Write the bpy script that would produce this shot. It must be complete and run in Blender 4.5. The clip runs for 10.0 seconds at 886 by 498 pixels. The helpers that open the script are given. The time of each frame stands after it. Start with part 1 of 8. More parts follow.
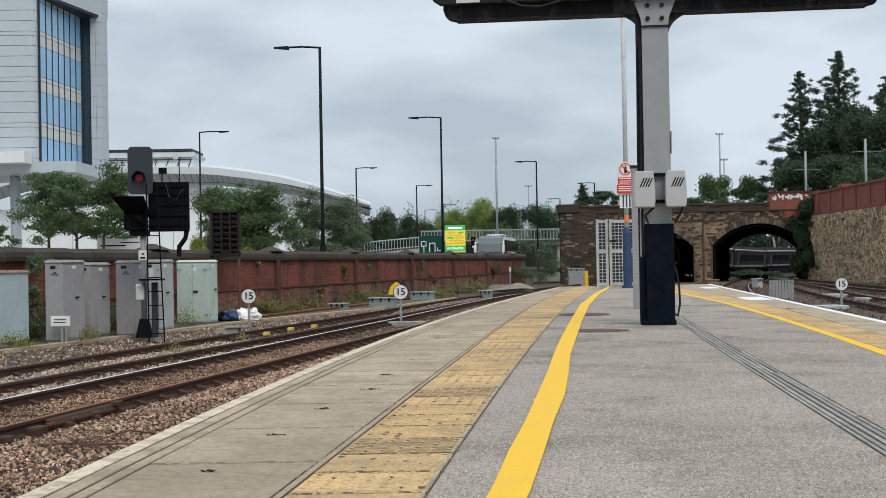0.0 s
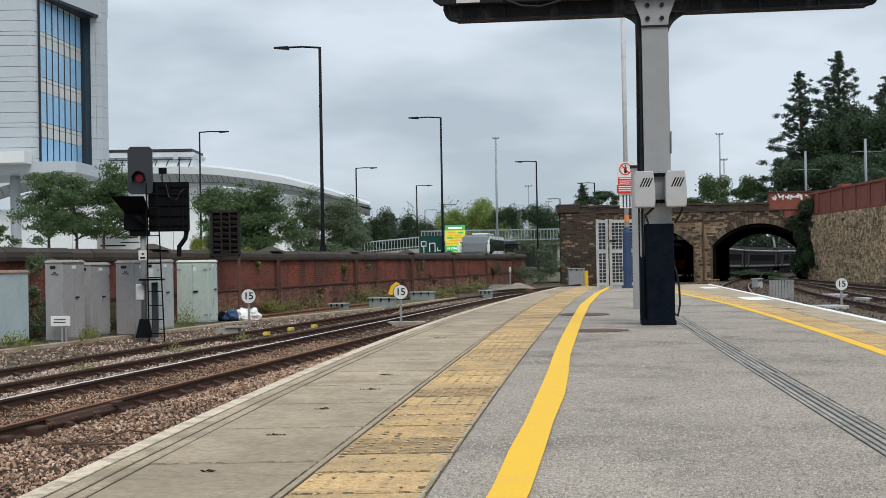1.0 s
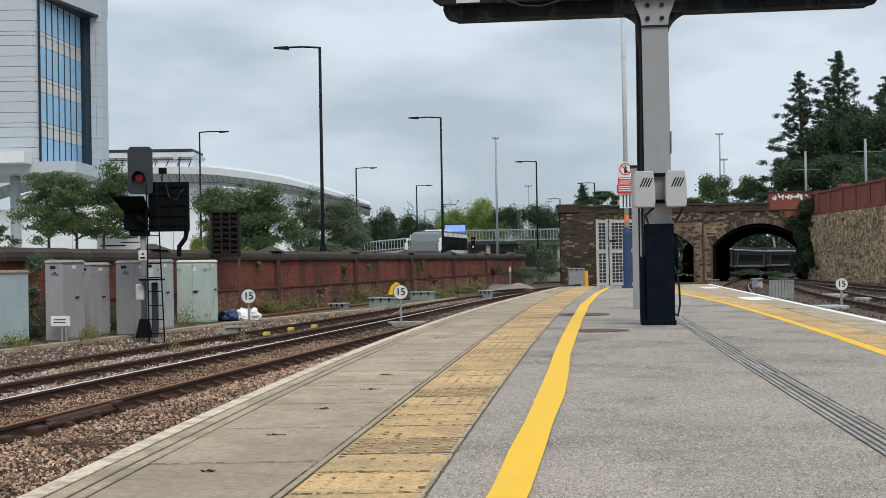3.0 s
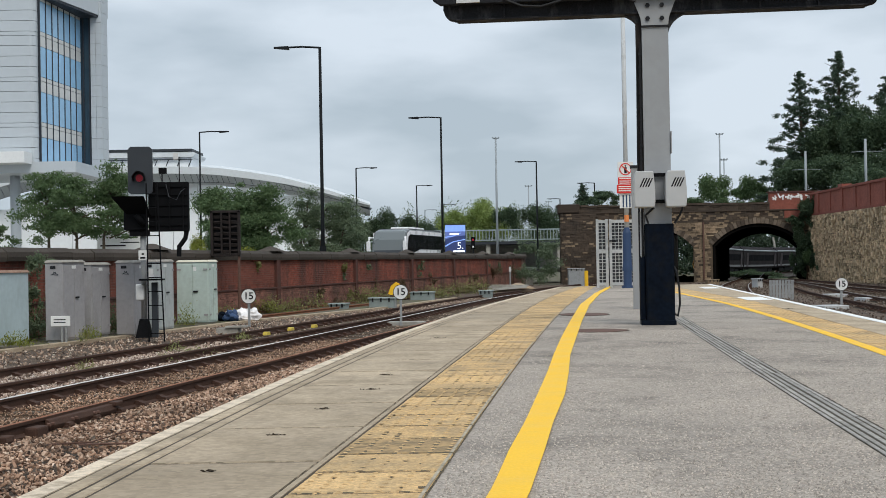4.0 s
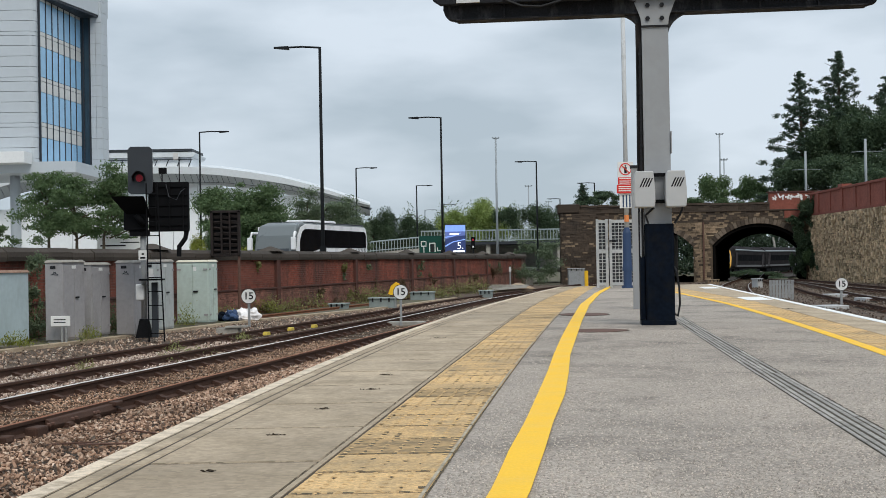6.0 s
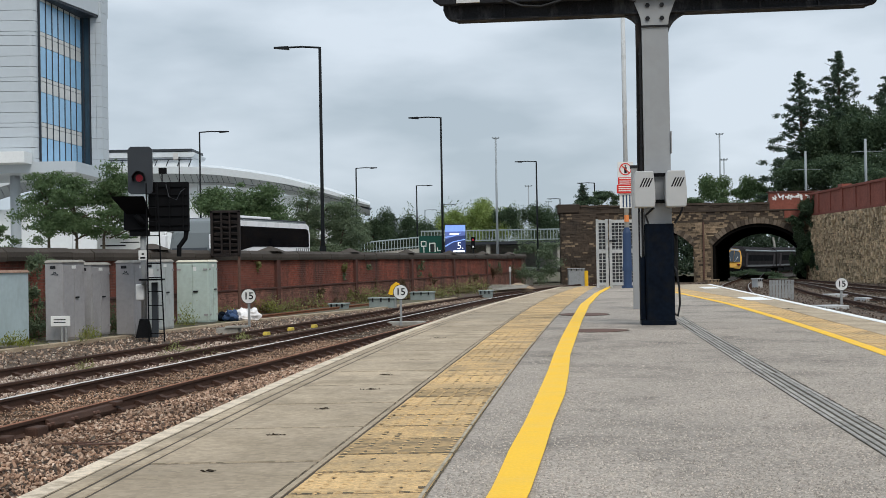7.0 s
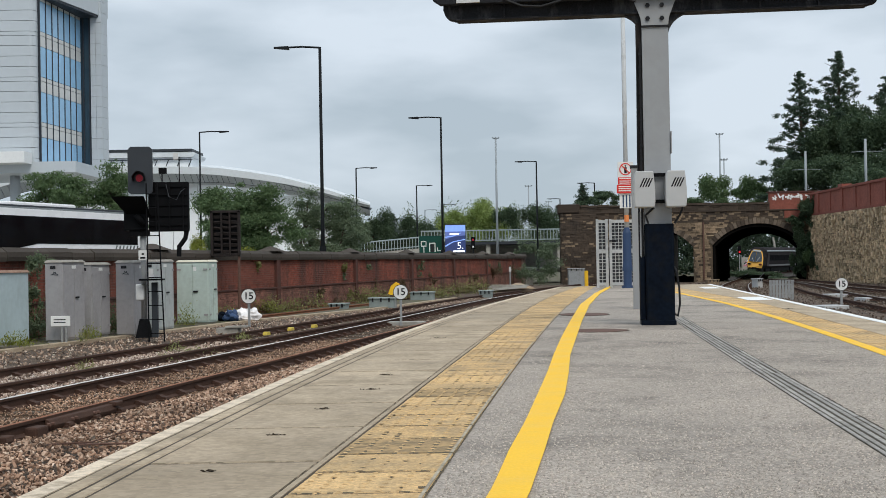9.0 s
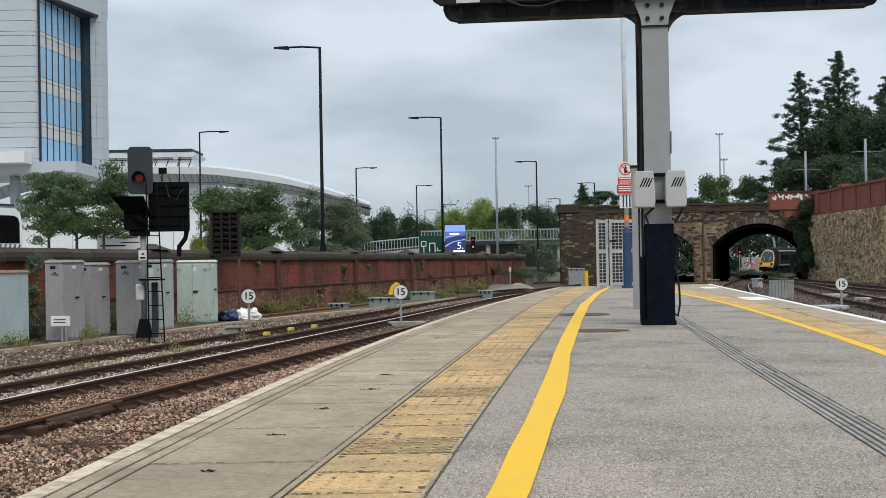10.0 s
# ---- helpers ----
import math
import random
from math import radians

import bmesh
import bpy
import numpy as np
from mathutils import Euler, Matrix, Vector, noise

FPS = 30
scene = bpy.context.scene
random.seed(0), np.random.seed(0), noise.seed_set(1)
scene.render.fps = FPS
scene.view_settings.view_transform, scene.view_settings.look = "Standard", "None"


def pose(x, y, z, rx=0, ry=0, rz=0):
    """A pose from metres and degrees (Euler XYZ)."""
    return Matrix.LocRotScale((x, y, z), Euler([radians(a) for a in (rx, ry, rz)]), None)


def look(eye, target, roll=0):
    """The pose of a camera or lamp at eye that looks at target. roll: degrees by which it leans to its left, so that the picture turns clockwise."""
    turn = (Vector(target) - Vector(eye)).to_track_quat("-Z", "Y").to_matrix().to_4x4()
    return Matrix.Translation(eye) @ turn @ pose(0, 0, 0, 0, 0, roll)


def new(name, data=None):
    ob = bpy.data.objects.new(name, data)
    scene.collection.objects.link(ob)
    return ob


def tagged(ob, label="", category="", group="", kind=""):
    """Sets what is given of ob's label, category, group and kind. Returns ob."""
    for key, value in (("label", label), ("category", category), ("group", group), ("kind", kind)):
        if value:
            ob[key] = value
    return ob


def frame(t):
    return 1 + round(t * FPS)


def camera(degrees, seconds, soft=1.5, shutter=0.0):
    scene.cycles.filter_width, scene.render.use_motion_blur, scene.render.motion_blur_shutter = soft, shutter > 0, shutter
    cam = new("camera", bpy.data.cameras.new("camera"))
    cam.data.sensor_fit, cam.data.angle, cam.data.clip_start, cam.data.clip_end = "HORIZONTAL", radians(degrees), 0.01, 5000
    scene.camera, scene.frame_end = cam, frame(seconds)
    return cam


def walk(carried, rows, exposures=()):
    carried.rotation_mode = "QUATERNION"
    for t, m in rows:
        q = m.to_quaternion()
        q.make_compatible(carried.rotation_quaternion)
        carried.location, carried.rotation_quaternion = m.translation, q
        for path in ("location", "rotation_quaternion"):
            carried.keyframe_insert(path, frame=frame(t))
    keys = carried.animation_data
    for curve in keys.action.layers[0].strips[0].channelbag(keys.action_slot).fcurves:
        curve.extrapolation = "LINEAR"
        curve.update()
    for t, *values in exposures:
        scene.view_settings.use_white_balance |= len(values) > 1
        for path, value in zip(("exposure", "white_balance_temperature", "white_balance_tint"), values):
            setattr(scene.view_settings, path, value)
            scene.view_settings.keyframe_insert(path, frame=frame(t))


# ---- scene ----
cam = camera(37.95, 10.0, soft=0.6)
EYE = (0.0, 0.0, 0.70)
walk(cam, [(0.0, look(EYE, (0, 100, 1.753), -1.0)), (10.0, look(EYE, (0, 100, 1.753), -1.0))],
     exposures=[(0.0, 0.1), (10.0, 0.1)])

# ---- overcast daylight ----
world = bpy.data.worlds.new("overcast_sky")
scene.world = world
world.use_nodes = True
wn, wl = world.node_tree.nodes, world.node_tree.links
wn.clear()
sky = wn.new("ShaderNodeTexSky")
sky.sky_type, sky.sun_disc = "NISHITA", False
sky.sun_elevation, sky.sun_rotation = radians(52), radians(156)
coord = wn.new("ShaderNodeTexCoord")
sep = wn.new("ShaderNodeSeparateXYZ")
wl.new(coord.outputs["Generated"], sep.inputs[0])
stretch = wn.new("ShaderNodeMapping")
stretch.inputs["Location"].default_value = (2.35, 0.3, 0.9)
stretch.inputs["Scale"].default_value = (1.0, 1.0, 3.0)
wl.new(coord.outputs["Generated"], stretch.inputs[0])
cloud = wn.new("ShaderNodeTexNoise")
cloud.inputs["Scale"].default_value, cloud.inputs["Detail"].default_value = 5.2, 5
cloud.inputs["Roughness"].default_value = 0.45
wl.new(stretch.outputs[0], cloud.inputs["Vector"])
ramp = wn.new("ShaderNodeValToRGB")
ramp.color_ramp.elements[0].position, ramp.color_ramp.elements[0].color = 0.38, (0.485, 0.575, 0.655, 1)
ramp.color_ramp.elements[1].position, ramp.color_ramp.elements[1].color = 0.64, (0.75, 0.84, 0.935, 1)
wl.new(cloud.outputs["Fac"], ramp.inputs[0])
lift = wn.new("ShaderNodeMath")  # an overcast sky is brighter towards the zenith
lift.operation = "MULTIPLY_ADD"
lift.inputs[1].default_value, lift.inputs[2].default_value = 8.5, 8.7
lift.use_clamp = False
zpos = wn.new("ShaderNodeMath")
zpos.operation = "MAXIMUM"
zpos.inputs[1].default_value = 0.0
wl.new(sep.outputs["Z"], zpos.inputs[0])
zsq = wn.new("ShaderNodeMath")
zsq.operation = "MULTIPLY"
wl.new(zpos.outputs[0], zsq.inputs[0])
wl.new(zpos.outputs[0], zsq.inputs[1])
wl.new(zsq.outputs[0], lift.inputs[0])
scaled = wn.new("ShaderNodeVectorMath")
scaled.operation = "SCALE"
wl.new(ramp.outputs[0], scaled.inputs[0])
wl.new(lift.outputs[0], scaled.inputs["Scale"])
blend = wn.new("ShaderNodeMix")
blend.data_type = "RGBA"
blend.inputs["Factor"].default_value = 0.93
wl.new(sky.outputs[0], blend.inputs["A"])
wl.new(scaled.outputs[0], blend.inputs["B"])
back = wn.new("ShaderNodeBackground")
back.inputs["Strength"].default_value = 0.1
wl.new(blend.outputs["Result"], back.inputs[0])
wout = wn.new("ShaderNodeOutputWorld")
wl.new(back.outputs[0], wout.inputs[0])

sun_data = bpy.data.lights.new("sun", "SUN")
sun_data.energy, sun_data.angle, sun_data.color = 1.5, radians(25), (1.0, 0.93, 0.83)
sun = new("sun", sun_data)
sun.matrix_world = look((22, -50, 62), (0, 0, 0))


# ---- materials ----
def mat(name, col, rough=0.8, metal=0.0, var=0.25, scale=3.0, fine=60.0, bump=0.0, alt=None, altpos=0.62, altw=0.12,
        isl=0.0, obj=0.0, glow=0.0, spec=0.25, speck=0.0, bdist=0.01, run=1.0):
    """Base colour with broad stains, fine grain, patches of a second colour and relief, all in metres."""
    m = bpy.data.materials.new(name)
    m.use_nodes = True
    n, l = m.node_tree.nodes, m.node_tree.links
    b = n["Principled BSDF"]
    b.inputs["Roughness"].default_value, b.inputs["Metallic"].default_value = rough, metal
    b.inputs["Specular IOR Level"].default_value = spec
    if glow:
        b.inputs["Emission Color"].default_value = (*col, 1)
        b.inputs["Emission Strength"].default_value = glow
    tc = n.new("ShaderNodeTexCoord")
    big = n.new("ShaderNodeTexNoise")
    big.inputs["Scale"].default_value, big.inputs["Detail"].default_value = scale, 6
    big.inputs["Roughness"].default_value = 0.6
    l.new(tc.outputs["Object"], big.inputs["Vector"])
    small = n.new("ShaderNodeTexNoise")
    small.inputs["Scale"].default_value, small.inputs["Detail"].default_value = fine, 3
    l.new(tc.outputs["Object"], small.inputs["Vector"])
    src = None
    add = n.new("ShaderNodeMath")
    add.operation = "ADD"
    l.new(big.outputs["Fac"], add.inputs[0])
    l.new(small.outputs["Fac"], add.inputs[1])
    src = add.outputs[0]
    for strength, node, out in ((isl, "ShaderNodeNewGeometry", "Random Per Island"), (obj, "ShaderNodeObjectInfo", "Random")):
        if strength:
            r = n.new(node)
            mm = n.new("ShaderNodeMath")
            mm.operation = "MULTIPLY_ADD"
            mm.inputs[1].default_value = strength
            l.new(r.outputs[out], mm.inputs[0])
            l.new(src, mm.inputs[2])
            src = mm.outputs[0]
    mid = 1.0 + (isl + obj) / 2
    mr = n.new("ShaderNodeMapRange")
    half = 0.42 + (isl + obj) / 2
    mr.inputs["From Min"].default_value, mr.inputs["From Max"].default_value = mid - half, mid + half
    mr.inputs["To Min"].default_value, mr.inputs["To Max"].default_value = 1 - var, 1 + var
    l.new(src, mr.inputs["Value"])
    sc = n.new("ShaderNodeVectorMath")
    sc.operation = "SCALE"
    sc.inputs[0].default_value = col
    l.new(mr.outputs[0], sc.inputs["Scale"])
    colour = sc.outputs[0]
    if alt:
        patch = n.new("ShaderNodeTexNoise")
        patch.inputs["Scale"].default_value, patch.inputs["Detail"].default_value = scale * 1.7, 9
        patch.inputs["Roughness"].default_value = 0.7
        mp = n.new("ShaderNodeMapping")
        mp.inputs["Location"].default_value = (7.3, 2.1, 4.7)
        mp.inputs["Scale"].default_value = (1, 1, run)
        l.new(tc.outputs["Object"], mp.inputs[0])
        l.new(mp.outputs[0], patch.inputs["Vector"])
        f = n.new("ShaderNodeMapRange")
        f.inputs["From Min"].default_value, f.inputs["From Max"].default_value = altpos - altw, altpos + altw
        l.new(patch.outputs["Fac"], f.inputs["Value"])
        mx = n.new("ShaderNodeMix")
        mx.data_type = "RGBA"
        mx.inputs["B"].default_value = (*alt, 1)
        l.new(f.outputs[0], mx.inputs["Factor"])
        l.new(colour, mx.inputs["A"])
        colour = mx.outputs["Result"]
    if speck:
        vo = n.new("ShaderNodeTexVoronoi")
        vo.inputs["Scale"].default_value = fine * 1.6
        l.new(tc.outputs["Object"], vo.inputs["Vector"])
        hs = n.new("ShaderNodeSeparateColor")
        l.new(vo.outputs["Color"], hs.inputs[0])
        f2 = n.new("ShaderNodeMapRange")
        f2.inputs["To Min"].default_value, f2.inputs["To Max"].default_value = 1 - speck, 1 + speck
        l.new(hs.outputs[0], f2.inputs["Value"])
        sc2 = n.new("ShaderNodeVectorMath")
        sc2.operation = "SCALE"
        l.new(colour, sc2.inputs[0])
        l.new(f2.outputs[0], sc2.inputs["Scale"])
        colour = sc2.outputs[0]
    l.new(colour, b.inputs["Base Color"])
    if not glow:
        rr = n.new("ShaderNodeMapRange")
        rr.inputs["From Min"].default_value, rr.inputs["From Max"].default_value = 0.3, 0.7
        rr.inputs["To Min"].default_value, rr.inputs["To Max"].default_value = max(0.02, rough - 0.12), min(1, rough + 0.1)
        l.new(big.outputs["Fac"], rr.inputs["Value"])
        l.new(rr.outputs[0], b.inputs["Roughness"])
    if bump:
        bp = n.new("ShaderNodeBump")
        bp.inputs["Strength"].default_value, bp.inputs["Distance"].default_value = bump, bdist
        l.new(add.outputs[0], bp.inputs["Height"])
        l.new(bp.outputs[0], b.inputs["Normal"])
    return m


M_TARMAC = mat("platform_tarmac", (0.35, 0.303, 0.257), 0.9, var=0.28, scale=0.7, fine=70, bump=0.9, alt=(0.165, 0.145, 0.126), altpos=0.59, altw=0.11, speck=0.3)
M_CHIP = mat("tarmac_stone_grain", (0.42, 0.365, 0.312), 0.9, var=0.62, scale=0.7, fine=70, isl=2.2)
M_COPING = mat("coping_concrete", (0.40, 0.318, 0.225), 0.88, var=0.3, scale=1.6, fine=28, bump=0.25, alt=(0.26, 0.205, 0.14), altpos=0.55, altw=0.12, obj=0.8, speck=0.12)
M_EDGE = mat("worn_white_edge_paint", (0.64, 0.53, 0.40), 0.8, var=0.3, scale=6, fine=80, alt=(0.36, 0.29, 0.21), altpos=0.56, altw=0.08)
M_WHITE = mat("white_line_paint", (0.78, 0.78, 0.76), 0.75, var=0.12, scale=4, fine=60, alt=(0.5, 0.5, 0.48), altpos=0.68, altw=0.06)
M_TACT = mat("buff_tactile_concrete", (0.585, 0.385, 0.18), 0.85, var=0.24, scale=1.1, fine=60, bump=0.3, alt=(0.31, 0.232, 0.135), altpos=0.57, altw=0.13, obj=0.6, speck=0.2)
M_TACTDIRT = mat("grimy_tactile_concrete", (0.23, 0.165, 0.09), 0.9, var=0.45, scale=6, fine=50, bump=0.4, alt=(0.50, 0.33, 0.155), altpos=0.54)
M_TACTOLD = mat("worn_tactile_concrete", (0.52, 0.345, 0.165), 0.9, var=0.35, scale=3, fine=50, bump=0.4, alt=(0.29, 0.215, 0.125), altpos=0.56, obj=0.5, speck=0.2)
M_GROUT = mat("pale_grout", (0.42, 0.36, 0.27), 0.9, var=0.3, scale=4, alt=(0.2, 0.17, 0.13), altpos=0.55)
M_YELLOW = mat("yellow_line_paint", (0.86, 0.50, 0.025), 0.6, var=0.1, scale=3, fine=90, bump=0.2, alt=(0.7, 0.42, 0.06), altpos=0.66, altw=0.1)
M_JOINT = mat("dark_joint_dirt", (0.07, 0.055, 0.04), 0.95, var=0.3, scale=8)
M_DRAIN = mat("galvanised_drain_steel", (0.34, 0.32, 0.29), 0.75, 0.0, var=0.4, scale=5, obj=0.8, alt=(0.16, 0.15, 0.135), altpos=0.58)
M_IRON = mat("rusty_cast_iron", (0.125, 0.07, 0.053), 0.85, 0.0, var=0.35, scale=9, bump=0.3)
M_RUSTDK = mat("dark_flaking_rust", (0.022, 0.018, 0.017), 0.9, var=0.5, scale=5, bump=0.4, alt=(0.045, 0.03, 0.025), altpos=0.62)
M_PWALL = mat("platform_wall_brick", (0.16, 0.12, 0.1), 0.9, var=0.35, scale=2, bump=0.4)
M_BALLAST = mat("ballast_bed", (0.115, 0.085, 0.064), 0.95, var=0.5, scale=1.2, fine=26, bump=1.0, bdist=0.05, speck=0.55)
# stone bed whose dark colour holds the shadow over the far line
M_BEDDK = mat("shade_dark_track_bed", (0.042, 0.036, 0.03), 0.95, var=0.5, scale=1.2, fine=12, bump=0.8, bdist=0.05, speck=0.4)
M_EARTH = mat("weedy_dark_earth", (0.12, 0.10, 0.075), 0.95, var=0.4, scale=0.6, fine=14, bump=0.8, bdist=0.05, alt=(0.07, 0.085, 0.03), altpos=0.55)
# polished head; its bright sky glint is mostly put into the pale base colour
M_SHINE = mat("polished_rail_painted_glint", (0.72, 0.69, 0.64), 0.35, 0.25, var=0.12, scale=2)
M_RAIL = mat("rusty_rail_steel", (0.070, 0.038, 0.027), 0.85, 0.1, var=0.4, scale=4, bump=0.25)
M_DULL = mat("dull_rail_head", (0.22, 0.20, 0.185), 0.5, 0.2, var=0.2, scale=2)
M_RUSTRAIL = mat("orange_rusty_rail", (0.235, 0.10, 0.055), 0.85, 0.1, var=0.4, scale=3, bump=0.25)
M_SLEEPER = mat("weathered_timber_sleeper", (0.105, 0.078, 0.056), 0.95, var=0.5, scale=4, fine=40, bump=0.5, obj=0.5)
M_CONC = mat("grey_concrete", (0.36, 0.345, 0.31), 0.9, var=0.25, scale=1.4, fine=40, bump=0.3, alt=(0.22, 0.2, 0.17), altpos=0.6)
M_BRICK = mat("red_engineering_brick", (0.305, 0.092, 0.06), 0.88, var=0.6, scale=0.5, fine=50, bump=0.25, isl=0.9, obj=0.9, alt=(0.07, 0.04, 0.034), altpos=0.515, altw=0.13, run=0.3)
M_BRICKDK = mat("sooty_red_brick", (0.095, 0.038, 0.03), 0.9, var=0.4, scale=1.2, fine=50, bump=0.3, isl=0.4, alt=(0.07, 0.045, 0.038), altpos=0.56, altw=0.16)
M_BRICKLOW = mat("dark_sooty_brick", (0.235, 0.105, 0.078), 0.9, var=0.6, scale=0.6, fine=50, bump=0.3, isl=0.8, alt=(0.075, 0.05, 0.04), altpos=0.54, altw=0.12, run=0.4)
M_MORTAR = mat("sooty_mortar", (0.215, 0.145, 0.115), 0.95, var=0.45, scale=1.2, alt=(0.08, 0.06, 0.05), altpos=0.55)
M_COPSTONE = mat("dark_coping_stone", (0.062, 0.050, 0.041), 0.92, var=0.45, scale=1.4, fine=24, bump=0.5, obj=0.4, alt=(0.06, 0.052, 0.042), altpos=0.58)
M_SAND = mat("sooty_sandstone_block", (0.30, 0.22, 0.145), 0.92, var=0.6, scale=0.5, fine=9, bump=0.5, isl=0.75, obj=0.75, alt=(0.085, 0.066, 0.048), altpos=0.57, altw=0.14)
M_SANDDK = mat("dark_sandstone_block", (0.070, 0.052, 0.039), 0.92, var=0.7, scale=0.5, fine=9, bump=0.5, isl=0.8, obj=0.8, alt=(0.045, 0.037, 0.031), altpos=0.58, altw=0.14)
M_VOUS = mat("weathered_arch_stone", (0.155, 0.122, 0.092), 0.92, var=0.8, scale=0.5, fine=12, bump=0.4, obj=1.3, alt=(0.08, 0.064, 0.05), altpos=0.58)
M_SANDJ = mat("sandstone_joint", (0.10, 0.075, 0.052), 0.95, var=0.4, scale=0.7)
M_RUBBLE = mat("rubble_stone", (0.72, 0.55, 0.36), 0.92, var=0.85, scale=0.3, fine=10, isl=1.1, obj=1.1, bump=0.5, alt=(0.22, 0.17, 0.115), altpos=0.66, altw=0.12, run=0.3)
M_RUBJ = mat("rubble_mortar", (0.13, 0.10, 0.07), 0.95, var=0.5, scale=0.6, fine=8, alt=(0.09, 0.07, 0.05), altpos=0.58, run=0.4)
# near-black, matt lining colour stands in for the darkness inside the bores
M_LININGDK = mat("shade_black_tunnel_lining", (0.007, 0.0065, 0.006), 1.0, var=0.4, scale=0.8, bump=0.3, spec=0.0)
M_REDBRICK = mat("orange_red_brickwork", (0.25, 0.085, 0.062), 0.88, var=0.45, scale=0.6, fine=9, bump=0.2, obj=0.3, alt=(0.19, 0.06, 0.042), altpos=0.58)
M_CABGREY = mat("grey_cabinet_paint", (0.335, 0.325, 0.33), 0.6, var=0.12, scale=0.9, fine=9, alt=(0.22, 0.205, 0.195), altpos=0.62, altw=0.12, run=0.3)
M_CABBLUE = mat("pale_blue_grey_cabinet_paint", (0.44, 0.535, 0.56), 0.55, var=0.1, scale=1.0, fine=8, alt=(0.36, 0.43, 0.44), altpos=0.6, altw=0.15, run=0.4)
M_RUSTTOP = mat("rusty_cabinet_roof", (0.29, 0.19, 0.14), 0.85, var=0.3, scale=3, alt=(0.19, 0.11, 0.075), altpos=0.56)
M_CABPALE = mat("pale_green_grey_cabinet_paint", (0.47, 0.555, 0.51), 0.55, var=0.1, scale=1.1, fine=9, alt=(0.30, 0.32, 0.29), altpos=0.68)
M_CABLIGHT = mat("pale_grey_cabinet_paint", (0.42, 0.45, 0.445), 0.55, var=0.1, scale=1.2, fine=9, alt=(0.27, 0.27, 0.255), altpos=0.66)
M_CABTOP = mat("dusty_cabinet_roof", (0.30, 0.28, 0.25), 0.8, var=0.25, scale=2.5, alt=(0.2, 0.18, 0.15), altpos=0.6)
M_CREAM = mat("cream_cabinet_roof", (0.62, 0.58, 0.47), 0.6, var=0.12, scale=2.5)
M_BLACK = mat("black_signal_paint", (0.006, 0.0063, 0.0073), 0.7, var=0.4, scale=3, spec=0.07)
M_CHAR = mat("charcoal_backplate", (0.035, 0.04, 0.047), 0.55, var=0.15, scale=3, spec=0.3)
M_STEEL = mat("galvanised_steel", (0.33, 0.34, 0.34), 0.55, 0.35, var=0.2, scale=2.5, alt=(0.24, 0.24, 0.23), altpos=0.62)
M_GPAINT = mat("grey_steel_paint", (0.32, 0.33, 0.34), 0.5, var=0.05, scale=1.1, fine=9, alt=(0.265, 0.268, 0.27), altpos=0.6, altw=0.2)
M_DKSTEEL = mat("grimy_dark_steel", (0.018, 0.0185, 0.021), 0.7, 0.0, var=0.6, scale=3, alt=(0.085, 0.084, 0.086), altpos=0.63, altw=0.1, spec=0.15, run=0.4)
M_NAVY = mat("navy_paint", (0.0042, 0.0076, 0.0145), 0.75, var=0.5, scale=3, fine=25, spec=0.05, alt=(0.010, 0.011, 0.013), altpos=0.6)
M_BLUE = mat("blue_pole_paint", (0.035, 0.065, 0.14), 0.5, var=0.15, scale=3)
M_WPAINT = mat("white_paint", (0.72, 0.73, 0.73), 0.55, var=0.08, scale=3, alt=(0.55, 0.55, 0.53), altpos=0.68)
M_OFFWHITE = mat("off_white_plastic", (0.60, 0.60, 0.59), 0.5, var=0.07, scale=5)
M_SPEAKER = mat("pale_grey_speaker_plastic", (0.45, 0.455, 0.455), 0.5, var=0.04, scale=2, fine=8)
M_GATE = mat("greyish_white_gate_paint", (0.52, 0.53, 0.53), 0.6, var=0.15, scale=3, alt=(0.36, 0.36, 0.35), altpos=0.62)
M_BAG = mat("white_plastic_bag", (0.82, 0.79, 0.78), 0.4, var=0.1, scale=6)
M_RUBBER = mat("black_rubber_cable", (0.012, 0.012, 0.013), 0.55, var=0.2, scale=10)
M_LAMP = mat("dark_green_black_lamp_paint", (0.010, 0.0115, 0.013), 0.65, var=0.2, scale=2, spec=0.12)
M_MAST = mat("pale_mast_steel", (0.30, 0.33, 0.35), 0.6, 0.2, var=0.15, scale=1)
M_RED = mat("red_sign_vinyl", (0.62, 0.04, 0.035), 0.5, var=0.08, scale=6)
M_PINK = mat("pink_scrawl_paint", (0.55, 0.16, 0.24), 0.6, var=0.15, scale=4)
M_SIGNW = mat("white_sign_face", (0.74, 0.74, 0.72), 0.5, var=0.06, scale=8)
M_SIGNBK = mat("black_sign_paint", (0.015, 0.015, 0.016), 0.5, var=0.1, scale=8)
M_ORANGE = mat("orange_band", (0.75, 0.25, 0.08), 0.5, var=0.1, scale=6)
M_REDGLOW = mat("red_signal_lens", (0.62, 0.02, 0.035), 0.3, glow=0.22)
M_DIMRED = mat("shaded_red_signal_lens", (0.36, 0.015, 0.03), 0.3, glow=0.12)
M_TAILRED = mat("lit_red_tail_lamp", (0.9, 0.03, 0.05), 0.3, glow=1.6)
M_GRIME = mat("black_grime", (0.085, 0.066, 0.042), 0.95, var=0.4, scale=14, fine=60, alt=(0.16, 0.125, 0.075), altpos=0.52)
M_REDLENS = mat("dim_red_lens", (0.35, 0.01, 0.015), 0.2, glow=0.6)
M_CLAD = mat("pale_grey_cladding_panel", (0.47, 0.51, 0.545), 0.45, 0.0, var=0.05, scale=0.15, fine=2, obj=0.15)
M_CLADJ = mat("cladding_joint", (0.25, 0.27, 0.285), 0.8, var=0.1)
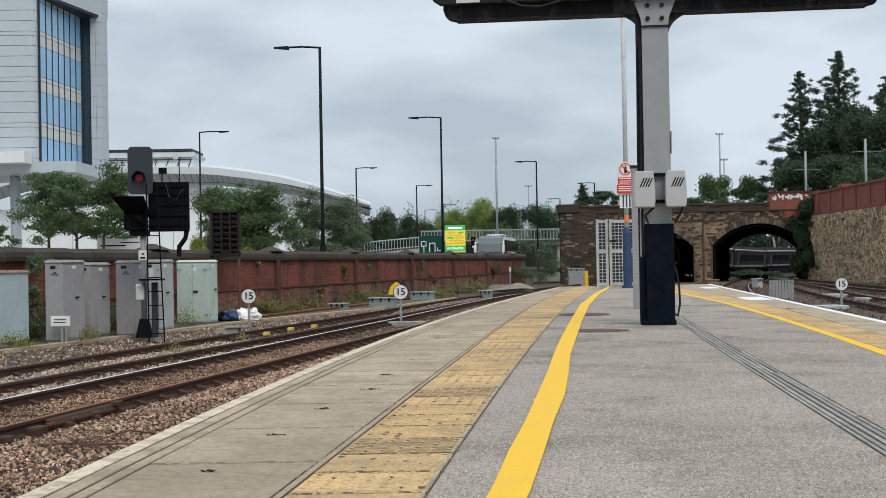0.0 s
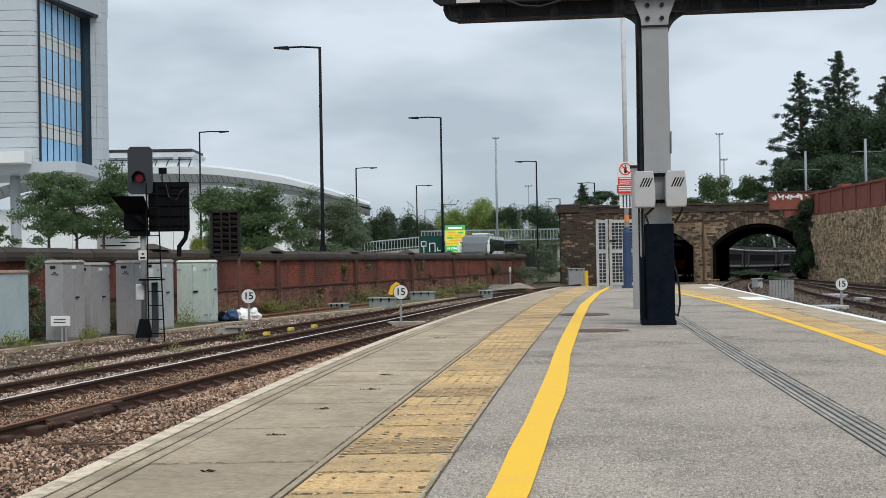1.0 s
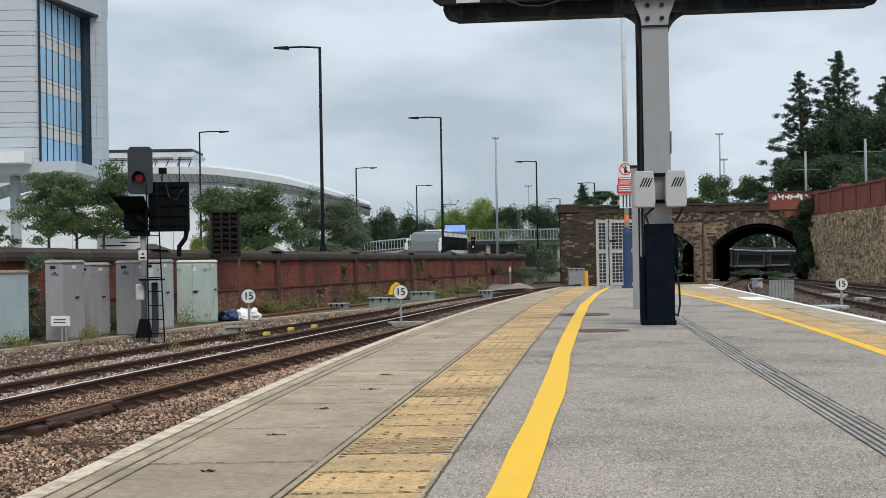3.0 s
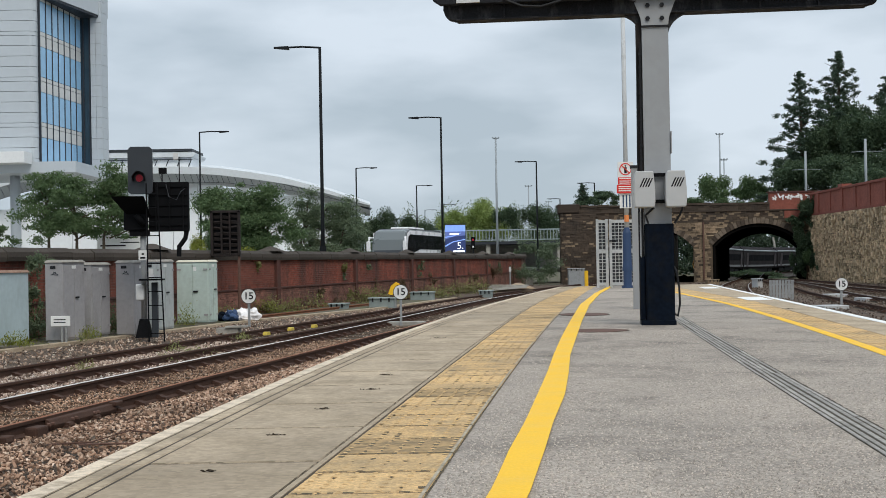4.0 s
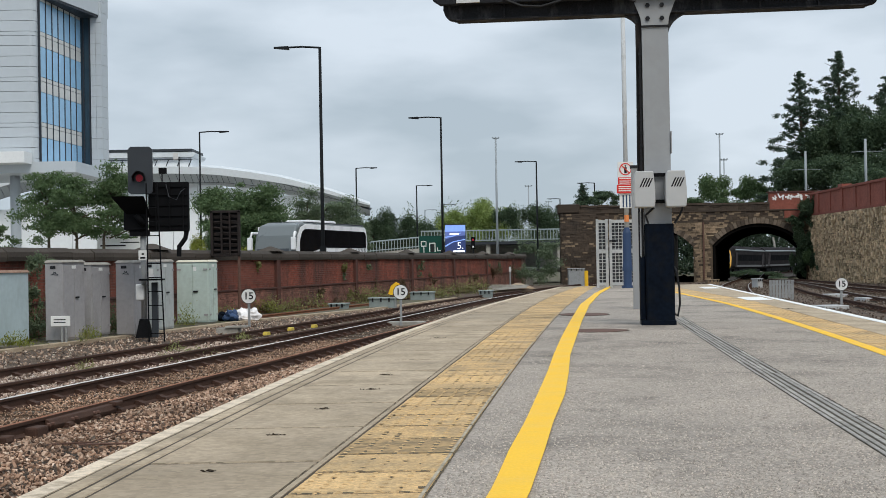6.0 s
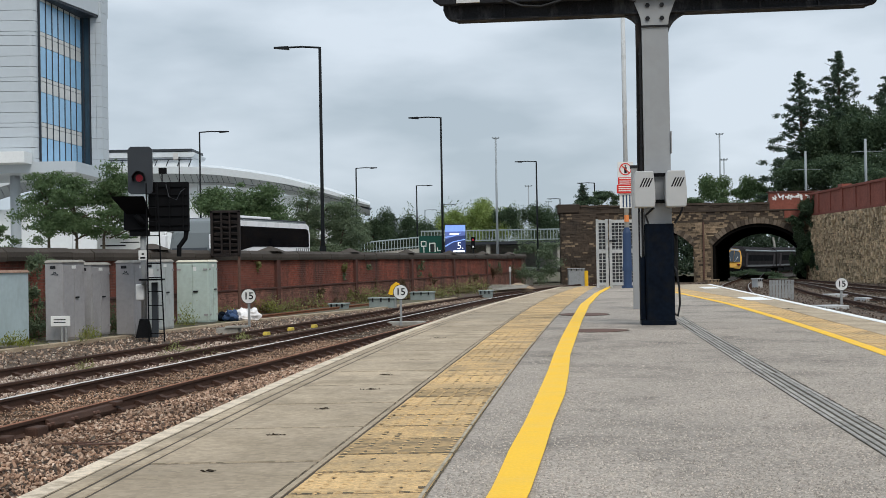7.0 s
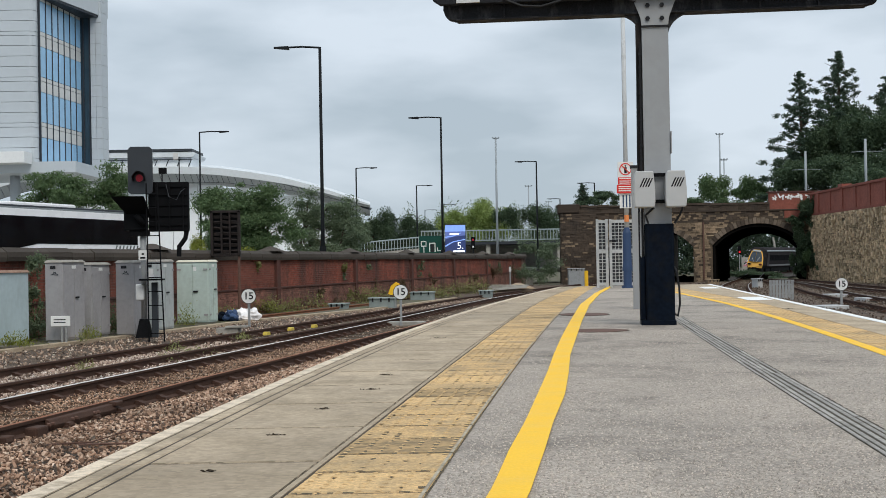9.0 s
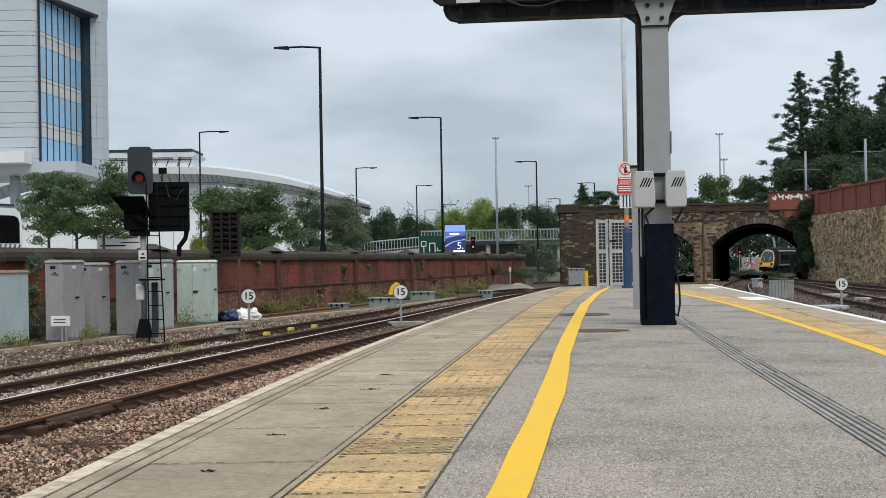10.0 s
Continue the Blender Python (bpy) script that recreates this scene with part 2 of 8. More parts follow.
# panes get their light blue from the diffuse base colour
M_GLASS = mat("diffuse_blue_facade_glass", (0.30, 0.52, 0.74), 0.12, 0.0, var=0.14, scale=0.12, fine=1.5, obj=0.25)
M_GLASSDK = mat("dark_facade_glass", (0.05, 0.085, 0.115), 0.08, 0.4, var=0.2, scale=0.2, fine=1)
M_SPAN = mat("pale_spandrel_panel", (0.60, 0.61, 0.60), 0.4, var=0.06, scale=0.3)
M_MULL = mat("dark_mullion", (0.03, 0.035, 0.045), 0.5, var=0.1)
M_ROOFW = mat("pale_roof_membrane", (0.60, 0.63, 0.65), 0.6, var=0.08, scale=0.3, fine=3)
M_ROOFG = mat("grey_soffit_panel", (0.36, 0.385, 0.40), 0.6, var=0.15, scale=0.4, fine=2, obj=0.3)
M_WWALL = mat("white_building_panel", (0.80, 0.83, 0.85), 0.6, var=0.06, scale=0.2, fine=2)
M_ROAD = mat("road_asphalt", (0.06, 0.06, 0.06), 0.9, var=0.25, scale=0.4, fine=10, bump=0.3)
M_RAILGN = mat("pale_green_grey_railing", (0.30, 0.36, 0.36), 0.6, var=0.12, scale=1)
M_GREEN = mat("green_road_sign", (0.004, 0.05, 0.038), 0.5, var=0.1, scale=3)
M_BUSG = mat("silver_grey_coach_paint", (0.155, 0.17, 0.172), 0.35, 0.3, var=0.06, scale=0.8)
M_BUSW = mat("white_coach_paint", (0.80, 0.80, 0.81), 0.3, var=0.04, scale=1)
M_BUSGL = mat("black_tinted_glass", (0.004, 0.0045, 0.006), 0.15, var=0.2, scale=1, spec=0.12)
M_SCREEN = mat("coach_windscreen", (0.085, 0.10, 0.102), 0.15, 0.1, var=0.1, scale=1)
M_TYRE = mat("tyre_rubber", (0.015, 0.015, 0.015), 0.9, var=0.2, scale=8)
# train body and doors are darkened in colour for the cutting's tree shade
M_TRAIN = mat("shade_darkened_train_paint", (0.02, 0.018, 0.019), 0.75, 0.0, var=0.1, scale=0.6, spec=0.03)
M_TRAINGL = mat("dark_train_window", (0.006, 0.0065, 0.008), 0.8, var=0.2, scale=1, spec=0.02)
M_TRAINSCR = mat("dark_cab_windscreen", (0.05, 0.062, 0.075), 0.25, var=0.1, scale=1)
M_TRAINY = mat("yellow_train_front", (0.74, 0.40, 0.075), 0.5, var=0.12, scale=1)
M_TRAINS = mat("silver_train_band", (0.15, 0.155, 0.165), 0.6, 0.0, var=0.08, scale=1, spec=0.05)
M_TRAINR = mat("maroon_train_door", (0.018, 0.011, 0.014), 0.6, var=0.1, scale=1)
M_CLAMP = mat("faded_yellow_paint", (0.72, 0.55, 0.10), 0.6, var=0.2, scale=8, alt=(0.3, 0.22, 0.08), altpos=0.62)
M_BARK = mat("tree_bark", (0.075, 0.058, 0.042), 0.95, var=0.4, scale=2, bump=0.5)


def stonemat(name="crushed_ballast_stone", k=1.0, tint=(1.0, 1.0, 1.0)):
    """Crushed stone: each piece its own tone, from dark brown to pale grey."""
    m = bpy.data.materials.new(name)
    m.use_nodes = True
    n, l = m.node_tree.nodes, m.node_tree.links
    b = n["Principled BSDF"]
    b.inputs["Roughness"].default_value, b.inputs["Specular IOR Level"].default_value = 0.92, 0.2
    g = n.new("ShaderNodeNewGeometry")
    r = n.new("ShaderNodeValToRGB")
    e = r.color_ramp.elements
    e[0].color, e[1].color = (0.045, 0.032, 0.026, 1), (0.47 * tint[0], 0.385 * tint[1], 0.32 * tint[2], 1)
    for pos, c in ((0.3, (0.165, 0.105, 0.075)), (0.65, (0.31, 0.205, 0.148)), (0.9, (0.40, 0.30, 0.235))):
        q = e.new(pos)
        q.color = (c[0] * tint[0], c[1] * tint[1], c[2] * tint[2], 1)
    l.new(g.outputs["Random Per Island"], r.inputs[0])
    tc = n.new("ShaderNodeTexCoord")
    no = n.new("ShaderNodeTexNoise")
    no.inputs["Scale"].default_value, no.inputs["Detail"].default_value = 0.6, 5
    l.new(tc.outputs["Object"], no.inputs["Vector"])
    mr = n.new("ShaderNodeMapRange")
    mr.inputs["From Min"].default_value, mr.inputs["From Max"].default_value = 0.3, 0.7
    mr.inputs["To Min"].default_value, mr.inputs["To Max"].default_value = 0.75 * k, 1.4 * k
    l.new(no.outputs["Fac"], mr.inputs["Value"])
    sc = n.new("ShaderNodeVectorMath")
    sc.operation = "SCALE"
    l.new(r.outputs[0], sc.inputs[0])
    l.new(mr.outputs[0], sc.inputs["Scale"])
    l.new(sc.outputs[0], b.inputs["Base Color"])
    return m


M_STONE = stonemat("crushed_ballast_stone", 1.32, (0.95, 0.91, 0.86))
M_STONEGREY = stonemat("dusty_grey_ballast_stone", 1.55, (0.88, 0.99, 1.08))
M_STONEDUST = stonemat("dusty_brown_ballast_stone", 1.3, (1.0, 0.93, 0.85))
M_STONEDUST2 = stonemat("dusty_pale_brown_ballast_stone", 1.45, (0.90, 0.96, 0.98))
M_STONEDK = stonemat("oily_dark_ballast_stone", 0.6, (0.9, 1.0, 1.05))


def leafmat(name, a, b):
    """Leaf colour that varies from leaf to leaf, with light passing through."""
    m = bpy.data.materials.new(name)
    m.use_nodes = True
    n, l = m.node_tree.nodes, m.node_tree.links
    p = n["Principled BSDF"]
    p.inputs["Roughness"].default_value = 0.7
    p.inputs["Specular IOR Level"].default_value = 0.25
    g = n.new("ShaderNodeNewGeometry")
    tc = n.new("ShaderNodeTexCoord")
    no = n.new("ShaderNodeTexNoise")
    no.inputs["Scale"].default_value, no.inputs["Detail"].default_value = 0.5, 3
    l.new(tc.outputs["Object"], no.inputs["Vector"])
    ad = n.new("ShaderNodeMath")
    ad.operation = "MULTIPLY_ADD"
    ad.inputs[1].default_value, ad.inputs[2].default_value = 0.55, -0.02
    l.new(g.outputs["Random Per Island"], ad.inputs[0])
    ad2 = n.new("ShaderNodeMath")
    ad2.operation = "MULTIPLY_ADD"
    ad2.inputs[1].default_value = 0.5
    l.new(no.outputs["Fac"], ad2.inputs[0])
    l.new(ad.outputs[0], ad2.inputs[2])
    r = n.new("ShaderNodeValToRGB")
    r.color_ramp.elements[0].color, r.color_ramp.elements[1].color = (*a, 1), (*b, 1)
    l.new(ad2.outputs[0], r.inputs[0])
    l.new(r.outputs[0], p.inputs["Base Color"])
    tr = n.new("ShaderNodeBsdfTranslucent")
    l.new(r.outputs[0], tr.inputs["Color"])
    mx = n.new("ShaderNodeMixShader")
    mx.inputs[0].default_value = 0.3
    l.new(p.outputs[0], mx.inputs[1])
    l.new(tr.outputs[0], mx.inputs[2])
    l.new(mx.outputs[0], n["Material Output"].inputs["Surface"])
    return m


M_LEAF = leafmat("mid_green_leaf", (0.053, 0.098, 0.044), (0.155, 0.22, 0.098))
M_LEAFGREY = leafmat("grey_green_leaf", (0.075, 0.11, 0.07), (0.20, 0.25, 0.145))
M_LEAFDK = leafmat("dark_green_leaf", (0.033, 0.06, 0.036), (0.095, 0.135, 0.07))
# darker copy of the green leaf, with the cutting's shade in its colours
M_LEAFDEEP = leafmat("deep_shaded_wood_leaf", (0.018, 0.034, 0.022), (0.055, 0.08, 0.045))
M_LEAFYEL = leafmat("yellow_green_leaf", (0.13, 0.17, 0.03), (0.30, 0.31, 0.06))
M_NEEDLE = leafmat("dark_conifer_needle", (0.03, 0.058, 0.042), (0.09, 0.125, 0.08))
# paler leaf colours for far trees: the haze is mixed into them
M_LEAFFAR = leafmat("hazy_distant_leaf", (0.08, 0.115, 0.07), (0.21, 0.26, 0.14))
M_LEAFLIME = leafmat("hazy_lime_leaf", (0.15, 0.21, 0.06), (0.33, 0.41, 0.13))
M_GRASS = leafmat("dry_weed", (0.13, 0.155, 0.05), (0.33, 0.31, 0.13))


# ---- building blocks ----
class Shape:
    """Collects boxes, tubes and prisms into one mesh."""

    def __init__(self):
        self.v, self.f, self.mi, self.cur = [], [], [], 0

    def add(self, vs, fs, m=None):
        o = len(self.v)
        if m is not None:
            vs = [m @ Vector(p) for p in vs]
        self.v += [tuple(p) for p in vs]
        self.f += [tuple(i + o for i in q) for q in fs]
        self.mi += [self.cur] * len(fs)
        return self

    def box(self, x0, x1, y0, y1, z0, z1, m=None, c=0.0):
        if c:
            poly = [(x0 + c, y0), (x1 - c, y0), (x1, y0 + c), (x1, y1 - c), (x1 - c, y1), (x0 + c, y1), (x0, y1 - c), (x0, y0 + c)]
            return self.prism(poly, z0, z1, m)
        vs = [(x0, y0, z0), (x1, y0, z0), (x1, y1, z0), (x0, y1, z0), (x0, y0, z1), (x1, y0, z1), (x1, y1, z1), (x0, y1, z1)]
        return self.add(vs, [(3, 2, 1, 0), (4, 5, 6, 7), (0, 1, 5, 4), (1, 2, 6, 5), (2, 3, 7, 6), (3, 0, 4, 7)], m)

    def prism(self, poly, z0, z1, m=None):
        k = len(poly)
        vs = [(x, y, z0) for x, y in poly] + [(x, y, z1) for x, y in poly]
        fs = [tuple(range(k - 1, -1, -1)), tuple(range(k, 2 * k))] + [(i, (i + 1) % k, k + (i + 1) % k, k + i) for i in range(k)]
        return self.add(vs, fs, m)

    def tube(self, pts, r, n=8, r1=None, caps=True):
        pts = [Vector(p) for p in pts]
        r1 = r if r1 is None else r1
        vs, fs = [], []
        for i, p in enumerate(pts):
            d = (pts[min(i + 1, len(pts) - 1)] - pts[max(i - 1, 0)]).normalized()
            a = d.orthogonal().normalized() if abs(d.z) < 0.9 else Vector((1, 0, 0))
            a = (a - d * a.dot(d)).normalized()
            b = d.cross(a)
            rad = r + (r1 - r) * i / max(1, len(pts) - 1)
            for k in range(n):
                t = 2 * math.pi * (k + 0.5) / n
                vs.append(p + (a * math.cos(t) + b * math.sin(t)) * rad)
        for i in range(len(pts) - 1):
            for k in range(n):
                fs.append((i * n + k, i * n + (k + 1) % n, (i + 1) * n + (k + 1) % n, (i + 1) * n + k))
        if caps:
            fs += [tuple(range(n - 1, -1, -1)), tuple(range((len(pts) - 1) * n, len(pts) * n))]
        return self.add(vs, fs)

    def sweep(self, profile, path, closed=True):
        """profile: (side, up) points; path: x, y, z points, side to the right of travel."""
        k, vs, fs = len(profile), [], []
        path = [Vector(p) for p in path]
        for i, p in enumerate(path):
            d = path[min(i + 1, len(path) - 1)] - path[max(i - 1, 0)]
            s = Vector((d.y, -d.x, 0)).normalized()
            vs += [p + s * a + Vector((0, 0, b)) for a, b in profile]
        for i in range(len(path) - 1):
            for j in range(k if closed else k - 1):
                a, b = i * k + j, i * k + (j + 1) % k
                fs.append((a, b, b + k, a + k))
        if closed:
            fs += [tuple(range(k)), tuple(range(len(path) * k - 1, (len(path) - 1) * k - 1, -1))]
        return self.add(vs, fs)

    def disc(self, c, r, depth, n=24, axis="y"):
        pts = [(math.cos(2 * math.pi * i / n) * r, math.sin(2 * math.pi * i / n) * r) for i in range(n)]
        m = Matrix.Translation(c) @ (pose(0, 0, 0, 90) if axis == "y" else pose(0, 0, 0, 0, 90) if axis == "x" else Matrix())
        return self.prism(pts, 0, depth, m)

    def mesh(self, name, mats, smooth=False):
        me = bpy.data.meshes.new(name)
        me.from_pydata(self.v, [], self.f)
        for q in mats if isinstance(mats, (list, tuple)) else [mats]:
            me.materials.append(q)
        if any(self.mi):
            me.polygons.foreach_set("material_index", self.mi)
        bm = bmesh.new()
        bm.from_mesh(me)
        bmesh.ops.recalc_face_normals(bm, faces=bm.faces)
        bm.to_mesh(me)
        bm.free()
        if smooth:
            me.polygons.foreach_set("use_smooth", [True] * len(me.polygons))
        return me


def thing(name, label, category, m=None, group="", kind=""):
    ob = new(name)
    ob.empty_display_size = 0.2
    if m is not None:
        ob.matrix_world = m
    return tagged(ob, label, category, group, kind)


def part(name, shape, material, parent=None, label="", m=None, bevel=0.0, smooth=False, kind=""):
    """One mesh object; a part of parent, in its space, or a thing when there is none."""
    me = shape if isinstance(shape, bpy.types.Mesh) else shape.mesh(name, material, smooth)
    ob = new(name, me)
    if parent:
        ob.parent = parent
    if m is not None:
        ob.matrix_basis = m
    if bevel:
        bv = ob.modifiers.new("bevel", "BEVEL")
        bv.width, bv.segments, bv.limit_method = bevel, 2, "ANGLE"
    return tagged(ob, label, kind=kind)


def single(name, shape, material, label, category="", m=None, group="", kind="", bevel=0.0, smooth=False):
    ob = part(name, shape, material, None, "", m, bevel, smooth)
    return tagged(ob, label, category, group, kind)


S = Shape


def poly(c, y):
    return sum(k * y ** i for i, k in enumerate(c))


def span(a, b, step):
    n = max(1, round((b - a) / step))
    return [a + (b - a) * i / n for i in range(n + 1)]


def strip(fa, fb, y0, y1, z0, z1, step=0.5):
    """A long slab between two curves x = fa(y) and x = fb(y)."""
    s, ys = S(), span(y0, y1, step)
    vs = [p for y in ys for p in ((fa(y), y, z0), (fb(y), y, z0), (fb(y), y, z1), (fa(y), y, z1))]
    fs = [(0, 1, 2, 3), tuple(4 * (len(ys) - 1) + k for k in (3, 2, 1, 0))]
    for i in range(len(ys) - 1):
        for a, b in ((0, 1), (1, 2), (2, 3), (3, 0)):
            fs.append((4 * i + a, 4 * i + b, 4 * i + 4 + b, 4 * i + 4 + a))
    return s.add(vs, fs)


def leaves(centres, radii, count, size, rng, flat=0.0, down=0.0):
    """Many small two-triangle leaves in uneven clumps."""
    w = np.array([r[0] * r[1] * r[2] for r in radii]) ** 0.67
    pick = rng.choice(len(centres), count, p=w / w.sum())
    c, r = np.array(centres)[pick], np.array(radii)[pick]
    d = rng.normal(size=(count, 3))
    d /= np.linalg.norm(d, axis=1)[:, None]
    p = c + d * r * np.minimum(1.02, np.abs(rng.normal(0.55, 0.34, count)))[:, None]
    a = rng.normal(size=(count, 3))
    a[:, 2] = a[:, 2] * (1 - flat) - down
    a /= np.linalg.norm(a, axis=1)[:, None]
    b = np.cross(a, rng.normal(size=(count, 3)))
    b /= np.linalg.norm(b, axis=1)[:, None]
    s = size * (0.6 + 0.8 * rng.random(count))[:, None]
    quad = np.stack([p - a * s, p + b * s * 0.5, p + a * s, p - b * s * 0.5], 1).reshape(-1, 3)
    return quad


def leafmesh(name, quad, material):
    me = bpy.data.meshes.new(name)
    n = len(quad) // 4
    me.vertices.add(n * 4)
    me.vertices.foreach_set("co", quad.astype(np.float32).ravel())
    me.loops.add(n * 4)
    me.loops.foreach_set("vertex_index", np.arange(n * 4, dtype=np.int32))
    me.polygons.add(n)
    me.polygons.foreach_set("loop_start", np.arange(0, n * 4, 4, dtype=np.int32))
    me.update(calc_edges=True)
    me.materials.append(material)
    return me


def broadleaf(label, x, y, z, height, width, material, seed, stems=1, count=5000, size=0.2, low=0.25, group="", depth=None, clump=1.25):
    rng = np.random.default_rng(seed)
    t = thing("tree", label, "tree", pose(x, y, z), group)
    tr, cs, rs = S(), [], []
    for k in range(stems):
        ox = (k - (stems - 1) / 2) * width * 0.28
        top = Vector((ox * 1.3 + rng.normal() * 0.1 * width, rng.normal() * 0.06 * width, height * 0.8))
        tr.tube([(ox, 0, 0), (ox + rng.normal() * 0.04, 0, height * 0.35), top], 0.014 * height + 0.03, 7, 0.03)
        for i in range(16):
            f = low + (0.97 - low) * (i + rng.random()) / 16
            base = Vector((ox, 0, 0)).lerp(top, f)
            ang = i * 2.4 + rng.random()
            reach = width * 0.5 / (1 + 0.2 * (stems - 1)) * math.sin(math.pi * min(0.97, 0.3 + 0.64 * f)) * (0.35 + 0.85 * rng.random())
            tip = base + Vector((math.cos(ang) * reach, math.sin(ang) * reach * (depth or 1), height * 0.1 * (0.4 + rng.random())))
            tr.tube([base, base.lerp(tip, 0.5) + Vector((0, 0, 0.06 * height * 0.3)), tip], 0.006 * height + 0.015, 5, 0.012)
            for g in (0.5, 0.8, 1.0):
                q = base.lerp(tip, g)
                cs.append(tuple(q + Vector(rng.normal(size=3) * 0.05 * width)))
                rr = clump * width * (0.035 + 0.065 * rng.random())
                rs.append((rr * 1.35, rr, rr * 0.7))
    part("trunk", tr, M_BARK, t)
    part("crown", leafmesh("crown", leaves(cs, rs, int(count * 2.9), size * 0.5, rng), material), None, t)
    return t


def conifer(label, x, y, z, height, width, seed, count=7000, group=""):
    rng = np.random.default_rng(seed)
    t = thing("conifer_tree", label, "tree", pose(x, y, z), group)
    tr, cs, rs = S(), [], []
    tr.tube([(0, 0, 0), (0.1, 0, height * 0.5), (0, 0.1, height)], 0.02 * height, 7, 0.03)
    n = 120
    for i in range(n):
        f = 0.12 + 0.87 * i / n
        ang = i * 2.399 + rng.random() * 0.9
        reach = width * 0.5 * (1 - f) ** 0.72 * (0.3 + 0.9 * rng.random()) + 0.1
        reach *= min(1.0, 0.25 + (1 - f) / 0.16)
        base = Vector((0, 0, height * f))
        tip = base + Vector((math.cos(ang) * reach, math.sin(ang) * reach, reach * (0.45 - 0.5 * (1 - f)) + 0.25 * rng.random()))
        tr.tube([base, tip], 0.045, 4, 0.012)
        for g in (0.3, 0.52, 0.74, 0.9, 1.0):
            if rng.random() < 0.3:
                continue
            cs.append(tuple(base.lerp(tip, g) + Vector(rng.normal(size=3) * 0.12)))
            rr = 0.09 * reach + 0.09 + 0.13 * rng.random()
            rs.append((rr * 1.3, rr * 1.3, rr * 0.75))
    part("trunk", tr, M_BARK, t)
    part("crown", leafmesh("crown", leaves(cs, rs, int(count * 3.8), 0.085, rng, flat=0.2), M_NEEDLE), None, t)
    return t


def thicket(name, label, boxes, material, seed, count, size, category="shrub", kind="stuff"):
    """A mass of leaves over lumps: (x, y, z, rx, ry, rz)."""
    rng = np.random.default_rng(seed)
    cs, rs = [], []
    for x, y, z, rx, ry, rz in boxes:
        for _ in range(9):
            d = rng.normal(size=3)
            d /= np.linalg.norm(d)
            k = 0.55 + 0.3 * rng.random()
            cs.append((x + d[0] * rx * k, y + d[1] * ry * k, z + abs(d[2]) * rz * k if rng.random() > 0.3 else z + d[2] * rz * k))
            f = 0.28 + 0.22 * rng.random()
            rs.append((rx * f, ry * f, rz * f))
    ob = new(name, leafmesh(name, leaves(cs, rs, int(count * 2.3), size * 0.52, rng), material))
    return tagged(ob, label, category, "", kind)


# ---- ground ----
single("ground", S().add([(x, y, z) for y, z in ((-60, -1.16), (100, -1.16), (150, -1.86), (195, -2.5), (2400, -2.5)) for x in (-900, 900)], [(2 * i, 2 * i + 1, 2 * i + 3, 2 * i + 2) for i in range(4)]), M_EARTH,
       "dark weedy earth around the railway", kind="structure")
# raised town ground behind the boundary wall; its front follows the wall
WDIR = Vector((0.2334, 0.9724, 0))
WNOR = Vector((0.9724, -0.2334, 0))
WANG = -13.5


def wallx(y):
    return -10.15 + 0.24 * (y - 30)


single("town_ground", S().prism([(-900, -60), (wallx(-60) - 0.4, -60), (wallx(104) - 0.4, 104), (7.2, 130), (7.2, 420), (-20, 2400), (-900, 2400)], -4.0, -0.12),
       M_CONC, "paved town ground behind the railway wall", kind="structure")
single("road", strip(lambda y: -7.9 + (0.34 if y < 90 else 0.25) * (y - 90), lambda y: 1.1 + (0.34 if y < 90 else 0.25) * (y - 90), -40, 260, -0.2, -0.05, 10), M_ROAD, "dark asphalt dual carriageway behind the wall", kind="structure")
single("ballast_bed", S().prism([(-17, -4), (-10.9, -4), (-1.5, -4), (-1.2, 2), (1.0, 25), (4.2, 42), (30, 42), (30, 98), (5, 98), (-9.8, 33)], -1.158, -1.13), M_BALLAST,
       "brown crushed stone bed under the tracks", kind="structure")
single("ballast_bed_east", S().prism([(2.6, -4), (26, -4), (30, 42), (8.6, 42), (7.6, 35)], -1.158, -1.12), M_BALLAST,
       "brown crushed stone bed beside the platform", kind="structure")

# ---- island platform ----
C_EDGE = (-1.5106, 0.03616, 0.004096, -3.6e-05)
C_TL = (-0.9308, 0.11093, -0.000419, 3.1e-05)
C_TR = (-0.4828, 0.10411, 0.000816)
C_ER = (3.0095, 0.11822, 1.6e-05)
C_YR = (1.752, 0.16761, -0.0019)
PEND = 34.5


def ex(y):
    return poly(C_EDGE, y)


def tl(y):
    return poly(C_TL, y)


def tr_(y):
    return poly(C_TR, y)


def along(table, y):
    """x on a line through (y, x) stations."""
    for (y0, x0), (y1, x1) in zip(table, table[1:]):
        if y <= y1:
            break
    f = (y - y0) / (y1 - y0)
    return x0 + (x1 - x0) * f


# the hand-painted line wanders: stations along its two edges
YEL_WEST = ((2.40, -0.13), (3.82, 0.12), (4.14, 0.16), (4.74, 0.23), (5.56, 0.34), (6.72, 0.48), (8.06, 0.64), (9.49, 0.80), (11.52, 1.04), (14.67, 1.43), (20.15, 2.13), (26.76, 3.13), (31.32, 3.91), (33.90, 4.36))
YEL_EAST = ((2.40, -0.01), (3.81, 0.24), (4.12, 0.28), (4.73, 0.36), (5.54, 0.46), (6.69, 0.62), (8.03, 0.77), (9.46, 0.92), (11.48, 1.17), (14.62, 1.56), (20.08, 2.27), (26.68, 3.24), (31.23, 4.01), (33.90, 4.46))


def er(y):
    return poly(C_ER, y)


def yr(y):
    return poly(C_YR, y) if y < 20 else poly(C_YR, 20) + (y - 20) * 0.066


def tril(y):
    return yr(y) + 0.062


def trir(y):
    return min(tril(y) + 0.49, er(y) - 0.5)


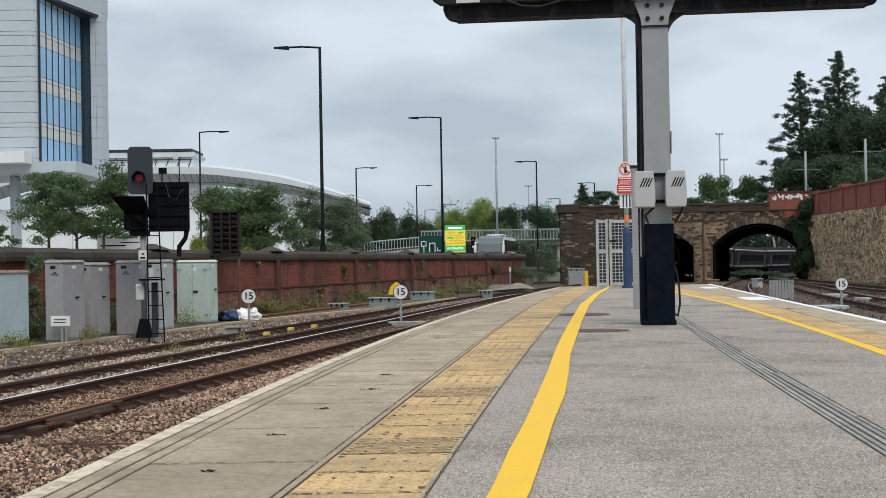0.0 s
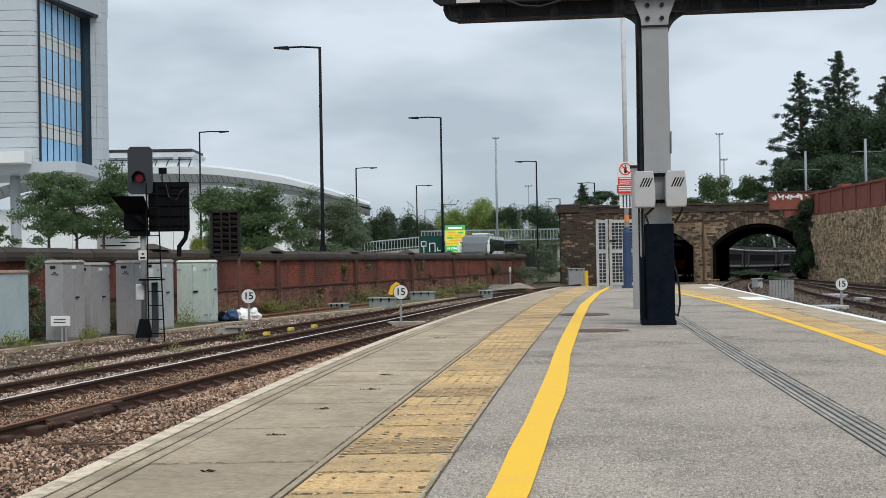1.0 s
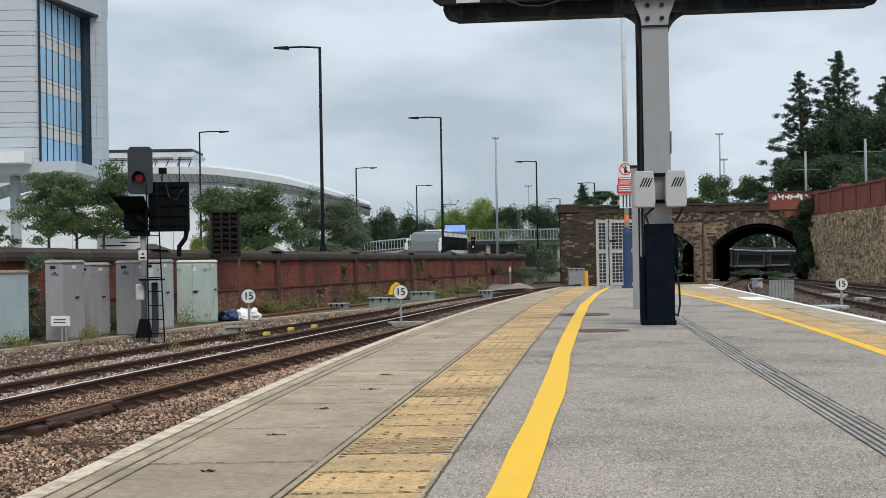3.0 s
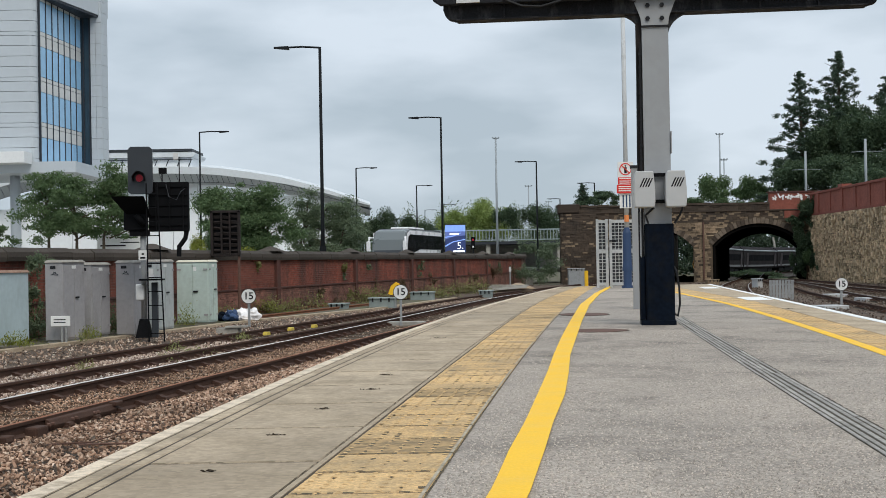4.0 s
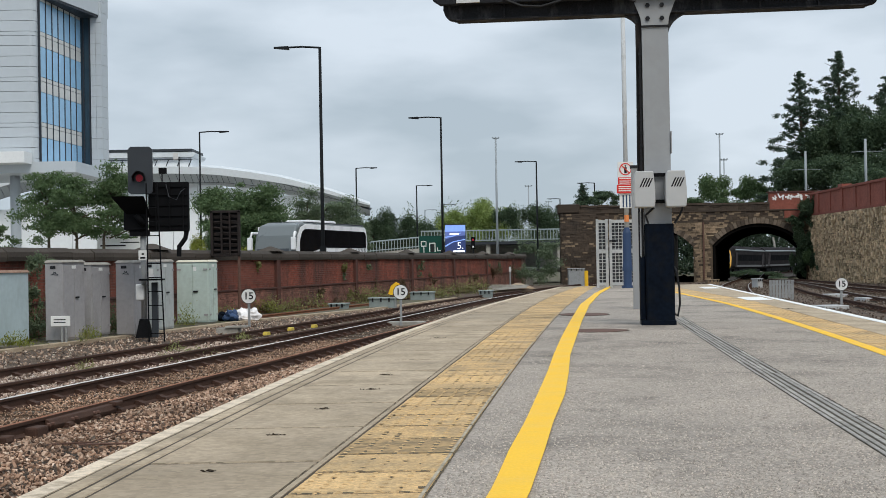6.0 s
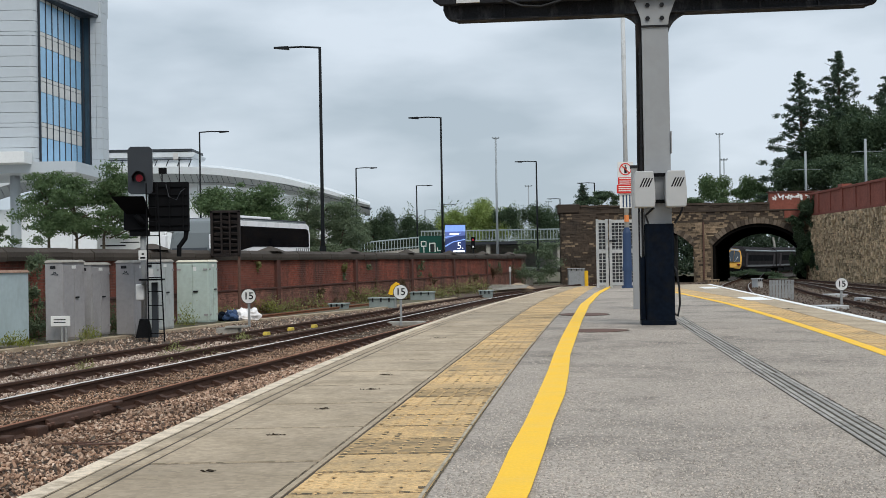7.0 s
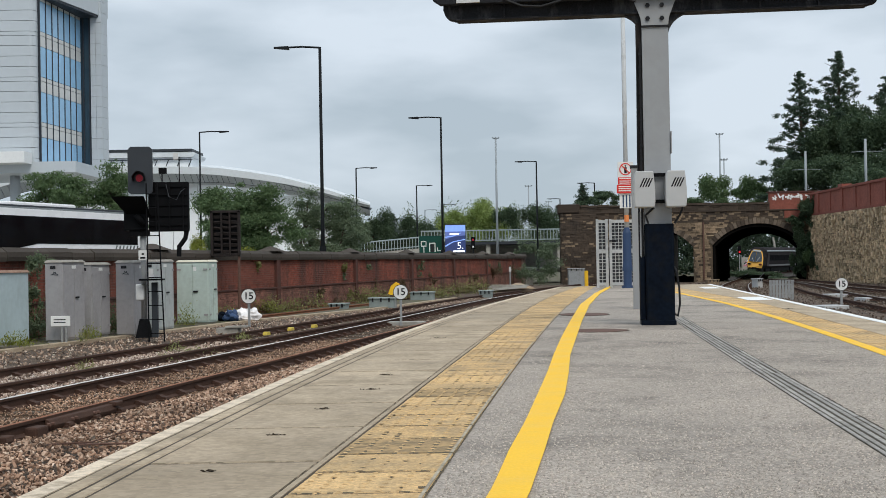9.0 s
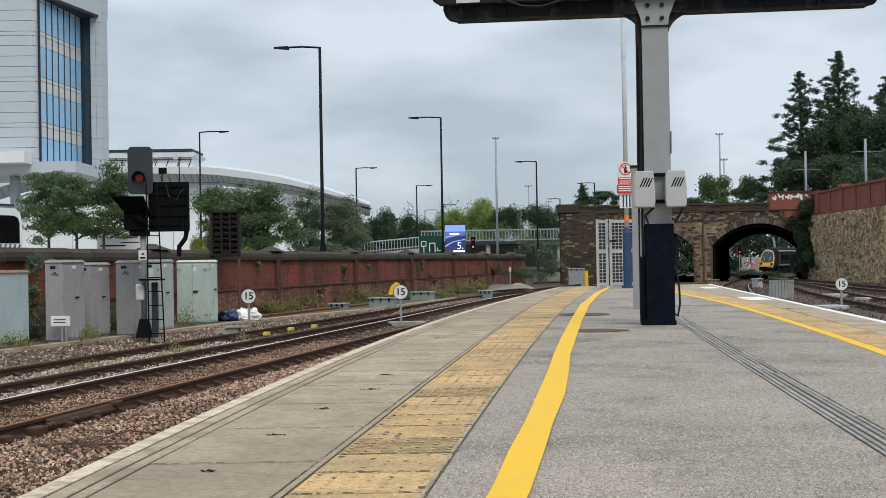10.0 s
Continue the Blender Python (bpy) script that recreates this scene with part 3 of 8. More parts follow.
platform = thing("platform", "grey tarmac island platform with buff tactile strips", "platform", kind="structure")
part("platform_deck", strip(lambda y: tr_(y) + 0.005, lambda y: tril(y), -3, PEND, -0.10, 0.0), M_TARMAC, platform, "grey tarmac surface")
part("platform_base", strip(lambda y: ex(y) + 0.06, lambda y: er(y) - 0.06, -3, PEND - 0.1, -1.15, -0.104), M_PWALL, platform, "sooty brick platform face")
part("side_tarmac", strip(lambda y: trir(y) + 0.004, lambda y: er(y) - 0.075, -3, PEND, -0.10, 0.0), M_COPING, platform, "worn grey concrete platform edge")
part("white_edge_line", strip(lambda y: er(y) - 0.071, lambda y: er(y) + 0.03, -3, PEND, -0.10, 0.003), M_WHITE, platform, "bright white painted platform edge")
part("nosing", strip(lambda y: ex(y) - 0.02, lambda y: ex(y) + 0.055, -3, PEND, -0.10, 0.0), M_EDGE, platform, "worn cream painted edge strip")
part("yellow_line", strip(lambda y: along(YEL_WEST, y), lambda y: along(YEL_EAST, y), -2.9, 33.8, 0.006, 0.009, 0.2), M_YELLOW, platform, "bright yellow painted safety line")
part("yellow_line", strip(lambda y: yr(y) - 0.05, lambda y: yr(y) + 0.05, -2.9, 33.8, 0.001, 0.004, 0.4), M_YELLOW, platform, "bright yellow painted safety line")
part("joint_bed", strip(lambda y: ex(y) + 0.05, lambda y: tr_(y) + 0.02, -3, PEND - 0.01, -0.10, -0.004), M_JOINT, platform, "dirt filled joints")
part("joint_bed", strip(lambda y: tril(y) - 0.01, lambda y: trir(y) + 0.01, -3, PEND - 0.01, -0.10, -0.004), M_JOINT, platform, "dirt filled joints")
# end ramp
part("end_ramp", S().add([(ex(PEND), PEND, 0), (er(PEND), PEND, 0), (er(PEND) + 0.3, 42, -1.1), (ex(PEND) + 1.2, 42, -1.1), (ex(PEND), PEND, -1.15), (er(PEND), PEND, -1.15)],
                         [(0, 1, 2, 3), (0, 3, 4), (1, 5, 2), (4, 3, 2, 5), (0, 4, 5, 1)]), M_CONC, platform, "grey concrete end ramp")


def slab_row(name, fa, fb, y0, y1, pitch, gap, material, z0=-0.06, z1=0.0, tilt=0.0, dirty=(), worn=False):
    rng = random.Random(5)
    y = y0
    while y < y1 - 0.01:
        a, b = y + gap / 2, min(y + pitch, y1) - gap / 2
        dz = rng.uniform(-tilt, tilt)
        s = S()
        x0, x1, x2, x3 = fa(a), fb(a), fb(b), fa(b)
        e = 0.006
        vs = [(x0, a, z0), (x1, a, z0), (x2, b, z0), (x3, b, z0), (x0, a, z1 - e), (x1, a, z1 - e), (x2, b, z1 - e), (x3, b, z1 - e),
              (x0 + e, a + e, z1), (x1 - e, a + e, z1), (x2 - e, b - e, z1), (x3 + e, b - e, z1)]
        s.add(vs, [(3, 2, 1, 0), (8, 9, 10, 11), (0, 1, 5, 4), (1, 2, 6, 5), (2, 3, 7, 6), (3, 0, 4, 7), (4, 5, 9, 8), (5, 6, 10, 9), (6, 7, 11, 10), (7, 4, 8, 11)])
        grimy = any(abs(y - d) < 0.05 for d in dirty)
        old = worn and rng.random() < (0.5 if y > 8.5 else 0.2)
        part(name, s, M_TACTDIRT if grimy else M_TACTOLD if old else material, platform, m=Matrix.Translation((0, 0, dz)))
        y += pitch


slab_row("tactile_slab", lambda y: tl(y) + 0.004, lambda y: tr_(y) - 0.002, -3.25, PEND, 0.4, 0.022, M_TACT, tilt=0.0015, dirty=(4.75, 6.75), worn=True)
slab_row("tactile_slab", tril, trir, -3.0, PEND, 0.4, 0.024, M_TACT, tilt=0.0015)
slab_row("coping_slab", lambda y: ex(y) + 0.200, lambda y: tl(y) - 0.03, -3.0, PEND, 0.95, 0.026, M_COPING, tilt=0.0015)
slab_row("edge_slab", lambda y: ex(y) + 0.061, lambda y: ex(y) + 0.126, -3.0, PEND, 1.9, 0.004, M_COPING)
slab_row("edge_slab", lambda y: ex(y) + 0.138, lambda y: ex(y) + 0.188, -3.0, PEND, 1.9, 0.004, M_COPING)

part("grout_line", strip(lambda y: tl(y) - 0.025, lambda y: tl(y) - 0.003, -3.0, PEND - 0.01, -0.05, -0.0006), M_COPING, platform, "pale grout line")

# blisters of the nearest tactile slabs, with grime caught beside them
RING = [(math.cos(a * 1.0472), math.sin(a * 1.0472)) for a in range(6)]
rg = random.Random(21)


def blister_rows(fa, fb, y0, y1, side):
    bl, gr = S(), S()
    y = y0
    while y < y1:
        foul = 0.9 if any(abs(y - d) < 0.05 for d in (4.75, 6.75)) and side < 0 else rg.choice((0.08, 0.14, 0.2, 0.3))
        for k in range(7):
            for j in range(6):
                u = y + (j + 0.5) * 0.0667
                f = (k + 0.5) / 7
                xa = fa(u) + (fb(u) - fa(u)) * f
                r, q = 0.0115, 0.007
                bl.add([(xa + r * c, u + r * s, 0.0) for c, s in RING] + [(xa + q * c, u + q * s, 0.0026) for c, s in RING],
                       [tuple(range(6, 12))] + [(i, (i + 1) % 6, 6 + (i + 1) % 6, 6 + i) for i in range(6)])
                if rg.random() < foul + 0.25 * max(0, f - 0.55):
                    w, d = rg.uniform(0.004, 0.013), rg.uniform(0.008, 0.03)
                    gr.add([(xa + rg.uniform(-0.006, 0.006) + w * c * rg.uniform(0.7, 1.2), u - 0.014 - d * 0.5 + d * s * rg.uniform(0.6, 1.2), 0.0012) for c, s in RING], [tuple(range(6))])
        y += 0.4
    part("blisters", bl, M_TACT, platform, "raised buff blisters", kind="stuff")
    part("grime", gr, M_GRIME, platform, "dark grime between the blisters", kind="stuff")


blister_rows(tl, tr_, 3.15, 13, -1)
blister_rows(tril, trir, 7.0, 17, 1)


def ragged(s, xa, ya, xb, yb, wide, z=0.0014, skip=0.15, n=26):
    """Broken uneven smear of dirt along a line on the platform."""
    for i in range(n):
        if rg.random() < skip:
            continue
        f, g = i / n, (i + 1.15) / n
        w0, w1, dx = wide * rg.uniform(0.3, 1.0), wide * rg.uniform(0.3, 1.0), yb - ya
        if abs(xb - xa) > abs(yb - ya):
            p = [(xa + (xb - xa) * f, ya + dx * f - w0), (xa + (xb - xa) * g, ya + dx * g - w1), (xa + (xb - xa) * g, ya + dx * g + w1 * 0.6), (xa + (xb - xa) * f, ya + dx * f + w0 * 0.6)]
        else:
            p = [(xa + (xb - xa) * f - w0, ya + dx * f), (xa + (xb - xa) * f + w0 * 0.6, ya + dx * f), (xa + (xb - xa) * g + w1 * 0.6, ya + dx * g), (xa + (xb - xa) * g - w1, ya + dx * g)]
        s.add([(x, y, z) for x, y in p], [(0, 1, 2, 3)])


smear = S()
for k in range(2, 60):
    y = 3.15 + 0.4 * k
    ragged(smear, tl(y) + 0.02, y, tr_(y) - 0.01, y, 0.016 + 0.0006 * k, skip=rg.choice((0.1, 0.3, 0.55)))
for k in range(24):
    y = -3.0 + 0.95 * (k + 6)
    ragged(smear, ex(y) + 0.21, y, tl(y) - 0.03, y, 0.010 + 0.0008 * k, skip=0.35)
for y in span(3.4, 24, 0.5):
    ragged(smear, tr_(y) + 0.004, y, tr_(y + 0.5) + 0.004, y + 0.5, 0.007, z=0.002, skip=0.2, n=14)
    ragged(smear, tl(y) - 0.03, y, tl(y + 0.5) - 0.03, y + 0.5, 0.0035, skip=0.3, n=14)
part("joint_dirt", smear, M_GRIME, platform, "ragged dark dirt along the slab joints", kind="stuff")
part("grout_edge", strip(lambda y: tr_(y) - 0.018, lambda y: tr_(y) - 0.006, -2.8, 20, 0.0006, 0.0012), M_GROUT, platform, "pale grout edge")

# loose chippings that give the worn tarmac its grain
cr = np.random.default_rng(17)
n = 82000
cy = 3.5 + 9.5 * cr.random(n) ** 1.7
cx = cr.uniform(-0.4, 4.2, n)
ok = (cx > tr_(cy) + 0.03) & (cx < 1.752 + 0.16761 * cy - 0.0019 * cy * cy - 0.06) & (np.abs(cx) < 0.36 * cy + 0.1) & (np.abs(cx - (1.1385 + 0.10129 * cy + 0.000305 * cy * cy)) > 0.09)
yw = np.interp(cy, [q[0] for q in YEL_WEST], [q[1] for q in YEL_WEST])
ye = np.interp(cy, [q[0] for q in YEL_EAST], [q[1] for q in YEL_EAST])
ok &= (cx < yw - 0.005) | (cx > ye + 0.005)
cx, cy = cx[ok], cy[ok]
n = len(cx)
turn = cr.random((n, 3)) * 0.7 + np.arange(3) * 2.094
rad = cr.uniform(0.003, 0.0075, (n, 1)) * (0.7 + 0.6 * cr.random((n, 3)))
tri = np.stack([cx[:, None] + np.cos(turn) * rad, cy[:, None] + np.sin(turn) * rad, np.full((n, 3), -0.001)], 2)
apex = np.stack([cx, cy, cr.uniform(0.002, 0.0055, n)], 1)[:, None]
chips = np.concatenate([tri, apex], 1).reshape(-1, 3)
fc = np.array([(0, 1, 3), (1, 2, 3), (2, 0, 3)])[None] + (np.arange(n) * 4)[:, None, None]
me = bpy.data.meshes.new("chippings")
me.from_pydata(chips.tolist(), [], fc.reshape(-1, 3).tolist())
me.materials.append(M_CHIP)
part("chippings", me, None, platform, "pale and dark stone grain of the tarmac", kind="stuff")

# white painted boxes on the far side edge, drain channel, covers
for ya, wa in ((21.0, 0.55), (29.5, 0.5)):
    part("painted_patch", strip(lambda y: er(y) - 0.55, lambda y: er(y) - 0.55 + wa * 0.75, ya, ya + 1.7, 0.0005, 0.003), M_WHITE, platform, "worn white painted box")


def drx(y):
    return 1.1385 + 0.10129 * y + 0.000305 * y * y


drain = thing("drain_channel", "galvanised slotted drain channel set in the tarmac", "drain")
part("channel", strip(lambda y: drx(y) - 0.078, lambda y: drx(y) + 0.082, 3.2, 15.2, 0.0008, 0.0025), M_JOINT, drain, "dark channel bottom")
rdn = random.Random(9)
for o, hw in ((-0.066, 0.0085), (-0.033, 0.0105), (0.0, 0.0105), (0.033, 0.0105), (0.066, 0.0085)):
    ya = 3.2 + rdn.uniform(0, 0.3)
    while ya < 15.1:
        yb = min(15.2, ya + rdn.uniform(0.7, 1.5))
        sh, lift_ = rdn.uniform(-0.004, 0.004), rdn.uniform(-0.0015, 0.0025)
        part("slat", strip(lambda y: drx(y) + o + sh - hw, lambda y: drx(y) + o + sh + hw, ya, yb - 0.012, 0.0026, 0.0046 + lift_ * 0.6), M_DRAIN, drain)
        ya = yb
crack = S()
for y in span(3.3, 15, 0.6):
    ragged(crack, drx(y) + 0.084, y, drx(y + 0.6) + 0.084, y + 0.6, 0.009, z=0.0032, skip=0.3, n=16)
part("edge_crack", crack, M_JOINT, drain, "ragged dark crack along the channel", kind="stuff")
for cx, cy, rx, ry, lab in ((1.50, 12.75, 0.33, 0.33, "rusty round cast iron cover"), (1.80, 16.6, 0.33, 0.5, "dark round inspection cover")):
    cov = thing("manhole_cover", lab + " set flush in the tarmac", "manhole cover", pose(cx, cy, 0))
    pts = [(math.cos(2 * math.pi * i / 32) * rx, math.sin(2 * math.pi * i / 32) * ry) for i in range(32)]
    part("rim", S().prism(pts, 0.0004, 0.002), M_JOINT, cov)
    part("lid", S().prism([(x * 0.93, y * 0.93) for x, y in pts], 0.0022, 0.0045), M_IRON, cov)


# ---- tracks ----
RAIL_PROFILE = [(-0.07, 0), (0.07, 0), (0.07, 0.012), (0.012, 0.035), (0.012, 0.115), (0.035, 0.125), (0.035, 0.156), (-0.035, 0.156),
                (-0.035, 0.125), (-0.012, 0.115), (-0.012, 0.035), (-0.07, 0.012)]
SLEEPER = S().box(-1.28, 1.28, -0.125, 0.125, -0.1, 0.0).mesh("sleeper", M_SLEEPER)


def railway(label, centre, head, body, zr=-0.92, s_step=0.68, sleepers=True):
    """centre: x, y points of the centre line."""
    t = thing("railway_track", label, "railway track", kind="structure", group="railway tracks")
    path = [Vector((x, y, zr - 0.158)) for x, y in centre]
    normals = []
    for i in range(len(path)):
        d = path[min(i + 1, len(path) - 1)] - path[max(i - 1, 0)]
        normals.append(Vector((d.y, -d.x, 0)).normalized())
    fast = S()
    for side, hd in ((-0.7525, head[0]), (0.7525, head[1])):
        line = [p + n * side for p, n in zip(path, normals)]
        r = part("rail", S().sweep(RAIL_PROFILE, line), body, t, "rusty steel rail")
        part("rail_head", S().sweep([(-0.030, 0.1575), (0.030, 0.1575), (0.027, 0.160), (-0.027, 0.160)], line), hd, r, "worn running surface")
    dist = 0.0
    for a, b, n in zip(path, path[1:], normals):
        seg = (b - a).length
        ang = math.degrees(math.atan2(-(b - a).x, (b - a).y))
        while dist < seg:
            p = a.lerp(b, dist / seg)
            if sleepers:
                part("sleeper", SLEEPER, None, t, m=pose(p.x, p.y, p.z, 0, 0, ang))
            for side in (-0.7525, 0.7525):
                q = pose(p.x, p.y, p.z, 0, 0, ang) @ Matrix.Translation((side, 0, 0))
                fast.box(-0.15, 0.15, -0.09, 0.09, -0.002, 0.022, q)
                for e in (-1, 1):
                    fast.prism([(e * 0.02, 0.02), (e * 0.16, 0.02), (e * 0.15, 0.05), (e * 0.09, 0.062), (e * 0.06, 0.08), (e * 0.02, 0.08)], -0.06, 0.06, q @ pose(0, 0, 0, 90))
            dist += s_step
        dist -= seg
    part("fastenings", fast, body, t, "rusty rail chairs", kind="stuff")
    return t


def smooth_line(pts, n=14):
    out = []
    pts = [Vector((x, y, 0)) for x, y in pts]
    for i in range(len(pts) - 1):
        p0, p1, p2, p3 = pts[max(i - 1, 0)], pts[i], pts[i + 1], pts[min(i + 2, len(pts) - 1)]
        for k in range(n):
            t = k / n
            q = 0.5 * ((2 * p1) + (p2 - p0) * t + (2 * p0 - 5 * p1 + 4 * p2 - p3) * t * t + (3 * p1 - p0 - 3 * p2 + p3) * t ** 3)
            out.append((q.x, q.y))
    return out + [(pts[-1].x, pts[-1].y)]


railway("running line with one bright and one rusty rail in brown ballast", smooth_line([(-8.66, -4), (-4.67, 17), (-0.87, 37), (3.5, 60), (9.2, 80), (15.5, 98), (23.3, 128)], 10),
        (M_SHINE, M_RUSTRAIL), M_RAIL)
railway("dull rusty second line in brown ballast", smooth_line([(-10.6, 2), (-6.52, 21), (-2.4, 40), (1.87, 60), (7.6, 80), (12.0, 93)], 10), (M_RAIL, M_RAIL), M_RAIL)
railway("disused orange rusty siding beside the wall", smooth_line([(-6.75, 40.2), (-6.1, 42.4), (-4.6, 48.0), (-2.9, 54)], 6), (M_RUSTRAIL, M_RUSTRAIL), M_RUSTRAIL, zr=-0.86)
railway("worn line on the far side of the platform", smooth_line([(5.6, 6), (8.5, 30), (12, 52), (17.2, 76), (23.2, 98), (31, 128)], 8), (M_DULL, M_DULL), M_RAIL)
railway("curving line beside the stone retaining wall", smooth_line([(19.5, 38), (20.5, 52), (22.2, 70), (24.4, 88), (25.2, 97)], 8), (M_DULL, M_RAIL), M_RAIL)
railway("crossing line between the tracks", smooth_line([(14.5, 40), (17.0, 56), (20.0, 72), (23.0, 90)], 8), (M_RAIL, M_DULL), M_RAIL, zr=-0.925, sleepers=False)

# loose ballast stones
rng = np.random.default_rng(3)
CHIP_V = np.array([(-0.75, -0.7, -0.7), (0.8, -0.6, -0.7), (0.7, 0.75, -0.7), (-0.7, 0.7, -0.7), (-0.6, -0.55, 0.7), (0.55, -0.65, 0.6), (0.6, 0.5, 0.75), (-0.5, 0.6, 0.6)])
CHIP_F = np.array([(2, 1, 0), (3, 2, 0), (4, 5, 6), (4, 6, 7), (0, 1, 5), (0, 5, 4), (1, 2, 6), (1, 6, 5), (2, 3, 7), (2, 7, 6), (3, 0, 4), (3, 4, 7)])


def stones(name, label, pts, size, material=M_STONE):
    n = len(pts)
    k = len(CHIP_V)
    jitter = CHIP_V[None] * (1.0 + rng.uniform(-0.3, 0.3, (n, k, 1))) + rng.uniform(-0.3, 0.3, (n, k, 3))
    stretch_ = rng.uniform(0.55, 1.3, (n, 1, 3)) * np.array([1.15, 0.95, 0.6])
    q = rng.normal(size=(n, 4)) * np.array([1.0, 0.36, 0.36, 1.0])
    q /= np.linalg.norm(q, axis=1)[:, None]
    w, a, b, c = q.T
    rot = np.stack([1 - 2 * (b * b + c * c), 2 * (a * b - w * c), 2 * (a * c + w * b), 2 * (a * b + w * c), 1 - 2 * (a * a + c * c), 2 * (b * c - w * a),
                    2 * (a * c - w * b), 2 * (b * c + w * a), 1 - 2 * (a * a + b * b)], 1).reshape(n, 3, 3)
    v = jitter * stretch_ * (size * rng.uniform(0.6, 1.25, n))[:, None, None]
    v = np.einsum("nij,nkj->nki", rot, v) + pts[:, None]
    f = (CHIP_F[None] + (np.arange(n) * k)[:, None, None]).reshape(-1, 3)
    me = bpy.data.meshes.new(name)
    me.vertices.add(n * k)
    me.vertices.foreach_set("co", v.astype(np.float32).ravel())
    me.loops.add(len(f) * 3)
    me.loops.foreach_set("vertex_index", f.astype(np.int32).ravel())
    me.polygons.add(len(f))
    me.polygons.foreach_set("loop_start", np.arange(0, len(f) * 3, 3, dtype=np.int32))
    me.update(calc_edges=True)
    me.shade_flat()
    me.materials.append(material)
    return tagged(new(name, me), label, "ballast", kind="stuff")


def t1x(y):
    return -4.67 + 0.19 * (y - 17)


y = rng.uniform(8, 30, 112000)
x = rng.uniform(-9, 0.5, 112000)
keep = (x < np.array([ex(v) for v in y]) - 0.03) & (x > t1x(y) - 3.2 - 0.02 * y) & (x > -0.36 * y - 0.5)
heap = 0.075 * np.exp(-((x - t1x(y) - 1.75) / 0.55) ** 2)
inside = np.abs(x - t1x(y)) < 0.72
p = np.stack([x, y, -1.112 + rng.uniform(0, 0.035, 112000) + heap + 0.03 * (x < t1x(y) - 0.9) + 0.03 * inside], 1)
stones("ballast_stones", "loose pinkish brown crushed stone between rails and platform", p[keep & (x > t1x(y) + 0.72)], 0.0205)
stones("ballast_stones", "dusty brown crushed stone between the rails", p[keep & inside], 0.0125, M_STONEDUST)
stones("ballast_stones", "pale grey crushed stone between the two lines", p[keep & (x < t1x(y) - 0.72)], 0.021, M_STONEGREY)


def kerbx(y):
    """Line of the cable trough along the verge."""
    pts = ((-13.0, 10.0), (-9.0, 26.6), (-7.85, 30.6), (-6.75, 35.2), (-5.85, 38.8), (-2.35, 48.0), (0.6, 60.0))
    for (x0, y0), (x1, y1) in zip(pts, pts[1:]):
        if y <= y1:
            break
    return x0 + (x1 - x0) * (y - y0) / (y1 - y0)


single("ballast_shoulder", S().add([p for v in span(14, 60, 2) for p in ((kerbx(v) - 0.1, v, -0.99), (kerbx(v) + 2.2, v, -1.14), (kerbx(v) - 0.1, v, -1.158))],
                                   [(3 * i, 3 * i + 1, 3 * i + 4, 3 * i + 3) for i in range(len(span(14, 60, 2)) - 1)]), M_BALLAST, "sloping brown ballast shoulder below the cable trough", kind="structure")
y = rng.uniform(18, 62, 56000)
x = rng.uniform(-11.5, 6, 56000)
kx_ = np.array([kerbx(v) for v in y])
keep = (x < np.array([ex(min(v, 33)) for v in y]) - 0.1 + np.maximum(0, (y - 33)) * 0.2) & (x > kx_ + 0.1) & (x > -0.36 * y - 0.5) & ((y > 30) | (x < t1x(y) - 3.0 - 0.02 * y))
zz = np.maximum(-1.115, -0.985 - 0.13 * np.clip((x - kx_) / 1.9, 0, 1))
stones("ballast_stones", "loose brown crushed stone around the far tracks", np.stack([x, y, zz + rng.uniform(0, 0.03, 56000)], 1)[keep], 0.024, M_STONEDUST2)
y = rng.uniform(30, 90, 14000)
x = rng.uniform(8, 27, 14000)
keep = (x > np.array([er(min(v, 36)) for v in y]) + 0.3)
stones("ballast_stones", "loose grey brown crushed stone by the right tracks", np.stack([x, y, -1.06 + rng.uniform(0, 0.03, 14000)], 1)[keep], 0.032, M_STONEDK)


# ---- boundary wall ----
WALLM = pose(wallx(30), 30, 0, 0, 0, WANG)
wall = thing("wall_west", "long sooty red brick railway boundary wall with stone coping", "wall", WALLM, kind="structure")
part("wall_core", S().box(-0.42, -0.03, -30, 70.5, -1.3, 0.93), M_MORTAR, wall, "sooty mortar")
rb = random.Random(11)
bricks, low_bricks = S(), S()
BRICK = S().box(-0.05, 0.0, 0, 0.216, 0, 0.066).mesh("brick", M_BRICK)
PIERS = [-11.1 + 9.5 * k for k in range(9)]
near_pieces = []
for c in range(26):
    z = -1.06 + c * 0.0762
    low = z < -0.08
    for k in range(330):
        s0 = -6 + k * 0.226 + (0.113 if c % 2 else 0.0)
        if s0 > 70.2:
            break
        px = rb.uniform(-0.006, 0.004) + (0.06 if low else 0.0)
        if 11.2 < s0 < 18 and z > 0.07:
            near_pieces.append((px, s0, z))
        else:
            (low_bricks if low else bricks).box(-0.05 + px - (0.06 if low else 0), px, s0, s0 + 0.216, z, z + 0.066)
part("brickwork", bricks, M_BRICK, wall, "red brickwork", kind="stuff")
part("brickwork", low_bricks, M_BRICKLOW, wall, "dark brown sooty brickwork", kind="stuff")
part("ledge", S().box(-0.05, 0.10, -6, 70.3, -0.13, -0.085), M_BRICKDK, wall, "dark projecting brick course")
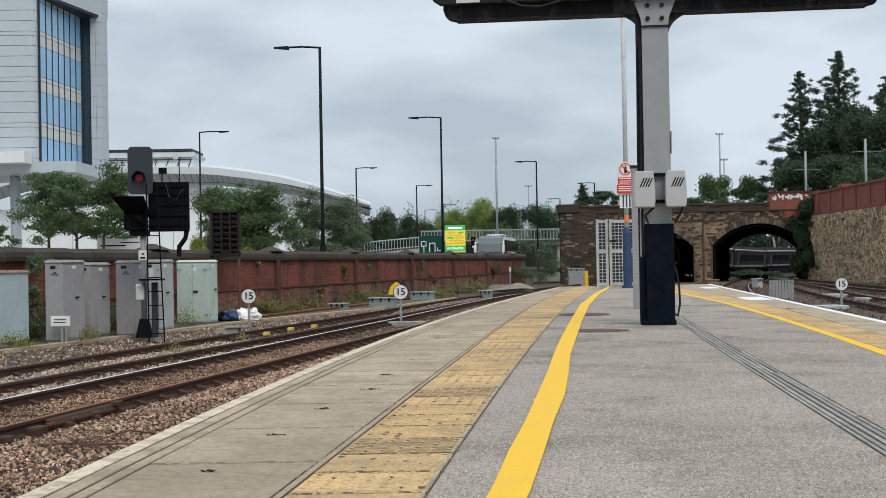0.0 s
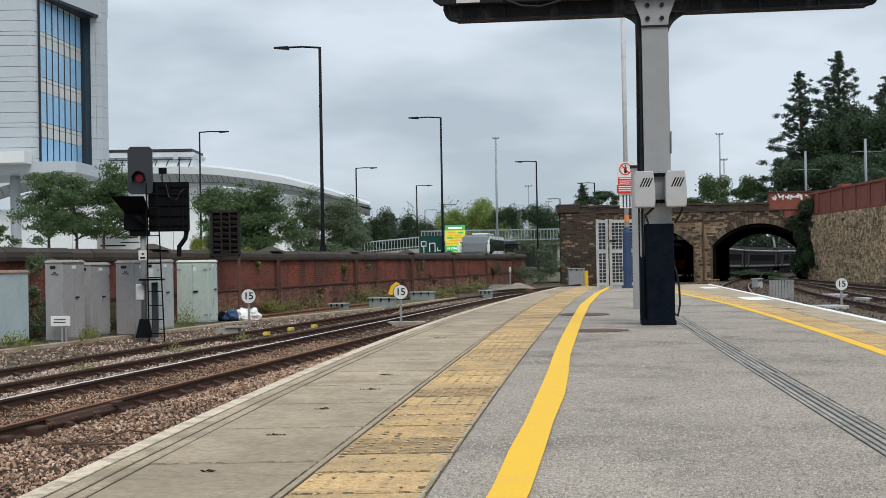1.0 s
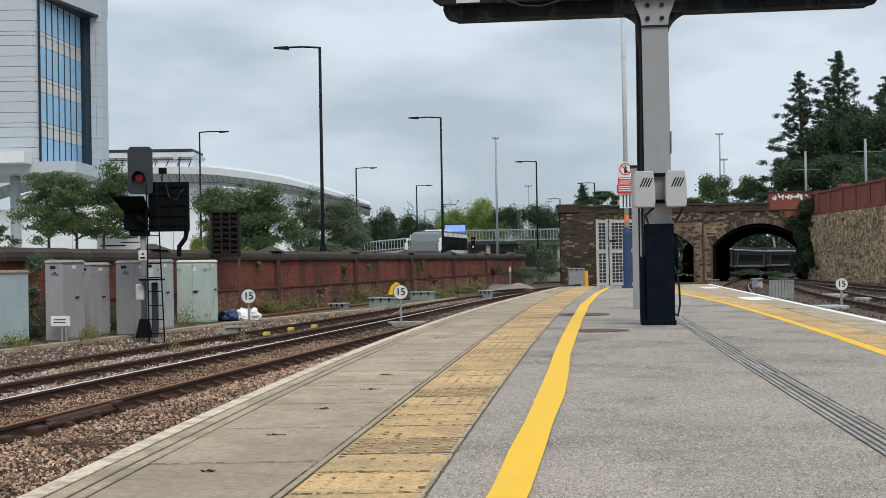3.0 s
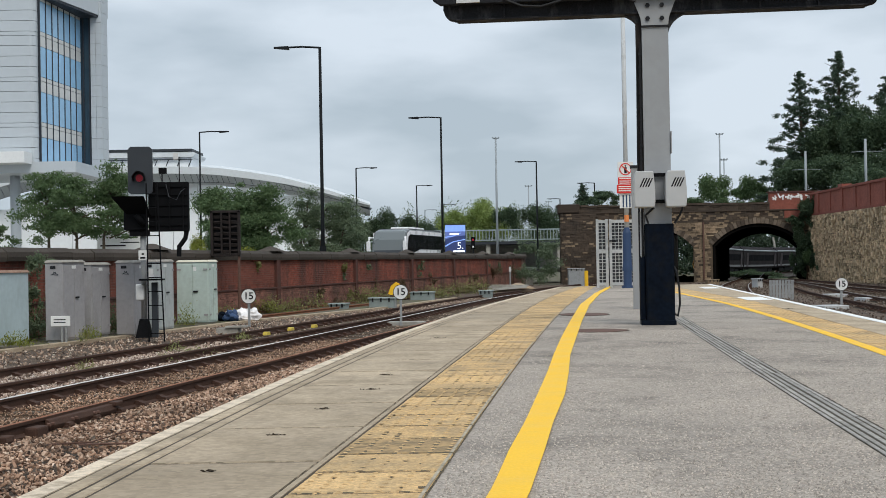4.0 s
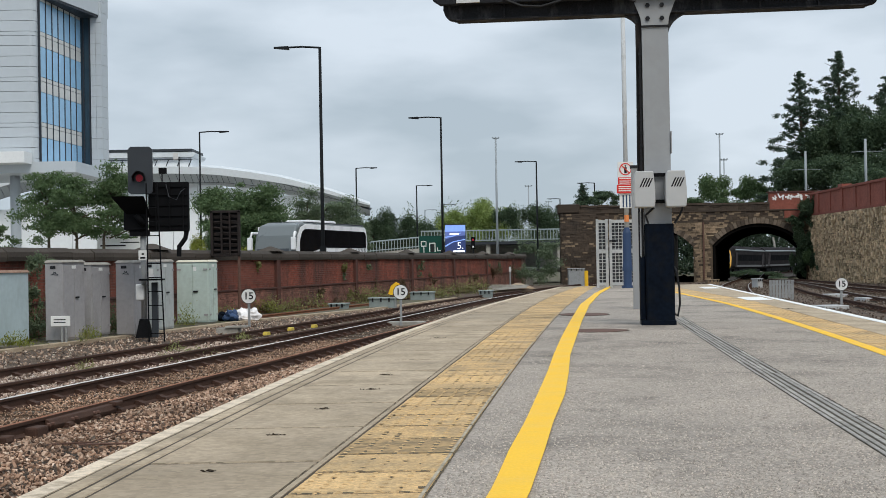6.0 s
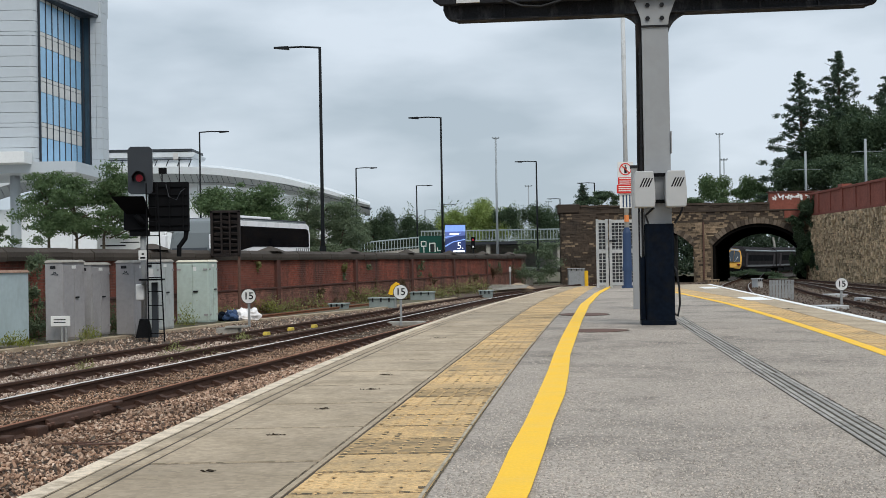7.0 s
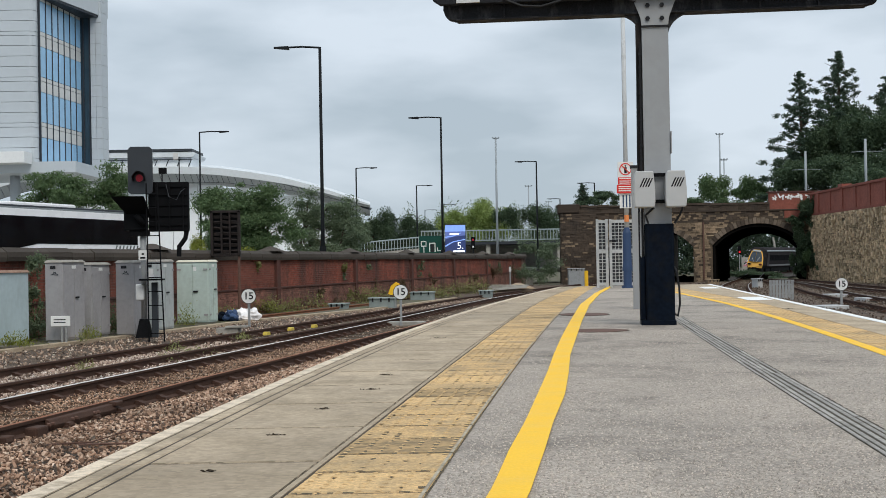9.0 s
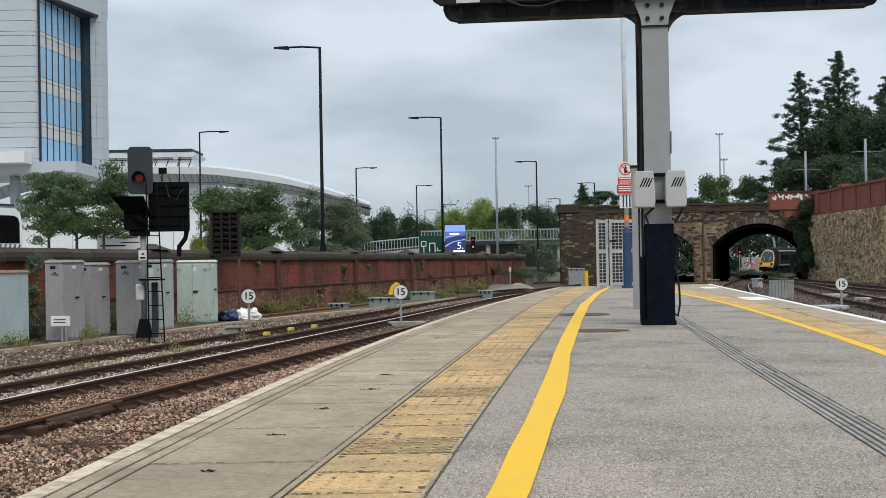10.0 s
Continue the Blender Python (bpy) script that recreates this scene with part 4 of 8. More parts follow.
for s0 in PIERS:
    part("pier", S().box(-0.05, 0.11, s0 - 0.17, s0 + 0.17, -1.1, 0.90), M_BRICKDK, wall, "dark sooty brick pier")
    part("pier_cap", S().add([(-0.55, s0 - 0.6, 1.215), (0.14, s0 - 0.6, 1.215), (0.14, s0 + 0.6, 1.215), (-0.55, s0 + 0.6, 1.215), (-0.2, s0 - 0.15, 1.40), (-0.2, s0 + 0.15, 1.40)],
                             [(0, 1, 4), (1, 2, 5, 4), (2, 3, 5), (3, 0, 4, 5), (3, 2, 1, 0)]), M_COPSTONE, wall, "peaked dark stone cap")
s0 = -8.0
while s0 < 70:
    ln = rb.uniform(0.8, 1.15)
    h = rb.uniform(-0.012, 0.012)
    part("coping_stone", S().prism([(0.11, 0.90), (0.13, 1.0), (0.11, 1.12), (-0.02, 1.225), (-0.42, 1.225), (-0.53, 1.12), (-0.53, 0.90)], 0, ln - 0.012,
                                   pose(0, 0, 0, 90) @ Matrix.Diagonal((1, 1, -1, 1))), M_COPSTONE, wall, m=Matrix.Translation((rb.uniform(-0.012, 0.012), s0, h)))
    s0 += ln
for px, s0, z in near_pieces:
    part("brick", BRICK, None, wall, m=Matrix.Translation((px, s0, z)))

single("kerb", S().sweep([(-0.22, -0.25), (0.06, -0.25), (0.06, 0), (-0.22, 0)], [(kerbx(v), v, -0.93) for v in span(14, 60, 2)]),
       M_COPING, "weathered concrete cable trough along the track", kind="structure")
single("verge", S().prism([(kerbx(v) - 0.15, v) for v in span(14, 58, 2)] + [(wallx(58) - 0.1, 58), (wallx(14) - 0.1, 14)], -1.12, -0.95), M_EARTH,
       "weedy dark earth strip below the wall", kind="structure")


# ---- lineside equipment cabinets ----
def cabinet(label, x, y, z, w, l, h, paint, roof, group="lineside cabinets", doors=2):
    """Doors on the side at x = 0, an end at y = 0."""
    t = thing("equipment_cabinet", label, "cabinet", pose(x, y, z, 0, 0, WANG), group)
    part("plinth", S().box(-w + 0.03, -0.03, 0.03, l - 0.03, -0.35, 0.06), M_CONC, t, "concrete plinth")
    part("body", S().box(-w, 0, 0, l, 0.05, h - 0.06), paint, t, bevel=0.012)
    part("roof", S().add([(-w - 0.03, -0.03, h - 0.06), (0.04, -0.03, h - 0.06), (0.04, l + 0.03, h - 0.06), (-w - 0.03, l + 0.03, h - 0.06),
                          (-w + 0.03, 0.02, h), (-0.02, 0.02, h), (-0.02, l - 0.02, h), (-w + 0.03, l - 0.02, h)],
                         [(3, 2, 1, 0), (4, 5, 6, 7), (0, 1, 5, 4), (1, 2, 6, 5), (2, 3, 7, 6), (3, 0, 4, 7)]), roof, t, "weathered cabinet roof", bevel=0.008)
    for k in range(doors):
        a, b = 0.02 + k * (l / 2 - 0.01), l / 2 - 0.01 + k * (l / 2 - 0.01)
        d = part("door", S().box(0, 0.018, a, b, 0.1, h - 0.12), paint, t, bevel=0.005)
        for zz in (0.25, h - 0.3):
            part("hinge", S().box(0.018, 0.035, (a if k == 0 else b - 0.09), (a + 0.09 if k == 0 else b), zz, zz + 0.05), M_CABGREY, d)
        if k == 1:
            part("handle", S().box(0.018, 0.05, a + 0.03, a + 0.16, h * 0.53, h * 0.53 + 0.035), M_DKSTEEL, d, "dark lever handle")
            part("notice", S().box(0.018, 0.022, a - 0.12, a + 0.06, h - 0.2, h - 0.13), M_SIGNW, d, "small white notice")
    if w > 0.4 and paint is M_CABGREY:
        for a in (-28, 30, 5):
            part("scrawl", S().box(-0.075, 0.075, -0.003, 0, -0.008, 0.008, Matrix.Translation((-w * 0.45 + a * 0.001, -0.002, h - 0.34 + abs(a) * 0.0012)) @ pose(0, 0, 0, 0, a)), M_CHAR, t, "dark painted scrawl")
    if doors:
        part("vent", S().box(-w * 0.7, -w * 0.4, -0.012, 0, h - 0.2, h - 0.13), M_DKSTEEL, t, "dark vent")
    return t


def cabinet_end(t, w, h):
    """Double doors on the end that faces along the track."""
    for k in range(2):
        a, b = -w + 0.02 + k * (w / 2 - 0.01), -w / 2 - 0.01 + k * (w / 2 - 0.01)
        d = part("door", S().box(a, b, -0.018, 0, 0.1, h - 0.12), M_CABPALE, t, bevel=0.005)
        for zz in (0.25, h - 0.3):
            part("hinge", S().box(a if k == 0 else b - 0.12, a + 0.12 if k == 0 else b, -0.035, -0.018, zz, zz + 0.05), M_CABGREY, d)
        if k:
            part("handle", S().box(a + 0.02, a + 0.17, -0.055, -0.018, h * 0.5, h * 0.5 + 0.045), M_DKSTEEL, d, "dark lever handle")
            part("notice", S().box(a + 0.03, a + 0.12, -0.022, -0.018, h - 0.32, h - 0.2), M_SIGNW, d, "small white notice")


cabinet("pale grey metal equipment cabinet beside the kerb", -9.59, 27.74, -0.92, 0.9, 1.2, 1.62, M_CABBLUE, M_RUSTTOP, doors=0)
cabinet("tall dull grey metal equipment cabinet with double doors", -8.54, 28.90, -0.95, 0.44, 0.95, 1.86, M_CABGREY, M_CABTOP)
cabinet("narrow dull grey metal equipment cabinet", -8.36, 30.57, -0.95, 0.31, 0.89, 1.80, M_CABGREY, M_CABTOP)
cabinet("tall dull grey metal equipment cabinet behind the signal", -7.54, 31.37, -0.97, 0.48, 0.75, 1.86, M_CABGREY, M_CABTOP)
cabinet("grey metal equipment cabinet with paired doors", -7.44, 33.38, -0.97, 0.31, 1.0, 1.88, M_CABLIGHT, M_CABTOP)
c5 = cabinet("pale green equipment cabinet with cream roof", -6.83, 37.44, -0.97, 1.0, 0.62, 1.87, M_CABPALE, M_CREAM)
cabinet_end(c5, 1.0, 1.87)

# small number board in front of the cabinets
nb = thing("marker_board", "small white marker board on two short posts", "sign", pose(-8.54, 28.70, -0.90, 0, 0, -2))
part("board", S().box(-0.22, 0.22, -0.02, 0.0, 0.33, 0.56), M_SIGNW, nb, bevel=0.01)
for o in (0.02, 0.12):
    part("post", S().box(o - 0.02, o + 0.02, 0, 0.03, -0.2, 0.5), M_STEEL, nb)
for o in (0.41, 0.47):
    part("marking", S().box(-0.15, 0.12, -0.024, -0.02, o, o + 0.018), M_SIGNBK, nb)

# ---- colour light signal ----
SX, SY = -7.06, 30.35
sg = thing("colour_light_signal", "black colour light railway signal showing red, on a grey post", "signal", pose(SX, SY, -0.88, 0, 0, 6) @ Matrix.Diagonal((0.985, 0.985, 0.985, 1)))
part("base", S().add([(-0.19, -0.19, -0.06), (0.19, -0.19, -0.06), (0.19, 0.19, -0.06), (-0.19, 0.19, -0.06), (-0.1, -0.1, 0.38), (0.1, -0.1, 0.38), (0.1, 0.1, 0.38), (-0.1, 0.1, 0.38)],
                     [(0, 1, 5, 4), (1, 2, 6, 5), (2, 3, 7, 6), (3, 0, 4, 7), (4, 5, 6, 7)]), M_BLACK, sg, "black tapered steel base")
part("post", S().tube([(0, 0, 0.3), (0, 0, 3.1)], 0.068, 14), M_STEEL, sg, "galvanised round post", smooth=True)
hd = part("signal_head", S().prism([(-0.29, 3.42), (-0.22, 3.36), (0.22, 3.36), (0.29, 3.42), (0.29, 4.42), (0.22, 4.49), (-0.22, 4.49), (-0.29, 4.42)], 0, 0.07,
                                  pose(0, -0.08, 0, 90) @ Matrix.Diagonal((1, 1, -1, 1)) @ Matrix.Translation((-0.03, 0, -0.07))), M_CHAR, sg, "charcoal backing board")
part("lamp_house", S().box(-0.25, 0.2, 0.0, 0.3, 3.4, 4.4), M_BLACK, hd, "black lamp housing", bevel=0.02)
part("lens", S().disc((-0.05, -0.14, 3.74), 0.085, 0.03, 24), M_DIMRED, hd, "lit red lens")
hood = S()
for k in range(17):
    a = radians(-30 + 240 * k / 16)
    b = radians(-30 + 240 * (k + 1) / 16)
    if k < 16:
        r = 0.145
        hood.add([(-0.05 + r * math.cos(a), -0.08, 3.74 + r * math.sin(a)), (-0.05 + r * math.cos(b), -0.08, 3.74 + r * math.sin(b)),
                  (-0.05 + r * math.cos(b), -0.40, 3.74 + r * math.sin(b)), (-0.05 + r * math.cos(a), -0.40, 3.74 + r * math.sin(a))], [(0, 1, 2, 3)])
hood_ob = part("hood", hood, M_BLACK, hd, "black lens hood")
hood_ob.modifiers.new("wall", "SOLIDIFY").thickness = 0.01
# route indicator with its sloping shade
ri = part("route_indicator", S().box(-0.42, 0.1, -0.2, 0.25, 2.5, 3.05), M_BLACK, sg, "black route indicator box", bevel=0.02)
part("shade", S().add([(-0.62, -0.75, 3.28), (0.12, -0.75, 3.28), (0.2, -0.1, 2.85), (-0.3, -0.1, 2.85), (-0.62, -0.7, 3.25), (0.12, -0.7, 3.25), (0.2, -0.08, 2.80), (-0.3, -0.08, 2.80)],
                      [(0, 1, 2, 3), (7, 6, 5, 4), (0, 4, 5, 1), (1, 5, 6, 2), (2, 6, 7, 3), (3, 7, 4, 0)]), M_BLACK, ri, "sloping black shade")
part("lamp", S().tube([(-0.12, -0.3, 2.86), (0.06, -0.25, 2.62)], 0.07, 12), M_BLACK, ri, "dark grey lamp barrel", smooth=True)
part("clamp", S().box(-0.3, 0.15, -0.15, 0.15, 2.36, 2.5), M_BLACK, ri)
gd = part("indicator_back", S().box(0.12, 1.08, 0.1, 0.3, 2.47, 3.66), M_BLACK, sg, "black steel box back of an indicator", bevel=0.015)
for z in (2.62, 2.85, 3.1, 3.35, 3.55):
    part("rib", S().box(0.14, 1.06, 0.06, 0.1, z - 0.012, z + 0.012), M_BLACK, gd)
for x in (0.3, 0.62, 0.94):
    part("rib", S().box(x - 0.015, x + 0.015, 0.04, 0.1, 2.5, 3.64), M_BLACK, gd)
part("cable", S().tube([(0.55, 0.05, 3.6), (0.62, 0.0, 3.3), (0.8, 0.0, 3.22), (0.9, 0.02, 3.42), (1.0, 0.05, 3.5)], 0.012, 5), M_CHAR, gd)
part("strut", S().tube([(1.02, 0.2, 2.55), (0.98, 0.2, 2.3), (0.83, 0.2, 2.1), (0.82, 0.2, 1.86)], 0.06, 8), M_BLACK, gd, "bent black strut")
part("small_lamp", S().box(0.38, 0.56, 0.05, 0.2, 3.86, 4.0).tube([(0.45, 0.15, 3.6), (0.45, 0.15, 3.9)], 0.015, 6), M_BLACK, gd)
part("aerial", S().tube([(0.86, 0.15, 3.6), (0.86, 0.15, 4.25)], 0.014, 6), M_BLACK, gd)
part("aerial_box", S().box(0.72, 0.84, 0.1, 0.2, 4.2, 4.36), M_OFFWHITE, gd, "cream aerial box")
# ladder and platform
for a, b in ((0.13, 0.16), (0.38, 0.52)):
    part("ladder_rail", S().tube([(a, -0.35, 3.6), (b, -0.45, -0.15)], 0.018, 6), M_BLACK, sg, "black ladder rail")
for k in range(11):
    z = 0.05 + k * 0.33
    f = (3.6 - z) / 3.75
    part("rung", S().tube([(0.13 + 0.03 * f, -0.35 - 0.1 * f, z), (0.38 + 0.14 * f, -0.35 - 0.1 * f, z)], 0.012, 5), M_BLACK, sg)
part("step", S().box(-0.06, 0.5, -0.45, 0.0, 1.30, 1.34), M_BLACK, sg, "black step plate")
part("locker", S().box(0.19, 0.33, -0.12, 0.1, -0.06, 1.25), M_CHAR, sg, "dark narrow equipment case", bevel=0.01)
part("junction_box", S().box(-0.17, 0.03, -0.22, -0.08, 0.83, 1.22), M_OFFWHITE, sg, "off-white rounded junction box", bevel=0.04)
part("number_plate", S().box(-0.1, 0.1, -0.12, -0.1, 1.78, 2.02), M_SIGNW, sg, "white signal plate", bevel=0.01)
for z, w in ((1.93, 0.025), (1.84, 0.06)):
    part("marking", S().box(-w, w, -0.124, -0.12, z - 0.02, z + 0.025), M_SIGNBK, sg)
part("small_box", S().box(0.13, 0.24, -0.15, -0.05, 1.35, 1.58), M_OFFWHITE, sg, "white relay box", bevel=0.01)

# ---- back of a second indicator on a thin post ----
bx, by = -6.52, 41.05
bi = thing("indicator_frame", "rusty black slatted indicator frame on a thin post", "railway sign", pose(bx, by, -0.95, 0, 0, 0))
part("post", S().tube([(0, 0, -0.2), (0.03, 0, 3.3)], 0.045, 8), M_IRON, bi, "thin rusty post")
fr = part("frame", S().box(-0.87, -0.79, -0.1, 0.08, 1.98, 3.42).box(-0.01, 0.07, -0.1, 0.08, 1.98, 3.42).box(-0.87, 0.07, -0.1, 0.08, 3.35, 3.43).box(-0.87, 0.07, -0.08, 0.08, 1.96, 2.06), M_RUSTDK, bi, bevel=0.012)
part("backing", S().box(-0.82, 0.02, 0.03, 0.05, 2.02, 3.38), M_BLACK, fr)
rif = random.Random(6)
for k in range(7):
    for c in range(3):
        x0, zc = -0.79 + 0.265 * c, 2.13 + 0.185 * k + rif.uniform(-0.03, 0.03)
        part("slat", S().box(-0.11, 0.11, -0.03, 0.03, -0.045, 0.045, Matrix.Translation((x0 + 0.13, -0.01, zc)) @ pose(0, 0, 0, 35 + rif.uniform(-25, 20), rif.uniform(-9, 9))), M_RUSTDK, fr)
for k in range(2):
    part("bar", S().box(-0.545 + 0.265 * k, -0.495 + 0.265 * k, -0.12, 0.0, 2.02, 3.38), M_RUSTDK, fr, bevel=0.01)


# ---- speed signs ----
def text_mesh(body, size, material, depth=0.004, bold=0.0):
    cu = bpy.data.curves.new("text", "FONT")
    cu.body, cu.size, cu.extrude, cu.align_x, cu.align_y = body, size, depth, "CENTER", "CENTER"
    cu.offset = bold
    ob = bpy.data.objects.new("text", cu)
    scene.collection.objects.link(ob)
    dg = bpy.context.evaluated_depsgraph_get()
    me = bpy.data.meshes.new_from_object(ob.evaluated_get(dg))
    bpy.data.objects.remove(ob)
    me.materials.clear()
    me.materials.append(material)
    return me


FIFTEEN = text_mesh("15", 0.275, M_SIGNBK, 0.003, 0.004)


def speed_sign(x, y, z, top, r, label):
    t = thing("speed_sign", label, "speed sign", pose(x, y, z), "round speed signs")
    part("post", S().box(-0.035, 0.035, 0.0, 0.05, -0.2, top - 0.1), M_STEEL, t, "grey steel post")
    d = part("disc", S().disc((0, 0, top), r, 0.02, 36), M_SIGNBK, t, "black rim")
    part("face", S().disc((0, -0.021, top), r * 0.93, 0.004, 36), M_SIGNW, d, "white face")
    part("numerals", FIFTEEN, None, d, "black numerals 15", m=pose(0, -0.028, top, 90) @ Matrix.Diagonal((r / 0.21, r / 0.21, 1, 1)))
    return t


speed_sign(-5.54, 36.59, -1.00, 0.84, 0.215, "round white 15 speed sign on a post beside the cabinets")
speed_sign(-1.23, 36.73, -1.05, 0.93, 0.215, "round white 15 speed sign on a concrete foot between the rails")
speed_sign(13.71, 44.42, -1.00, 0.72, 0.225, "round white 15 speed sign on a post by the far tracks")
single("sign_foot", S().box(-0.75, 0.65, -0.2, 0.2, -0.1, 0.08), M_CONC, "low grey concrete block under the sign", "concrete block", pose(-1.19, 37.06, -1.05, 0, 0, -8), bevel=0.02)
single("cable_trough", S().box(-0.3, 0.3, -0.15, 0.15, -0.1, 0.07).box(-0.05, 0.5, -0.2, 0.1, 0.07, 0.12), M_CONC, "pale concrete trough lids stacked on the verge", "concrete block", pose(-5.65, 33.81, -0.98, 0, 0, -8), bevel=0.01)

# rubbish heap
for k, (px, py, r, m_, lab) in enumerate(((-0.42, 0.0, 0.2, M_NAVY, "dark"), (-0.15, -0.1, 0.24, M_BLUE, "blue"), (0.1, 0.1, 0.27, M_BAG, "white"), (-0.25, 0.2, 0.22, M_BAG, "white"), (0.42, 0.05, 0.26, M_BAG, "white"), (0.3, -0.2, 0.16, M_BAG, "white"))):
    bag = bmesh.new()
    bmesh.ops.create_icosphere(bag, subdivisions=3, radius=r)
    for v in bag.verts:
        nz = noise.noise(v.co * 6 + Vector((k * 5, 0, 0))) * 0.4 + noise.noise(v.co * 15 + Vector((k * 9, 3, 0))) * 0.25
        v.co *= 1 + nz
        v.co.z = max(v.co.z * 0.8, -r * 0.6)
    me = bpy.data.meshes.new("rubbish_bag")
    bag.to_mesh(me)
    bag.free()
    me.materials.append(m_)
    hx, hy, hz = -6.25, 38.95, -0.95
    tagged(new("rubbish_bag", me), "crumpled " + lab + " plastic rubbish bag dumped beside the cabinet", "rubbish bag", "dumped rubbish").matrix_world = pose(hx + px, hy + py, -0.95 + r * 0.6)


# ---- canopy column ----
CX, CY = 2.30, 13.75
HEAD = -6.5
col = thing("canopy_column", "grey painted steel canopy column with navy base casing", "column", pose(CX, CY, 0, 0, 0, HEAD))
part("shaft", S().box(-0.14, 0.14, -0.10, -0.085, 0, 3.2).box(-0.14, 0.14, 0.085, 0.10, 0, 3.2).box(-0.012, 0.012, -0.085, 0.085, 0, 3.2), M_GPAINT, col, "grey painted steel shaft", bevel=0.003)
part("base_casing", S().prism([(-0.13, -0.17), (0.14, -0.17), (0.155, -0.15), (0.155, 0.15), (0.14, 0.17), (-0.13, 0.17), (-0.145, 0.15), (-0.145, -0.15)], 0.0, 1.07), M_NAVY, col, "navy base casing", bevel=0.006)
part("foot", S().box(-0.20, 0.165, -0.18, 0.18, 0.0, 0.05), M_NAVY, col, "navy foot plate", bevel=0.005)
part("side_casing", S().box(-0.2, -0.15, -0.12, 0.1, 0.06, 0.72), M_NAVY, col, "dark side channel", bevel=0.004)
part("side_casing", S().box(-0.195, -0.152, -0.1, 0.08, 0.73, 1.2), M_GPAINT, col, "grey side channel", bevel=0.004)
part("service_channel", S().box(-0.2, -0.143, -0.06, 0.06, 1.6, 3.22), M_RUSTDK, col, "flaking dark service channel", bevel=0.004)
part("clip_plate", S().box(0.143, 0.155, -0.12, 0.05, 1.82, 2.05), M_GPAINT, col)
# curved bracket and bolts
br = S()
for sgn in (-1, 1):
    pr = [(sgn * 0.14, 3.06)] + [(sgn * (0.14 + 0.30 * (1 - math.cos(radians(a)))), 3.06 + 0.27 * math.sin(radians(a))) for a in range(10, 91, 10)] + [(sgn * 0.44, 3.40), (sgn * 0.14, 3.40)]
    br.prism(pr, -0.05, 0.05, pose(0, 0, 0, 90))
part("bracket", br, M_DKSTEEL, col, "curved dark bracket webs")
part("end_plate", S().prism([(-0.14, 3.18), (0.14, 3.18), (0.15, 3.26), (0.24, 3.50), (-0.24, 3.50), (-0.15, 3.26)], 0.1, 0.115, pose(0, 0, 0, 90)), M_GPAINT, col, "grey bolted head plate")
part("plate_seam", S().box(-0.143, 0.143, -0.118, -0.1, 3.16, 3.178), M_DKSTEEL, col)
for a in (-0.075, 0.075):
    for z in (3.25, 3.39):
        part("bolt", S().disc((a, -0.115, z), 0.026, 0.018, 6), M_DKSTEEL, col)
# speaker boxes
for a in (-0.118, 0.207):
    sp = part("speaker", S().prism([(-0.1, 1.24), (0.1, 1.24), (0.11, 1.3), (0.11, 1.42), (0.093, 1.62), (-0.093, 1.62), (-0.11, 1.55), (-0.11, 1.3)], 0.0, 0.2,
                                   pose(a - 0.03, -0.12, 0, 90)), M_SPEAKER, col, "pale grey loudspeaker box", bevel=0.012)
    for k in range(4):
        part("slot", S().add([(-0.055 + 0.028 * k, 0, 1.45), (-0.039 + 0.028 * k, 0, 1.45), (0.006 + 0.028 * k, 0, 1.545), (-0.010 + 0.028 * k, 0, 1.545)], [(0, 1, 2, 3)]),
             M_DKSTEEL, sp, m=Matrix.Translation((a - 0.03, -0.322, 0)))
for z in (1.29, 1.57):
    part("clamp_strap", S().box(-0.16, 0.22, -0.15, -0.11, z, z + 0.035), M_BLACK, col, "black clamp strap")
for pts in ([(-0.16, -0.1, 3.0), (-0.165, -0.1, 2.0), (-0.17, -0.1, 1.6), (-0.17, -0.1, 0.1)], [(-0.19, -0.05, 2.95), (-0.2, -0.05, 1.9), (-0.2, -0.05, 0.05)],
            [(-0.05, -0.19, 1.24), (-0.14, -0.19, 1.16), (-0.11, -0.19, 1.07)], [(0.25, -0.19, 1.24), (0.22, -0.19, 1.16), (0.16, -0.19, 1.07)],
            [(0.15, -0.14, 0.62), (0.175, -0.15, 0.56), (0.2, -0.15, 0.4), (0.205, -0.15, 0.22), (0.18, -0.15, 0.09), (0.15, -0.14, 0.12)]):
    part("cable", S().tube(pts, 0.0125, 6), M_RUBBER, col, "black cable")
for k in range(9):
    part("cable_clip", S().box(-0.18, -0.145, -0.12, -0.09, 1.75 + 0.14 * k, 1.77 + 0.14 * k), M_DKSTEEL, col)
# cross beam
bm_ = thing("canopy_beam", "grimy dark steel canopy cross beam with pale top edge", "beam", pose(CX, CY, 0, 0, 0, HEAD))
part("beam", S().prism([(-2.24, 3.375), (-2.20, 3.335), (-2.13, 3.315), (2.2, 3.315), (2.29, 3.34), (2.32, 3.40), (2.32, 3.72), (-2.26, 3.72), (-2.26, 3.43)], -0.06, 0.06, pose(0, 0, 0, 90)), M_DKSTEEL, bm_, "grimy steel web", bevel=0.01)
part("bottom_flange", S().box(-2.12, 2.2, -0.1, 0.1, 3.31, 3.325), M_DKSTEEL, bm_, bevel=0.003)
part("gutter", S().prism([(-2.36, 3.52), (-2.28, 3.465), (2.40, 3.465), (2.45, 3.52), (2.45, 3.71), (-2.36, 3.71)], 0.12, 0.2, pose(0, 0, 0, 90)), M_DKSTEEL, bm_, "dark gutter edge", bevel=0.01)
